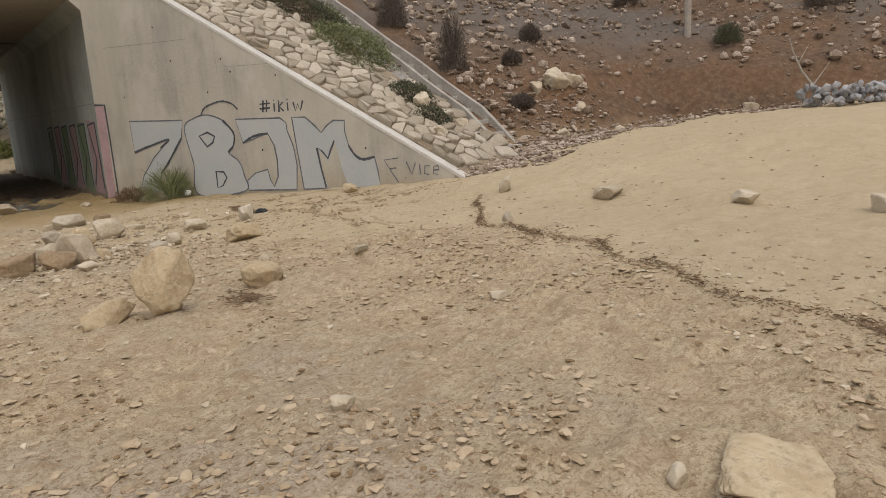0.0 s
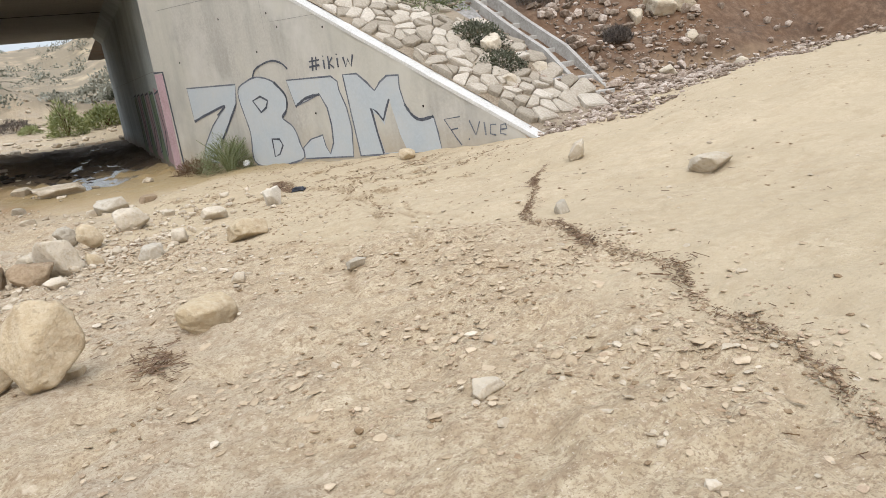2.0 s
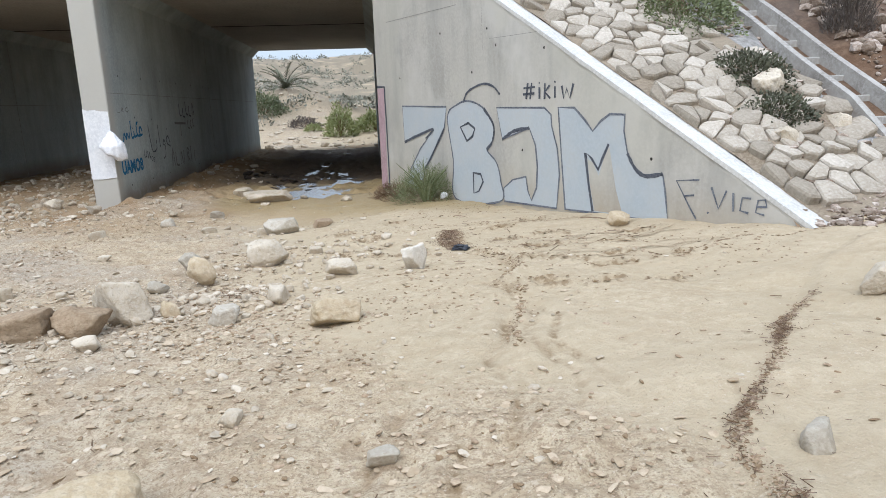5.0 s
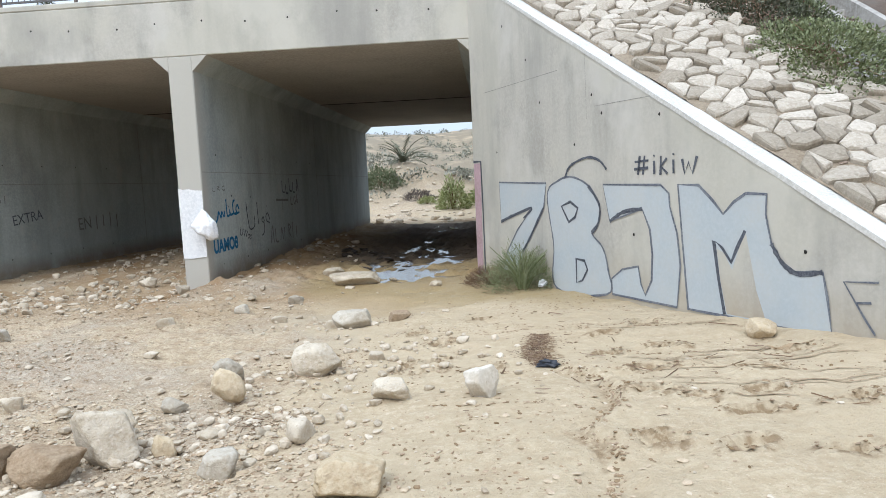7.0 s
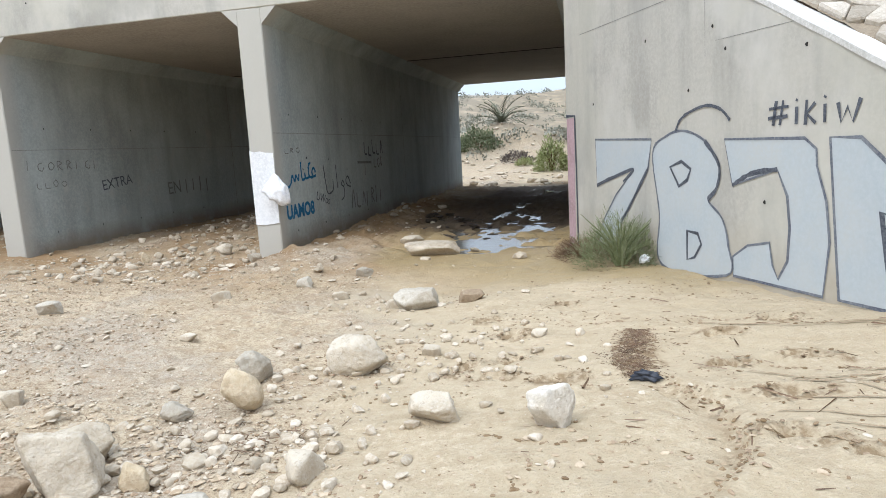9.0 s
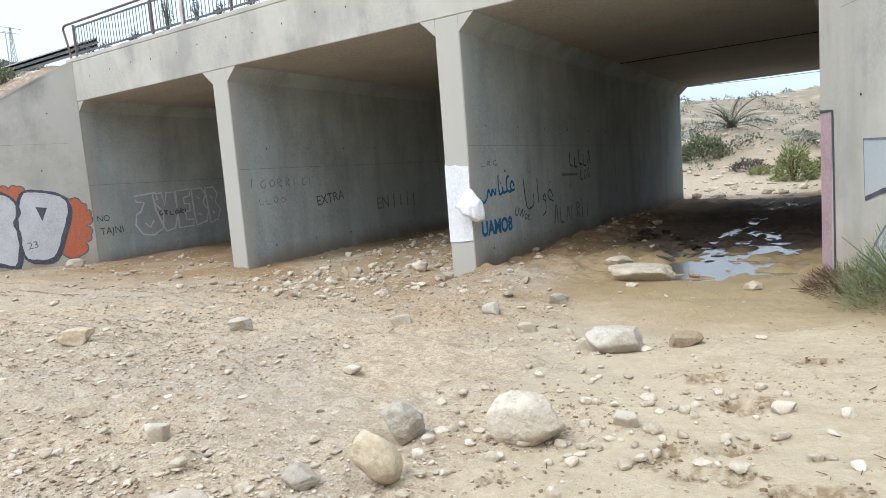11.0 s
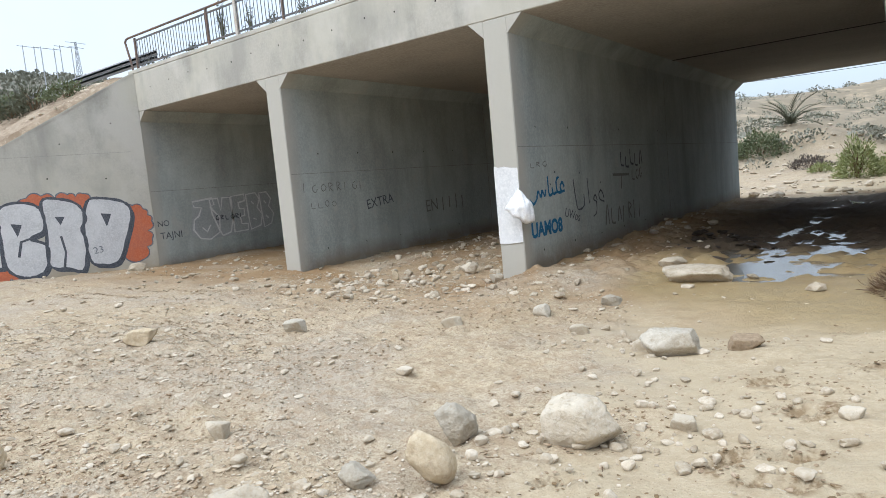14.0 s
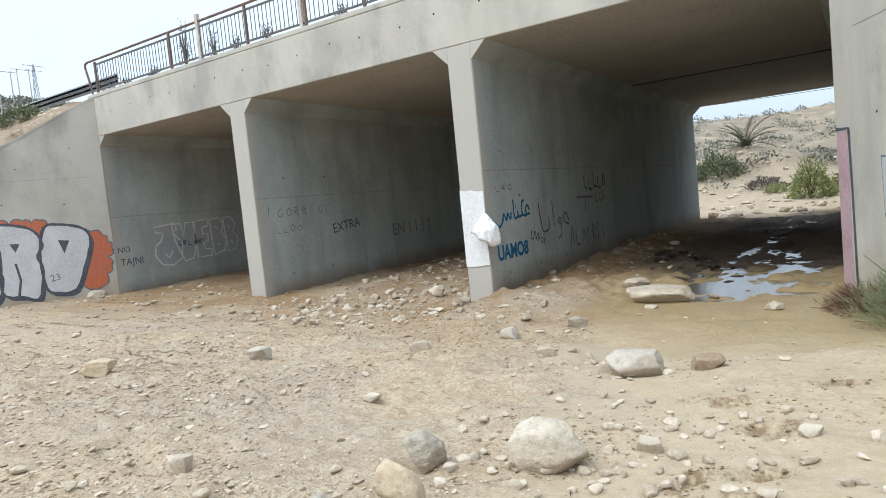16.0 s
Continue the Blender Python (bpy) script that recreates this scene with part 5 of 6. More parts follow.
R, O, G = M_ROCK, M_ROCKY, M_ROCKG
for row in (
    (1.0, 5.06, 0.42, 0.52, 3, 12, O, "large ochre limestone block standing on dry mud", 20),
    (1.94, 5.42, 0.46, 0.18, 5, 6, M_ROCKY, "tan mud-covered stone half buried", 10),
    (1.68, 0.93, 0.48, 0.03, 6, 12, O, "flat pale slab set in the mud", 15),
    (1.50, 1.15, 0.10, 0.07, 7, 9, R, "", 0),
    (1.02, 2.50, 0.12, 0.08, 8, 10, R, "", 30),
    (6.37, 6.9, 0.30, 0.22, 9, 10, R, "blocky pale stone on the smooth mud", 20),
    (6.39, 5.1, 0.40, 0.14, 29, 12, R, "flat pale stone lying on smooth mud", 5),
    (6.25, 3.3, 0.34, 0.17, 11, 10, R, "", 40),
    (6.3, 2.05, 0.28, 0.18, 12, 10, R, "", 70),
    (1.02, 8.42, 0.46, 0.40, 13, 16, R, "angular cream limestone block among stones", 25),
    (0.38, 8.08, 0.52, 0.22, 14, 8, M_BROWNR, "long brown stone lying beside a block", 15),
    (0.80, 8.10, 0.44, 0.24, 15, 8, M_BROWNR, "", 40),
    (0.98, 7.70, 0.22, 0.13, 16, 10, R, "", 10),
    (1.30, 8.55, 0.18, 0.17, 17, 8, O, "small ochre stone beside a block", 10),
    (1.34, 9.68, 0.37, 0.31, 18, 5, O, "round pitted cream boulder", 0),
    (1.06, 10.28, 0.32, 0.26, 19, 11, G, "grey stone block behind a round boulder", 50),
    (1.83, 8.20, 0.28, 0.13, 20, 10, G, "", 20),
    (2.18, 8.72, 0.27, 0.13, 21, 10, R, "", 60),
    (0.93, 9.42, 0.20, 0.13, 22, 9, G, "", 0),
    (2.76, 7.78, 0.44, 0.25, 23, 13, O, "blocky cream limestone stone on dry mud", 12),
    (3.43, 9.38, 0.33, 0.27, 24, 9, M_WHITER, "white faceted boulder resting on mud", 20),
    (2.71, 9.46, 0.34, 0.18, 25, 7, R, "flat rounded pale stone", 5),
    (1.80, 10.55, 0.50, 0.36, 26, 8, R, "large pale rounded boulder in gravel", 15),
    (1.70, 12.88, 0.62, 0.24, 27, 13, G, "broad grey angular rock with flat top", 5),
    (1.36, 12.95, 0.24, 0.12, 28, 9, R, "", 0),
    (0.84, 16.95, 1.02, 0.24, 29, 14, R, "long flat slab before the culvert mouth", -6),
    (0.10, 18.1, 0.50, 0.14, 30, 10, R, "", 10),
    (-0.55, 9.55, 0.20, 0.15, 31, 13, R, "small white angular stone", 40),
    (-3.37, 8.24, 0.38, 0.22, 32, 10, O, "tan angular stone on gravel", 20),
    (-1.62, 8.15, 0.30, 0.14, 33, 9, R, "", 10),
    (-1.50, 8.40, 0.26, 0.18, 34, 9, O, "", 50),
    (-0.34, 7.95, 0.40, 0.14, 35, 11, O, "", 10),
    (0.78, 8.75, 0.42, 0.24, 36, 9, R, "", 20),
    (-4.32, 11.1, 0.42, 0.22, 37, 8, O, "pinkish brown stone on gravel", 20),
    (-2.99, 12.4, 0.32, 0.20, 38, 10, G, "", 30),
    (-4.47, 9.3, 0.34, 0.18, 39, 10, R, "", 60),
    (-14.0, 16.4, 0.55, 0.28, 40, 10, R, "pale stone at the foot of the wing wall", 10),
    (-9.6, 18.6, 0.34, 0.24, 41, 10, R, "", 10),
    (-3.72, 17.6, 0.46, 0.24, 42, 9, R, "pale stone beside the culvert pier", 15),
    (-4.85, 16.6, 0.18, 0.25, 43, 10, O, "", 0),
    (-2.55, 16.75, 0.35, 0.16, 44, 10, G, "", 20),
    (-0.44, 14.3, 0.28, 0.14, 45, 9, G, "", 0),
    (-0.34, 11.4, 0.18, 0.10, 46, 9, R, "", 0),
    (6.05, 10.75, 0.36, 0.15, 47, 9, O, "flat tan stone against the wing wall", 60),
    (2.24, 13.1, 0.34, 0.12, 48, 8, M_BROWNR, "brown crumbly clod beside a grey rock", 10),
    (4.77, 5.25, 0.20, 0.09, 49, 8, G, "", 30),
    (2.74, 3.28, 0.18, 0.06, 50, 9, R, "", 0), (3.05, 5.6, 0.16, 0.06, 51, 9, G, "", 0), (2.3, 6.2, 0.15, 0.06, 52, 9, R, "", 0), (1.1, 5.2, 0.22, 0.06, 53, 9, O, "", 0),
    (3.18, 11.36, 0.16, 0.07, 54, 9, R, "", 0), (2.32, 10.95, 0.17, 0.07, 55, 9, R, "", 0), (-1.2, 13.4, 0.25, 0.12, 56, 9, R, "", 0), (0.4, 13.6, 0.24, 0.1, 57, 9, R, "", 30), (0.2, 15.1, 0.3, 0.13, 58, 9, G, "", 30),
):
    x, y, w, h, seed, sharp, mt, lab, turn = row
    boulder(x, y, w, h, seed, sharp, mt, lab, turn)
boulder(0.63, 5.2, 0.52, 0.14, 4, 14, M_ROCKY, "narrow pale slab lying at the foot of a block", 32, 0.15, 0.20, -10)
# stones on the slope
for x, y, w, h, seed in ((8.05, 11.0, 0.55, 0.38, 70), (8.6, 10.4, 0.32, 0.2, 71), (7.75, 10.1, 0.35, 0.22, 72), (11.75, 10.65, 0.90, 0.50, 73), (11.28, 10.78, 0.42, 0.30, 74), (12.2, 10.45, 0.55, 0.36, 75), (11.85, 9.95, 0.34, 0.26, 79), (16.1, 8.1, 0.4, 0.3, 76), (10.8, 9.6, 0.4, 0.2, 77), (12.0, 9.0, 0.35, 0.2, 78)):
    ob = boulder(x, y, w, h, seed, 9, M_ROCK, "pale rock lying at the foot of the slope", seed * 37)
    ob.location.z = max(gz(x, y), float(hill_z(np.array([x]), np.array([y]))[0])) + h * 0.25


def scatter(name, xy, size, mat, label, flat=0.5, seed=0, height=None, sink=0.25, category="stones", shape=None):
    """Many small stones in one mesh."""
    shape = shape or ICO0
    rs = np.random.RandomState(seed)
    n = len(xy)
    kinds = [rock_verts(900 + seed * 10 + k, 7, 1, 1, 1, shape, 0) for k in range(8)]
    base = np.stack(kinds)[rs.randint(0, 8, n)]
    sc = size[:, None] * np.stack([rs.uniform(0.7, 1.3, n), rs.uniform(0.6, 1.0, n), flat * rs.uniform(0.6, 1.3, n)], 1) * 0.5
    v = base * sc[:, None, :]
    a, t = rs.uniform(0, 6.283, n), rs.normal(0, 0.25, n)
    ct, st = np.cos(t)[:, None], np.sin(t)[:, None]
    y1, z1 = v[:, :, 1] * ct - v[:, :, 2] * st, v[:, :, 1] * st + v[:, :, 2] * ct
    ca, sa = np.cos(a)[:, None], np.sin(a)[:, None]
    x2, y2 = v[:, :, 0] * ca - y1 * sa, v[:, :, 0] * sa + y1 * ca
    z = ground_z(xy[:, 0], xy[:, 1]) if height is None else height
    out = np.stack([x2 + xy[:, :1], y2 + xy[:, 1:2], z1 + (z + sc[:, 2] * (1 - 2 * sink))[:, None]], 2).reshape(-1, 3)
    k = base.shape[1]
    f = (shape[1][None] + (np.arange(n) * k)[:, None, None]).reshape(-1, 3)
    ob = link(name, mesh_np(name, out, f, mat, False))
    return tagged(ob, label, category, kind="stuff")


def sizes(rs, n, lo, hi, power=3.0):
    return lo + (hi - lo) * rs.uniform(0, 1, n) ** power


rs = np.random.RandomState(4)


def keep_wash(p):
    """Points in the open wash, not inside walls."""
    right = 3.3 + (17.0 - p[:, 1]) * 0.4934 - 0.15
    left = -14.2 - (17.1 - p[:, 1]) * 0.4934 + 0.15
    ok = (p[:, 0] < np.where(p[:, 1] > 9.3, right, 60)) & (p[:, 0] > left)
    inside = p[:, 1] > 17.0
    for a, b in PIERS:
        ok &= ~(inside & (p[:, 0] > a - 0.05) & (p[:, 0] < b + 0.05))
    return p[ok]


def cloud(n, x0, x1, y0, y1, mask=None):
    p = np.stack([rs.uniform(x0, x1, n), rs.uniform(y0, y1, n)], 1)
    if mask is not None:
        p = p[rs.uniform(0, 1, len(p)) < mask(p[:, 0], p[:, 1])]
    return keep_wash(p)


gravelly = lambda x, y: np.clip(0.42 + 1.6 * fbm(x, y, 2.2, 81), 0.06, 1) * (1 - 0.97 * sheet(x, y))
p = cloud(48000, -8, 3.5, 7.0, 16.8, gravelly)
scatter("gravel", p, sizes(rs, len(p), 0.010, 0.034, 2.4), M_PEBBLE, "loose pale gravel on the wash bed", 0.6, 1)
p = cloud(6500, -9, 3.5, 6.5, 17, gravelly)
scatter("gravel", p, sizes(rs, len(p), 0.022, 0.11, 4.5), M_PEBBLE, "scattered pebbles and small stones on the wash bed", 0.5, 18, shape=ICO1)
flaky = lambda x, y: np.clip(0.45 + 1.9 * fbm(x, y * 1.3, 0.9, 83), 0.05, 1) * (1 - 0.82 * sheet(x, y)) * (1 - 0.45 * smooth(4.2, 5.2, y) * (1 - smooth(7, 8, y)))
p = cloud(34000, -3, 4.6, 0.5, 9.0, flaky)
scatter("mud_crumbs", p, sizes(rs, len(p), 0.008, 0.045, 2.4), M_CRUMB, "flaked crumbs of dried brown mud", 0.4, 2)
p = cloud(28000, -3, 4.8, 0.5, 9.5, flaky)
scatter("mud_flakes", p, sizes(rs, len(p), 0.014, 0.070, 2.8), M_FLAKE, "curled pale flakes of dried mud", 0.24, 19, sink=0.15)
# brown crumbs stand in for the small shadows among the gravel
p = cloud(24000, -7, 3.0, 7.5, 16.5, lambda x, y: np.clip(0.25 + 2.0 * fbm(x, y, 1.2, 84), 0.02, 1) * (1 - 0.9 * sheet(x, y)))
scatter("mud_crumbs", p, sizes(rs, len(p), 0.010, 0.045, 2.2), M_CRUMB, "brown crumbs added as dark shade between the gravel", 0.45, 24)
p = cloud(4500, -3, 4.6, 0.5, 9.5, lambda x, y: np.clip(0.4 + 1.5 * fbm(x, y, 1.6, 85), 0.02, 1) * (1 - 0.8 * sheet(x, y)))
scatter("gravel", p, sizes(rs, len(p), 0.010, 0.07, 3), M_PEBBLE, "scattered pale chips on dried mud", 0.45, 3)
p = cloud(2600, -24, 4, 9, 17.2, lambda x, y: np.clip(0.3 + 1.4 * fbm(x, y, 2.5, 87), 0.03, 1) * smooth(-5, -10, x))
scatter("gravel", p, sizes(rs, len(p), 0.03, 0.16, 4), M_PEBBLE, "pale gravel before the west bays", 0.5, 4)
p = cloud(2000, -8.2, -2.7, 14.5, 26, lambda x, y: smooth(-8.2, -4.5, x) * 0.9)
scatter("gravel", p, sizes(rs, len(p), 0.04, 0.20, 3), M_PEBBLE, "heaped stones in the middle bay", 0.6, 5, shape=ICO1)
p = cloud(700, -14, -8.8, 15.5, 26)
scatter("gravel", p, sizes(rs, len(p), 0.04, 0.2, 4), M_PEBBLE, "stones on the floor of the west bay", 0.55, 6)
p = cloud(1200, -2.2, 3.3, 15, 36, lambda x, y: 0.25 + 0.7 * smooth(0.6, -1.6, x))
scatter("gravel", p, sizes(rs, len(p), 0.04, 0.26, 4), M_PEBBLE, "stones lying in the wet bay", 0.5, 7)
p = cloud(1400, 3, 13, 1, 10, lambda x, y: np.clip(0.3 + fbm(x, y, 2, 88), 0, 1))
scatter("gravel", p, sizes(rs, len(p), 0.010, 0.07, 4), M_PEBBLE, "few pale chips on smooth mud", 0.4, 8)
p = cloud(2600, 3, 11, 1, 9.5, lambda x, y: np.clip(0.25 + 1.3 * fbm(x, y, 1.3, 89), 0.02, 1))
scatter("mud_crumbs", p, sizes(rs, len(p), 0.008, 0.05, 3), M_CRUMB, "small crumbs of dried mud on the smooth sheet", 0.35, 17)
p = cloud(9000, 1.2, 7.0, 7.5, 14.0, lambda x, y: np.clip(0.05 + 2.2 * fbm(x, y, 0.7, 90), 0.015, 1))
scatter("mud_clods", p, sizes(rs, len(p), 0.008, 0.040, 2.5), M_MUDCLOD, "damp crumbs strewn over the smooth mud", 0.35, 22)
p = np.stack([rs.uniform(-30, 25, 2500), rs.uniform(35, 75, 2500)], 1)
scatter("gravel", p, sizes(rs, len(p), 0.08, 0.6, 3), M_PEBBLE, "rubble on the wash beyond the culvert", 0.5, 9)
# clusters round the boulders
q = []
for x, y, n, r in ((1.6, 8.7, 200, 0.55), (1.55, 9.2, 130, 0.45), (2.1, 10.6, 160, 0.6), (1.2, 13.0, 90, 0.5), (0.6, 7.9, 80, 0.5), (2.2, 11.4, 110, 0.8), (1.0, 9.2, 80, 0.6), (-1.4, 8.3, 90, 0.5)):
    q.append(np.stack([rs.normal(x, r, n), rs.normal(y, r * 0.7, n)], 1))
p = np.concatenate(q)
scatter("gravel", p, sizes(rs, len(p), 0.02, 0.13, 2.5), M_PEBBLE, "grey pebbles gathered round the boulders", 0.6, 10, shape=ICO1)
# dark clods thrown up round the footprints and along the rills
q, rr = [], np.random.RandomState(31)
for fx, fy, fa in FEET:
    n_ = 46
    th = rr.uniform(0, 6.283, n_)
    r_ = rr.normal(1.2, 0.35, n_)
    u, v_ = 0.15 * r_ * np.cos(th), 0.075 * r_ * np.sin(th)
    q.append(np.stack([fx + u * math.cos(fa) - v_ * math.sin(fa), fy + u * math.sin(fa) + v_ * math.cos(fa)], 1))
for k in range(9):
    cx, cy, L_n = rr.uniform(3.6, 7.0), rr.uniform(8.6, 13.5), rr.uniform(0.2, 0.8)
    t_ = rr.uniform(-1, 1, 70)
    q.append(np.stack([cx + t_ * L_n, cy - 0.22 * t_ * L_n + 0.06 * np.sin(5 * t_ + k) + rr.normal(0, 0.010, 70)], 1))
for k in range(26):
    cx, cy, L_n = rr.uniform(-15, -3), rr.uniform(9.5, 16.3), rr.uniform(0.5, 2.0)
    t_ = rr.uniform(-1, 1, 200)
    q.append(np.stack([cx + t_ * L_n, cy + 0.10 * t_ * L_n + 0.08 * np.sin(3 * t_ + k) + rr.normal(0, 0.02, 200)], 1))
ry = rr.uniform(6.7, 10.2, 600)
q.append(np.stack([np.interp(ry, *RILLS[0][:2]) + 0.06 + rr.normal(0, 0.03, 600), ry], 1))
p = keep_wash(np.concatenate(q))
scatter("mud_clods", p, sizes(rs, len(p), 0.007, 0.045, 2.2), M_MUDCLOD, "damp brown clods round footprints and rills", 0.3, 15)
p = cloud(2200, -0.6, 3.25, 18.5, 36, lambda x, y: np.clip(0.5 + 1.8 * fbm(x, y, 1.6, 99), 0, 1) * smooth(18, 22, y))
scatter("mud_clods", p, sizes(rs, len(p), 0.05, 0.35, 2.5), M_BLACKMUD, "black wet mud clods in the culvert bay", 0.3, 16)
# damp rills cut by running water
def on_ground(x, y, off):
    return (x, y, off)


def rills(lines, width, label, off=0.012):
    bm = bmesh.new()
    for k, l in enumerate(lines):
        ribbon(bm, l, width, on_ground, off, False, True, k)
    at = np.array([v.co[:] for v in bm.verts])
    for v, z in zip(bm.verts, ground_z(at[:, 0], at[:, 1])):
        v.co.z += z
    return tagged(part("rill", bm, M_RILL), label, "rill", kind="stuff")


rc = random.Random(61)
side = []
for k in range(20):
    x, y, w = rc.uniform(4.5, 6.0), rc.uniform(8.6, 11.6), []
    sway = rc.uniform(-0.12, 0.05)
    for i in range(rc.randrange(3, 7)):
        w.append((x, y))
        x, y = x + rc.uniform(0.10, 0.30), y + sway * rc.uniform(0, 1.4) + rc.uniform(-0.02, 0.02)
    w = [q for q in w if q[0] < 3.3 + (17.0 - q[1]) * 0.4934 - 0.1]
    if len(w) > 2:
        side.append(w)
for k in range(26):
    x, y, w = rc.uniform(-15, -4), rc.uniform(10.0, 16.2), []
    for i in range(rc.randrange(4, 9)):
        w.append((x, y))
        x, y = x + rc.uniform(0.2, 0.5), y + rc.uniform(-0.08, 0.10)
    side.append([q for q in w if q[1] < 16.6])
rills([q for q in side if len(q) > 2], 0.015, "thin dark lines of washed mud", 0.010)
# stones on the hill
p = np.stack([9.75 + 26 * rs.uniform(0, 1, 22000) ** 1.7, rs.uniform(-1, 24, 22000)], 1)
dd = np.maximum(p[:, 1] - 9.4, (p[:, 0] - 15.5) * 0.8 + (p[:, 1] - 8.6) * 0.6)
p = p[(dd > 0) & (rs.uniform(0, 1, len(p)) < np.clip(0.5 + 1.4 * fbm(p[:, 0], p[:, 1], 3, 91) + 0.08 * dd - 0.35 * smooth(11, 13, p[:, 0]) * (dd < 1.3), 0.08, 1))]
scatter("slope_stones", p, sizes(rs, len(p), 0.035, 0.30, 4.5), M_HSTONE, "loose stones littering the hillside", 0.85, 11, height=hill_z(p[:, 0], p[:, 1]))
p = np.stack([rs.uniform(6.3, 12.5, 1500), rs.normal(9.7, 0.55, 1500)], 1)
p = p[(p[:, 0] - 7.3 > (9.4 - p[:, 1]) * 0.9) & (p[:, 0] > 3.3 + (17 - p[:, 1]) * 0.4934 + 0.55)]
scatter("slope_stones", p, sizes(rs, len(p), 0.03, 0.2, 3.5), M_HSTONE, "stones fallen to the foot of the slope", 0.55, 12, height=np.maximum(ground_z(p[:, 0], p[:, 1]), hill_z(p[:, 0], p[:, 1])))
p = np.stack([rs.uniform(6.9, 19, 40000), rs.uniform(4.5, 10.8, 40000)], 1)
foot = hill_z(p[:, 0], p[:, 1]) - ground_z(p[:, 0], p[:, 1])
p = p[(foot > -0.95) & (foot < 0.12) & (p[:, 0] > 3.3 + (17 - p[:, 1]) * 0.4934 + 0.1) & (rs.uniform(0, 1, 40000) < np.clip(0.95 + 0.95 * foot + 1.2 * fbm(p[:, 0], p[:, 1], 0.8, 93), 0.05, 1))]
scatter("slope_stones", p, sizes(rs, len(p), 0.022, 0.15, 3.0), M_HSTONE, "small stones and debris along the hill foot", 0.55, 20, height=np.maximum(ground_z(p[:, 0], p[:, 1]), hill_z(p[:, 0], p[:, 1])))
p = np.stack([rs.uniform(6.6, 9.0, 700), rs.uniform(10, 17, 700)], 1)
p = p[p[:, 0] > 3.3 + (17 - p[:, 1]) * 0.4934 + 1.9]
scatter("slope_stones", p, sizes(rs, len(p), 0.04, 0.22, 3), M_HSTONE, "stones between the pitching and the drain", 0.55, 13, height=hill_z(p[:, 0], p[:, 1]))
p = np.stack([rs.uniform(-38, -15, 7000), rs.uniform(8.5, 17, 7000)], 1)
p = p[rs.uniform(0, 1, 7000) < np.clip(0.4 + 1.5 * fbm(p[:, 0], p[:, 1], 1.6, 92), 0.08, 1)]
p = p[p[:, 0] < -14.2 - (17.1 - p[:, 1]) * 0.4934 - 0.4]
lz = TOP - 0.63 * (17.0 - p[:, 1]) + 0.14 * fbm(p[:, 0], p[:, 1], 1.3, 71) + 0.06 * fbm(p[:, 0], p[:, 1], 0.4, 73)
scatter("slope_stones", p, sizes(rs, len(p), 0.05, 0.34, 4), M_PEBBLE, "stones on the west embankment", 0.5, 14, height=lz)


# ---- litter: twigs and straw ----
def twigs(name, xy, length, mat, label, seed, height=None, lift=0.01):
    rs_ = np.random.RandomState(seed)
    n = len(xy)
    a, e = rs_.uniform(0, 6.283, n), rs_.normal(0.03, 0.09, n)
    w = length * rs_.uniform(0.008, 0.03, n) + 0.0022
    d = np.stack([np.cos(a) * np.cos(e), np.sin(a) * np.cos(e), np.sin(e)], 1) * length[:, None] * 0.5
    s = np.stack([-np.sin(a), np.cos(a), np.zeros(n)], 1) * w[:, None]
    u = np.array((0, 0, 1.0))[None] * w[:, None] * 0.8
    c = np.stack([xy[:, 0], xy[:, 1], (ground_z(xy[:, 0], xy[:, 1]) if height is None else height) + lift], 1)
    v = np.stack([c - d - s, c - d + s, c - d + u * 1.4, c + d * 1.0 - s * 0.5, c + d + s * 0.5, c + d + u], 1).reshape(-1, 3)
    f = np.array([[0, 1, 4, 3], [1, 2, 5, 4], [2, 0, 3, 5]])
    f = (f[None] + (np.arange(n) * 6)[:, None, None]).reshape(-1, 4)
    ob = link(name, mesh_np(name, v, f, mat, False))
    return tagged(ob, label, "litter", kind="stuff")


ty = 0.6 + 6.6 * rs.uniform(0, 1, 6000)
ty = ty[rs.uniform(0, 1, 6000) < np.clip(0.6 + 1.6 * fbm(ty, ty * 0, 0.5, 97) - 0.5 * smooth(5.6, 7.0, ty), 0.12, 1)]
p = np.stack([litter_x(ty) + 0.05 * fbm(ty, ty * 0, 0.25, 98) + rs.normal(0, 0.028, len(ty)) * (1 + 3.0 * (rs.uniform(0, 1, len(ty)) < 0.18)), ty], 1)
twigs("litter_line", p, sizes(rs, len(p), 0.008, 0.055, 2.5), M_TWIG, "line of dark twigs and straw left by water", 21)
ty = 0.6 + 6.4 * rs.uniform(0, 1, 3500)
p = np.stack([litter_x(ty) + rs.normal(0, 0.032, len(ty)), ty], 1)
scatter("mud_crumbs", p, sizes(rs, len(p), 0.006, 0.03, 2), M_CRUMB, "brown scum and crumbs along the flood line", 0.35, 21)
p = cloud(3000, -4, 6.5, 0.8, 14, lambda x, y: np.clip(0.35 + 1.6 * fbm(x, y, 1.4, 95), 0.02, 1))
twigs("loose_twigs", p, sizes(rs, len(p), 0.012, 0.08, 3), M_TWIG, "scattered bits of straw and twig", 22)
p = np.concatenate([np.stack([rs.normal(1.53, 0.07, 260), rs.normal(4.82, 0.16, 260)], 1), np.stack([rs.normal(1.7, 0.2, 120), rs.normal(9.1, 0.2, 120)], 1), np.stack([rs.normal(3.9, 0.3, 160), rs.normal(14.9, 0.3, 160)], 1), np.stack([rs.normal(4.15, 0.10, 50), rs.normal(3.55, 0.07, 50)], 1)])
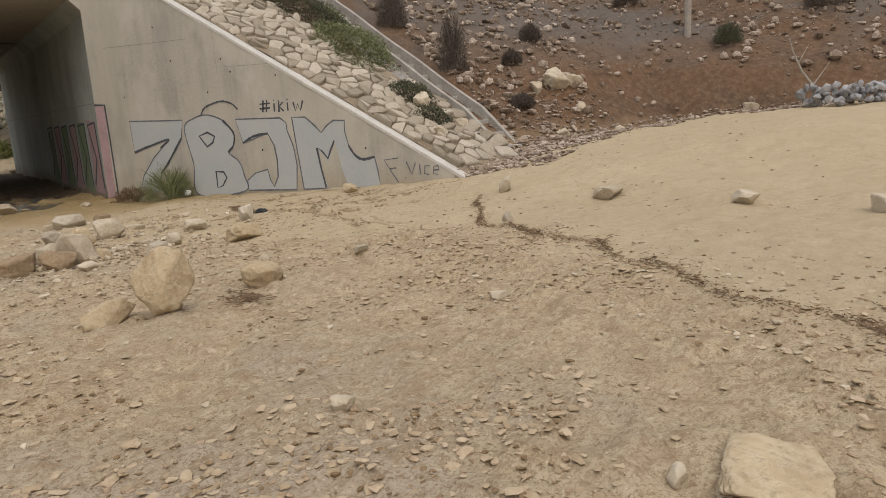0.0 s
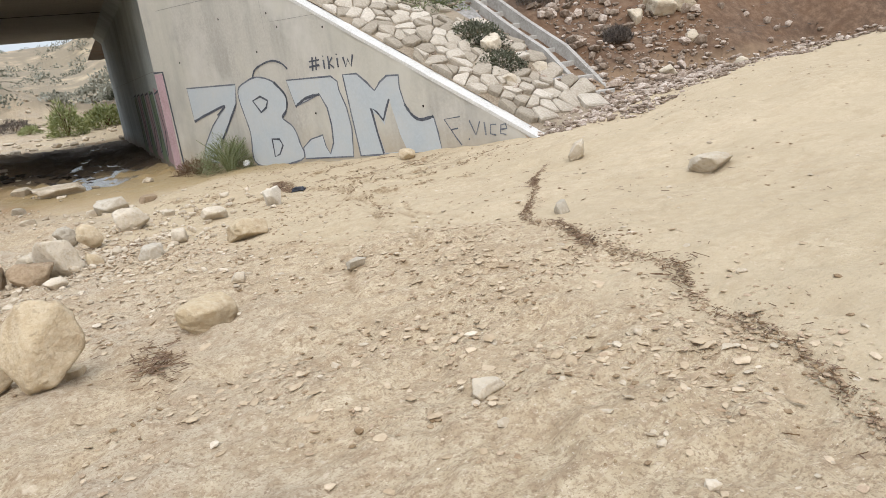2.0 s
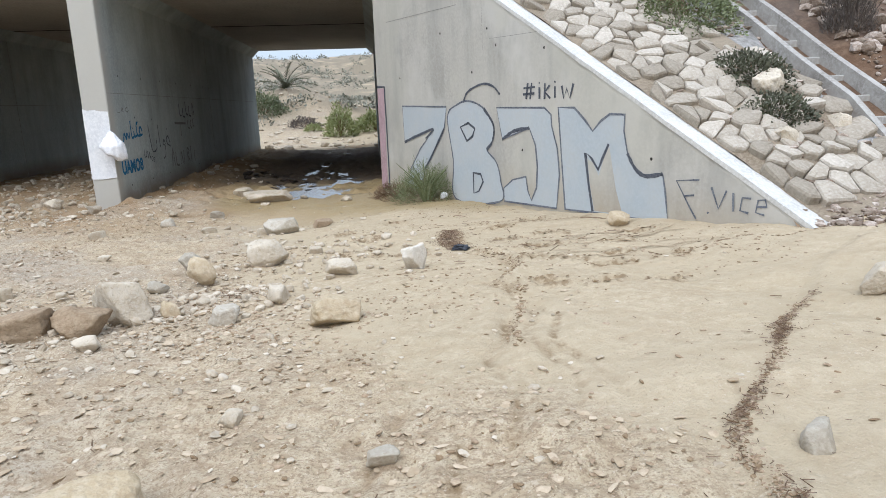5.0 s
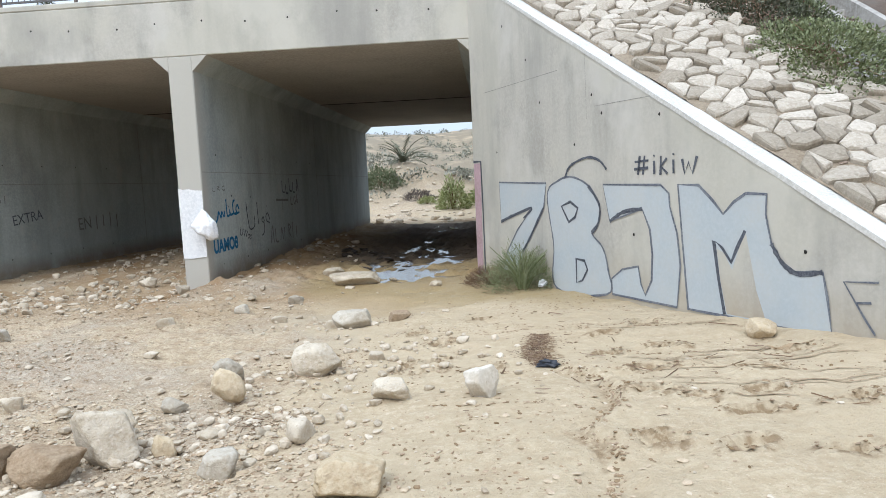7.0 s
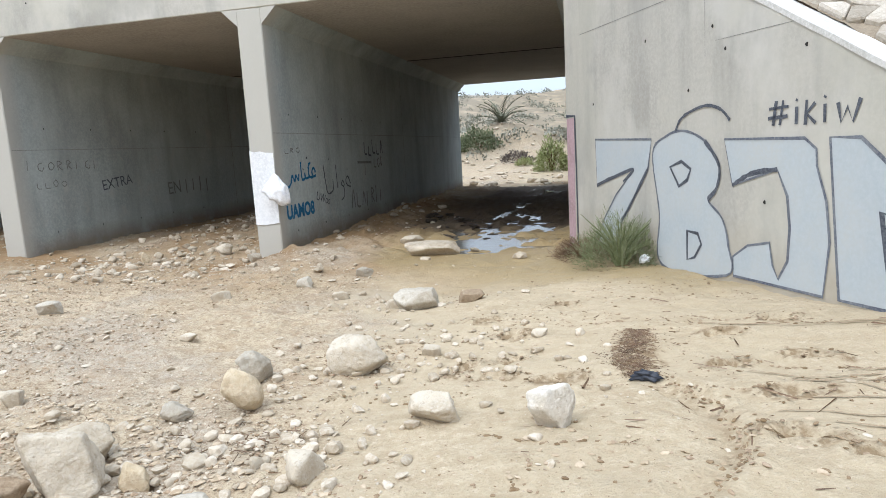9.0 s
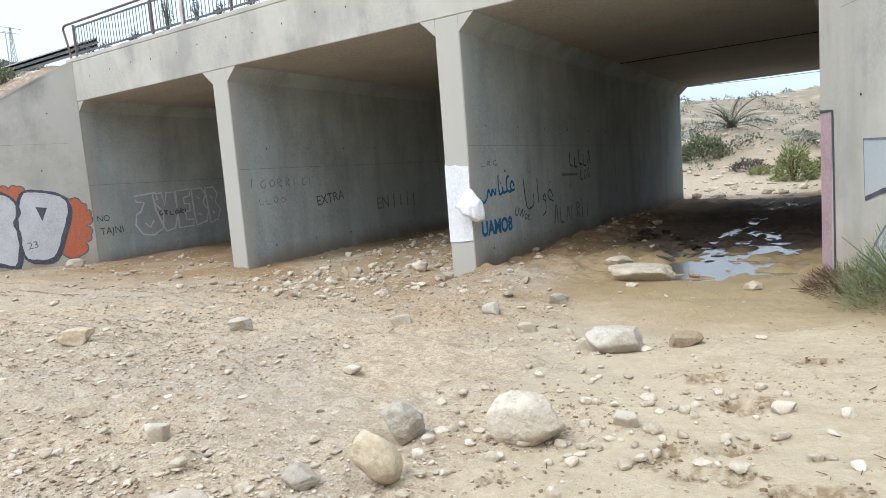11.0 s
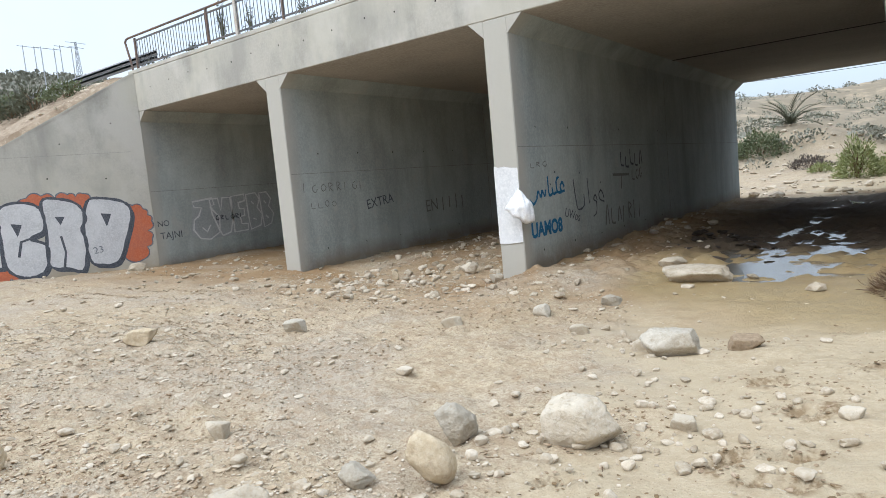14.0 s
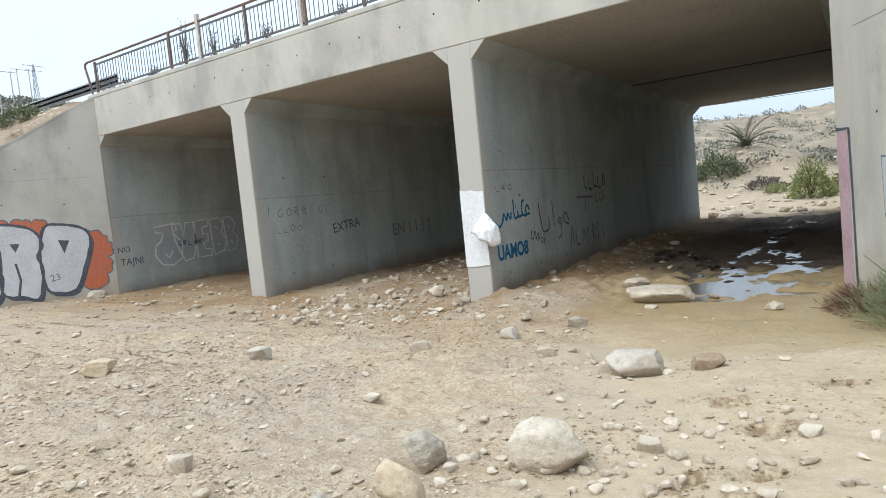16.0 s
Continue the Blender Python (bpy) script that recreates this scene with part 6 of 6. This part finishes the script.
twigs("twig_heap", p, sizes(rs, len(p), 0.02, 0.11, 2), M_TWIG, "small heaps of dark flood-borne twigs", 23, lift=0.018)
ty = rs.uniform(10.2, 11.35, 2600)
p = np.stack([3.97 + 0.05 * np.sin(4 * ty) + rs.normal(0, 0.075, 2600) * (0.7 + 0.5 * np.sin(2.7 * (ty - 10.2))), ty], 1)
twigs("root_mat", p, sizes(rs, len(p), 0.006, 0.040, 2), M_TWIG, "flat mat of fine brown roots on the mud", 26, lift=0.003)
# long washed straws lying along the flow near the wing wall
p = cloud(70, 3.6, 7.2, 8.5, 12.5)
twigs("loose_twigs", p, sizes(rs, len(p), 0.06, 0.32, 2.5), M_TWIG, "long dark straws pressed into mud", 24, lift=0.004)
p = np.stack([rs.uniform(9.7, 30, 2500), rs.uniform(9.5, 24, 2500)], 1)
twigs("dry_grass", p, sizes(rs, len(p), 0.1, 0.5, 2), M_DRY, "dry stalks on the hillside", 25, height=hill_z(p[:, 0], p[:, 1]), lift=0.05)


# ---- shrubs ----
def leaf_cloud(rs_, n, rx, ry, rz, length, width, upright=0.3, shell=0.55):
    d = rs_.normal(size=(n, 3))
    d /= np.linalg.norm(d, axis=1)[:, None]
    d[:, 2] = np.abs(d[:, 2])
    r = rs_.uniform(0, 1, n) ** (1 / 3.0)
    r = r * (1 - shell) + shell * np.sqrt(rs_.uniform(0.3, 1, n))
    lump = 1 + 0.35 * np.array([noise.noise(Vector(q * 2.3)) for q in d])
    c = d * (r * lump)[:, None] * np.array((rx, ry, rz))
    t = d + rs_.normal(0, 0.6, (n, 3)) + np.array((0, 0, upright))
    t /= np.linalg.norm(t, axis=1)[:, None]
    s = np.cross(t, rs_.normal(size=(n, 3)))
    s /= np.linalg.norm(s, axis=1)[:, None] + 1e-9
    L = (length * rs_.uniform(0.5, 1.3, n))[:, None]
    Wd = (width * rs_.uniform(0.6, 1.3, n))[:, None]
    v = np.stack([c, c + t * L * 0.5 + s * Wd, c + t * L, c + t * L * 0.5 - s * Wd], 1).reshape(-1, 3)
    return v, np.arange(4 * n).reshape(-1, 4)


def shrub(name, x, y, z, rx, ry, rz, n, length, width, mat, label, seed, stems=14, stem_mat=None, upright=0.3, shell=0.55, tilt=0.0):
    rs_ = np.random.RandomState(seed)
    ob = thing(name, label, "shrub", (x, y, z))
    ob.rotation_euler = (tilt, 0, 0)
    v, f = leaf_cloud(rs_, n, rx, ry, rz, length, width, upright, shell)
    link("foliage", mesh_np("foliage", v, f, mat, False), ob)
    bm = bmesh.new()
    for k in range(stems):
        a = rs_.uniform(0, 6.283)
        q = Vector((math.cos(a) * rx * rs_.uniform(0.3, 0.9), math.sin(a) * ry * rs_.uniform(0.3, 0.9), rz * rs_.uniform(0.5, 1.05)))
        mid_ = Vector((q.x * 0.35, q.y * 0.35, q.z * 0.55))
        tube(bm, (0, 0, -0.1), mid_, 0.012 * (1 + rz), 0.008 * (1 + rz), 5, False)
        tube(bm, mid_, q, 0.008 * (1 + rz), 0.003, 5, False)
    part("branchwork", bm, stem_mat or M_TWIG, ob)
    return ob


def hz(x, y):
    return float(hill_z(np.array([x]), np.array([y]))[0])


b0 = W0 + WD * 2.25 + WN * 0.34
shrub("green_bush", b0.x, b0.y, gz(b0.x, b0.y), 0.66, 0.46, 0.68, 5200, 0.11, 0.0030, M_BUSHG, "wispy green bush at the foot of the wing wall", 1, 60, M_BUSHG, 0.5, 0.35)
b1 = W0 + WD * 1.25 + WN * 0.42
shrub("dry_bush", b1.x, b1.y, gz(b1.x, b1.y), 0.48, 0.36, 0.28, 1500, 0.13, 0.0045, M_TWIG, "low dry brush tangled beside a green bush", 2, 26)
for k, (x, y, rx, ry, rz, mt, n) in enumerate(((7.85, 13.2, 0.95, 1.25, 0.30, M_BUSHG, 7500), (7.55, 14.9, 0.95, 1.1, 0.24, M_LEAFG, 5200), (8.05, 11.35, 0.55, 0.55, 0.25, M_LEAFG, 2800), (7.98, 10.6, 0.48, 0.42, 0.22, M_LEAFG, 2000), (7.2, 15.8, 0.7, 0.7, 0.2, M_LEAFG, 2400), (8.2, 14.6, 0.4, 0.7, 0.22, M_LEAF, 1600))):
    shrub("low_shrub", x, y, hz(x, y) - 0.02, rx, ry, rz, n, 0.055, 0.015, mt, "low sprawling green shrub matted on the stone slope", 10 + k, 10, tilt=0.56)
for k, (x, y, r, h) in enumerate(((9.92, 12.15, 0.38, 1.30), (9.62, 14.1, 0.42, 0.95), (9.7, 16.0, 0.5, 0.9), (12.9, 12.5, 0.3, 0.4), (12.2, 17.5, 0.5, 0.6), (15, 15.5, 0.6, 0.8), (18.5, 13.5, 0.5, 0.6), (10.6, 10.6, 0.28, 0.25), (17.5, 9.5, 0.4, 0.5), (21, 8.5, 0.6, 0.8), (11.6, 11.9, 0.25, 0.3), (13.6, 17.0, 0.4, 0.5), (23.5, 10, 0.8, 1.0), (19.8, 17, 0.7, 0.9))):
    shrub("grey_shrub", x, y, hz(x, y), r, r * 0.9, h, 5200, 0.10, 0.0045, M_DRY if k % 3 < 2 else M_LEAFG, "leafless grey shrub on the red slope", 30 + k, 60, M_DRY, 2.0, 0.25)
# shrubs on the west embankment and weeds on the deck edge
for k in range(16):
    x = -16.6 - 1.15 * k + 0.4 * math.sin(5 * k)
    y = 16.4 - 0.5 * math.sin(2.3 * k) ** 2
    shrub("embankment_bush", x, y, TOP - 0.63 * (17 - y) - 0.05, 0.8, 0.7, 0.55 + 0.3 * abs(math.sin(1.7 * k)), 1100, 0.12, 0.02, M_LEAFG if k % 3 else M_LEAF, "grey green bush on the embankment edge", 50 + k, 12)
for k, (x, h) in enumerate(((-12.9, 0.35), (-10.3, 1.25), (-9.2, 0.9), (-7.4, 0.5), (-8.4, 0.45), (-13.6, 0.3), (-5.2, 0.4), (-11.6, 0.4))):
    shrub("weed", x, RY + 0.12, TOP, 0.22, 0.12, h, 220, 0.05, 0.012, M_LEAFG, "thin weed growing through the railing", 80 + k, 7, M_LEAFG, 0.6, 0.2)
shrub("fresh_bush", 1.0, 47.0, gz(1.0, 47.0), 1.1, 1.0, 2.0, 3000, 0.26, 0.025, M_LEAFB, "fresh green bush beyond the culvert", 90, 22)
shrub("fresh_bush", 3.4, 49.5, gz(3.4, 49.5), 1.8, 1.4, 1.3, 2200, 0.28, 0.05, M_LEAFB, "fresh green bush beyond the culvert", 91, 20)
shrub("fresh_bush", -1.2, 52.0, gz(-1.2, 52), 0.7, 0.7, 0.5, 700, 0.2, 0.025, M_LEAFB, "low green plant beyond the culvert", 92, 10)
shrub("dark_bush", -5.9, 60.0, gz(-5.9, 60) - 0.2, 2.1, 1.6, 1.9, 3000, 0.25, 0.05, M_LEAF, "dark rounded bush on the sand mound", 93, 12)
for k in range(34):
    x, y = -22 + (k * 7.7) % 44, 52 + (k * 13.1) % 60
    shrub("wash_bush", x, y, gz(x, y) - 0.1, 1.3, 1.2, 0.9, 1100, 0.24, 0.028, M_LEAFG if k % 2 else M_DRY, "grey scrub bush on sandy ground", 100 + k, 6)

# palm without a trunk on the mound
palm = thing("palm", "stemless palm with stiff arching grey green fronds", "palm", (-4.7, 66.0, gz(-4.7, 66.0) - 0.1))
for k in range(22):
    rs_ = random.Random(300 + k)
    a, lean = 6.283 * k / 22 + rs_.uniform(-0.15, 0.15), rs_.uniform(0.1, 1.15)
    L = rs_.uniform(2.6, 3.5)
    bm = bmesh.new()
    spine = []
    for i in range(8):
        t = i / 7
        ang = lean + 0.55 * t
        spine.append(Vector((math.cos(a) * L * t * math.sin(ang), math.sin(a) * L * t * math.sin(ang), L * t * math.cos(ang))))
    side = Vector((-math.sin(a), math.cos(a), 0))
    for i in range(1, 8):
        for s in (-1, 1):
            for j in range(2):
                p0 = spine[i - 1].lerp(spine[i], 0.5 * j)
                d = (spine[i] - spine[i - 1]).normalized()
                tip = p0 + d * 0.40 + side * s * 0.42 * (1 - 0.5 * i / 8) + Vector((0, 0, 0.06))
                bm.faces.new([bm.verts.new(q) for q in (p0, p0 + d * 0.16, tip)])
    for p0, p1 in zip(spine, spine[1:]):
        tube(bm, p0, p1, 0.03, 0.02, 4, False)
    part("frond", bm, M_LEAFG, palm)

# far scrub in one mass
def far_scrub(name, xy, size, label, seed, leaves=44, leaf=0.34):
    rs_ = np.random.RandomState(seed)
    v0, f0 = leaf_cloud(rs_, leaves, 1, 1, 0.8, leaf, leaf * 0.4, 0.3, 0.5)
    n = len(xy)
    a = rs_.uniform(0, 6.283, n)
    ca, sa = np.cos(a)[:, None], np.sin(a)[:, None]
    x = (v0[None, :, 0] * ca - v0[None, :, 1] * sa) * size[:, None] + xy[:, :1]
    y = (v0[None, :, 0] * sa + v0[None, :, 1] * ca) * size[:, None] + xy[:, 1:2]
    z = v0[None, :, 2] * size[:, None] + (ground_z(xy[:, 0], xy[:, 1]) - 0.15 * size)[:, None]
    f = (f0[None] + (np.arange(n) * len(v0))[:, None, None]).reshape(-1, 4)
    ob = link(name, mesh_np(name, np.stack([x, y, z], 2).reshape(-1, 3), f, M_SCRUB, False))
    return tagged(ob, label, "scrub", kind="stuff")


n = 1300
p = np.stack([rs.uniform(-45, 35, n), 56 + 100 * rs.uniform(0, 1, n)], 1)
far_scrub("far_scrub", p, sizes(rs, len(p), 0.3, 1.7, 2), "low grey scrub on the slope past the mound", 7, 90, 0.21)
n = 1300
p = np.stack([rs.uniform(-140, 60, n), 75 + 380 * rs.uniform(0, 1, n) ** 1.3], 1)
p = p[np.abs(p[:, 0] + 10) < 20 + 0.35 * p[:, 1]]
far_scrub("far_scrub", p, sizes(rs, len(p), 0.8, 3.4, 2), "grey green scrub dotting the far slopes", 5, 60, 0.26)
n = 6500
p = np.stack([rs.uniform(-300, -95, n), rs.uniform(15, 175, n)], 1)
p = p[rs.uniform(0, 1, n) < np.clip(0.6 + 1.6 * fbm(p[:, 0], p[:, 1], 26, 47), 0.10, 1)]
far_scrub("far_scrub", p, sizes(rs, len(p), 0.9, 3.2, 1.6), "dark scrub covering the ridge", 6, 32, 0.38)

# ---- stone pitching on the slope beside the wing wall ----
pitching = thing("stone_pitching", "slope paved with rough pale stones set in mortar", "stone paving")
bm = bmesh.new()
rows = []
for s in np.linspace(-0.2, 8.9, 80):
    c = W0 + WD * s
    rows.append([bm.verts.new((c.x + 0.30 + u, c.y, hz(c.x + 0.30 + u, c.y) + (0.03 if u < 2.2 else -0.03))) for u in np.linspace(0, 2.35, 14)])
for a, b in zip(rows, rows[1:]):
    for q in range(13):
        bm.faces.new((a[q], b[q], b[q + 1], a[q + 1]))
part("mortar_bed", bm, M_MORTAR, pitching, "brown mortar between stones", True)


def clip_cell(poly, mx, my, nx, ny):
    """Keeps the side of a polygon that lies behind the line through m."""
    out = []
    for k in range(len(poly)):
        p, q = poly[k], poly[(k + 1) % len(poly)]
        dp, dq = (p[0] - mx) * nx + (p[1] - my) * ny, (q[0] - mx) * nx + (q[1] - my) * ny
        if dp <= 0:
            out.append(p)
        if dp * dq < 0:
            t = dp / (dp - dq)
            out.append((p[0] + t * (q[0] - p[0]), p[1] + t * (q[1] - p[1])))
    return out


def paving_stone(poly, rs_):
    """A flat-topped rough stone with the outline of its cell."""
    cx, cy = sum(p[0] for p in poly) / len(poly), sum(p[1] for p in poly) / len(poly)
    rim = []
    for k in range(len(poly)):
        p, q = poly[k], poly[(k + 1) % len(poly)]
        if math.hypot(q[0] - p[0], q[1] - p[1]) > 0.03:
            for t in (0.1, 0.9):
                j = rs_.uniform(0.93, 1.0)
                rim.append(((p[0] + t * (q[0] - p[0]) - cx) * j, (p[1] + t * (q[1] - p[1]) - cy) * j))
    high, tx, ty = rs_.uniform(0.025, 0.07), rs_.gauss(0, 0.13), rs_.gauss(0, 0.13)
    bm = bmesh.new()
    rings = []
    for f, z in ((1.0, -0.09), (0.97, high * 0.6), (0.86, high)):
        rings.append([bm.verts.new((f * x, f * y, z + (tx * x + ty * y + rs_.uniform(-0.008, 0.008)) * (z > 0))) for x, y in rim])
    top = bm.verts.new((rs_.uniform(-0.02, 0.02), rs_.uniform(-0.02, 0.02), high + 0.008))
    n = len(rim)
    for lo, hi in zip(rings, rings[1:]):
        for k in range(n):
            bm.faces.new((lo[k], lo[(k + 1) % n], hi[(k + 1) % n], hi[k]))
    for k in range(n):
        bm.faces.new((rings[2][k], rings[2][(k + 1) % n], top))
    return bm, cx, cy


rs_ = random.Random(77)
slope = Euler((math.atan(0.63), 0, 0)).to_matrix().to_4x4()
seeds, yy, row = [], 9.45, 0
while yy < 17.2:
    xw, x = 3.3 + (17.0 - yy) * 0.4934 + 0.42, 0.06 * (row % 2)
    while x < 2.4 - 0.9 * (yy < 10.6):
        seeds.append((xw + x + rs_.uniform(-0.13, 0.13), yy * 1.18 + rs_.uniform(-0.10, 0.10)))
        x += rs_.uniform(0.19, 0.37)
    yy += 0.203
    row += 1
for sx, sy in seeds:
    poly = [(sx - 0.32, sy - 0.24), (sx + 0.32, sy - 0.24), (sx + 0.32, sy + 0.24), (sx - 0.32, sy + 0.24)]
    poly = clip_cell(poly, 3.3 + 17.0 * 0.4934 + 0.315, 0, -1, -0.4181)
    for ox, oy in seeds:
        if (ox, oy) != (sx, sy) and abs(ox - sx) < 0.6 and abs(oy - sy) < 0.6:
            poly = clip_cell(poly, (ox + sx) / 2, (oy + sy) / 2, ox - sx, oy - sy)
    edge = 3.3 + (17.0 - sy / 1.18) * 0.4934
    if len(poly) < 3 or not edge + 0.34 < sx < edge + 2.55 + rs_.uniform(-0.3, 0.1) or sy > 17.05 * 1.18 or rs_.random() < 0.03:
        continue
    bm, cx, cy = paving_stone(poly, rs_)
    o = part("stone", bm, M_STONE, pitching)
    o.matrix_world = Matrix.Translation((cx, cy / 1.18, hz(cx, cy / 1.18) + 0.035)) @ slope

# ---- wet bay: shallow water ----
wx, wy = np.meshgrid(np.linspace(-0.6, 3.25, 40), np.linspace(16.9, 34.6, 90), indexing="ij")
wz = np.full(wx.shape, 0.0) + WATER
water = link("puddle", mesh_np("puddle", np.stack([wx.ravel(), wy.ravel(), wz.ravel()], 1), grid_faces(40, 90), M_WATER))
tagged(water, "shallow muddy water lying in the culvert bay", "water", kind="structure")

# ---- plastic bag on the pier ----
v = rock_verts(501, 7, 0.25, 0.20, 0.40, ICO4, 0.24)
v[:, :2] *= (1 - 0.9 * np.clip((v[:, 2] + 0.10) / 0.48, 0, 1))[:, None]
v[:, 0] -= 0.10 * np.clip(v[:, 2] / 0.38, 0, 1)
fold = np.arctan2(v[:, 1], v[:, 0])
v[:, :2] *= (1 + 0.10 * np.sin(7 * fold + 6 * v[:, 2]) * np.clip(0.5 + v[:, 2] * 2, 0, 1))[:, None]
bag = link("plastic_bag", mesh_np("plastic_bag", v, ICO4[1], M_BAG))
bag.location = (-2.16, 17.08, 1.97)
tagged(bag, "crumpled white plastic bag hanging on the pier corner", "plastic bag")
v = rock_verts(502, 9, 0.09, 0.06, 0.07, ICO4, 0.4)
scrap = link("plastic_scrap", mesh_np("plastic_scrap", v, ICO4[1], M_BAG))
c = W0 + WD * 2.55 + WN * 0.15
scrap.location = (c.x, c.y, gz(c.x, c.y) + 0.10)
tagged(scrap, "crumpled white plastic scrap by the wall", "litter")

v = rock_verts(503, 9, 0.12, 0.08, 0.05, ICO4, 0.5)
scrap = link("plastic_scrap", mesh_np("plastic_scrap", v, ICO4[1], M_NAVY))
scrap.location = (4.0, 10.16, gz(4.0, 10.16) + 0.035)
tagged(scrap, "crumpled dark blue plastic caught in twigs", "litter")

# ---- gabion heap by the hill foot ----
gab = thing("stone_heap", "heap of grey blue stones at the hill foot", "stone heap", (16.4, 6.0, 0))
rs_ = random.Random(9)
pieces = [mesh_np("stone", rock_verts(600 + k, 8, 1, 1, 1, ICO0, 0), ICO0[1], M_GABION, False) for k in range(6)]
base_z = gz(16.4, 6.0) + 0.03
for k in range(150):
    o = link("stone", pieces[k % 6], gab)
    u, v_, h = rs_.uniform(-0.6, 1.6), rs_.uniform(-0.4, 0.4), rs_.uniform(0, 0.42)
    s = rs_.uniform(0.06, 0.13)
    o.matrix_local = Matrix.Translation((u, v_ * (1 - h) - 0.9 * u, base_z + h * (1 - abs(u) * 0.12))) @ Euler((rs_.uniform(0, 6), rs_.uniform(0, 6), rs_.uniform(0, 6))).to_matrix().to_4x4() @ Matrix.Diagonal((s * 1.3, s, s * 0.8, 1))

# ---- poles, pylons, truck in the west ----
pole = thing("utility_pole", "leaning grey utility pole on the embankment", "pole", (-33.0, 14.2, 4.0))
bm = bmesh.new()
tube(bm, (0, 0, -0.6), (-0.5, 0.2, 7.4), 0.16, 0.11, 10)
part("shaft", bm, M_TIMBER, pole)
bm = bmesh.new()
tube(bm, (-0.45, 0.2, 7.2), (30, 14, 16.0), 0.015, n=4)
part("wire", bm, M_DARK, pole)


def pylon(x, y, h, kind, seed):
    ob = thing("power_pylon", "thin steel lattice power pylon on the ridge", "pylon", (x, y, gz(x, y) - 0.3), "pylons on the ridge")
    bm = bmesh.new()
    w = h * 0.055
    if kind == "lattice":
        cs = [(-1, -1), (1, -1), (1, 1), (-1, 1)]
        for a, b in cs:
            tube(bm, (a * w, b * w, 0), (a * w * 0.25, b * w * 0.25, h), 0.10, 0.08, 4)
        for k in range(9):
            z0, z1 = h * k / 9, h * (k + 1) / 9
            f0, f1 = w * (1 - 0.75 * k / 9), w * (1 - 0.75 * (k + 1) / 9)
            for i in range(4):
                a, b = cs[i], cs[(i + 1) % 4]
                tube(bm, (a[0] * f0, a[1] * f0, z0), (b[0] * f1, b[1] * f1, z1), 0.06, n=3)
    else:
        for sx in (-1.6, 1.6):
            tube(bm, (0, sx, 0), (0, sx, h), 0.16, 0.12, 5)
    part("tower", bm, M_GALV, ob)
    bm = bmesh.new()
    tube(bm, (0.6, -3.4, h * 0.96), (-0.6, 3.4, h * 0.98), 0.10, n=4)
    part("cross_arm", bm, M_GALV, ob)
    if kind == "lattice":
        bm = bmesh.new()
        tube(bm, (0.5, -2.6, h * 0.86), (-0.5, 2.6, h * 0.86), 0.09, n=4)
        part("cross_arm", bm, M_GALV, ob)
    return ob


for b, D, h, kind in ((-70.1, 238, 13.5, "lattice"), (-66.8, 238, 10, "double"), (-65.6, 200, 12.5, "double"), (-64.4, 222, 10.5, "double"), (-63.7, 238, 12.5, "lattice"), (-70.5, 182, 11.5, "double")):
    pylon(3.5 + D * math.sin(radians(b)), 6.9 + D * math.cos(radians(b)), h, kind, 1)

truck = thing("truck", "box truck with grey body and white cab on the road", "truck", (-41.0, 19.6, 6.2))
bm = bmesh.new()
box(bm, -6.9, -1.2, -1.2, 1.2, 0.9, 3.65, 0.06)
part("cargo_box", bm, M_TRUCKG, truck, "grey cargo box")
bm = bmesh.new()
box(bm, -1.1, 0.9, -1.1, 1.1, 0.6, 2.9, 0.15)
part("cab", bm, M_TRUCKW, truck, "white cab")
bm = bmesh.new()
box(bm, 0.88, 0.94, -0.95, 0.95, 1.6, 2.5, 0.02)
part("windscreen", bm, M_GLASS, truck)
bm = bmesh.new()
box(bm, -6.9, 0.9, -0.5, 0.5, 0.5, 0.95, 0.02)
part("chassis", bm, M_RUBBER, truck)
for x in (-5.9, -0.1):
    for y in (-1.0, 1.0):
        bm = bmesh.new()
        tube(bm, (x, y - 0.14, 0.48), (x, y + 0.14, 0.48), 0.48, n=18)
        part("wheel", bm, M_RUBBER, truck)

# cable over the far mouth
bm = bmesh.new()
pts = [(-40 + 6 * k, 90, 10.5 + 0.006 * (k - 7) ** 2 * 6) for k in range(16)]
for a, b in zip(pts, pts[1:]):
    tube(bm, a, b, 0.03, n=4)
cable = part("overhead_cable", bm, M_DARK)
tagged(cable, "thin overhead cable crossing beyond the culvert", "cable")

# post and leaning branch at the hillside
post = thing("hillside_post", "pale weathered wooden post standing on the hillside", "post", (17.34, 10.6, hz(17.34, 10.6)))
bm = bmesh.new()
tube(bm, (0, 0, -0.4), (0.02, 0.03, 1.3), 0.10, 0.095, 9)
tube(bm, (0.02, 0.03, 1.3), (0.05, 0.04, 3.4), 0.095, 0.085, 9)
part("shaft", bm, M_TIMBER, post)
branch = thing("leaning_branch", "long bare branch leaning on the cut earth bank", "branch", (15.95, 6.4, max(gz(15.95, 6.4), hz(15.95, 6.4)) - 0.05))
bm = bmesh.new()
knots = [(0, 0, 0), (0.02, 0.12, 0.42), (-0.10, 0.42, 0.85), (-0.2, 0.60, 1.30), (-0.28, 0.68, 1.62)]
for k in range(4):
    tube(bm, knots[k], knots[k + 1], 0.035 - 0.006 * k, 0.029 - 0.006 * k, 6)
part("stem", bm, M_TIMBER, branch)
for p0, p1 in (((-0.02, 0.2, 0.55), (0.25, -0.02, 1.05)), ((-0.15, 0.5, 1.05), (-0.02, 0.35, 1.45)), ((0.01, 0.06, 0.2), (0.1, -0.3, 0.55))):
    bm = bmesh.new()
    tube(bm, p0, p1, 0.017, 0.006, 5)
    part("side_twig", bm, M_TIMBER, branch)
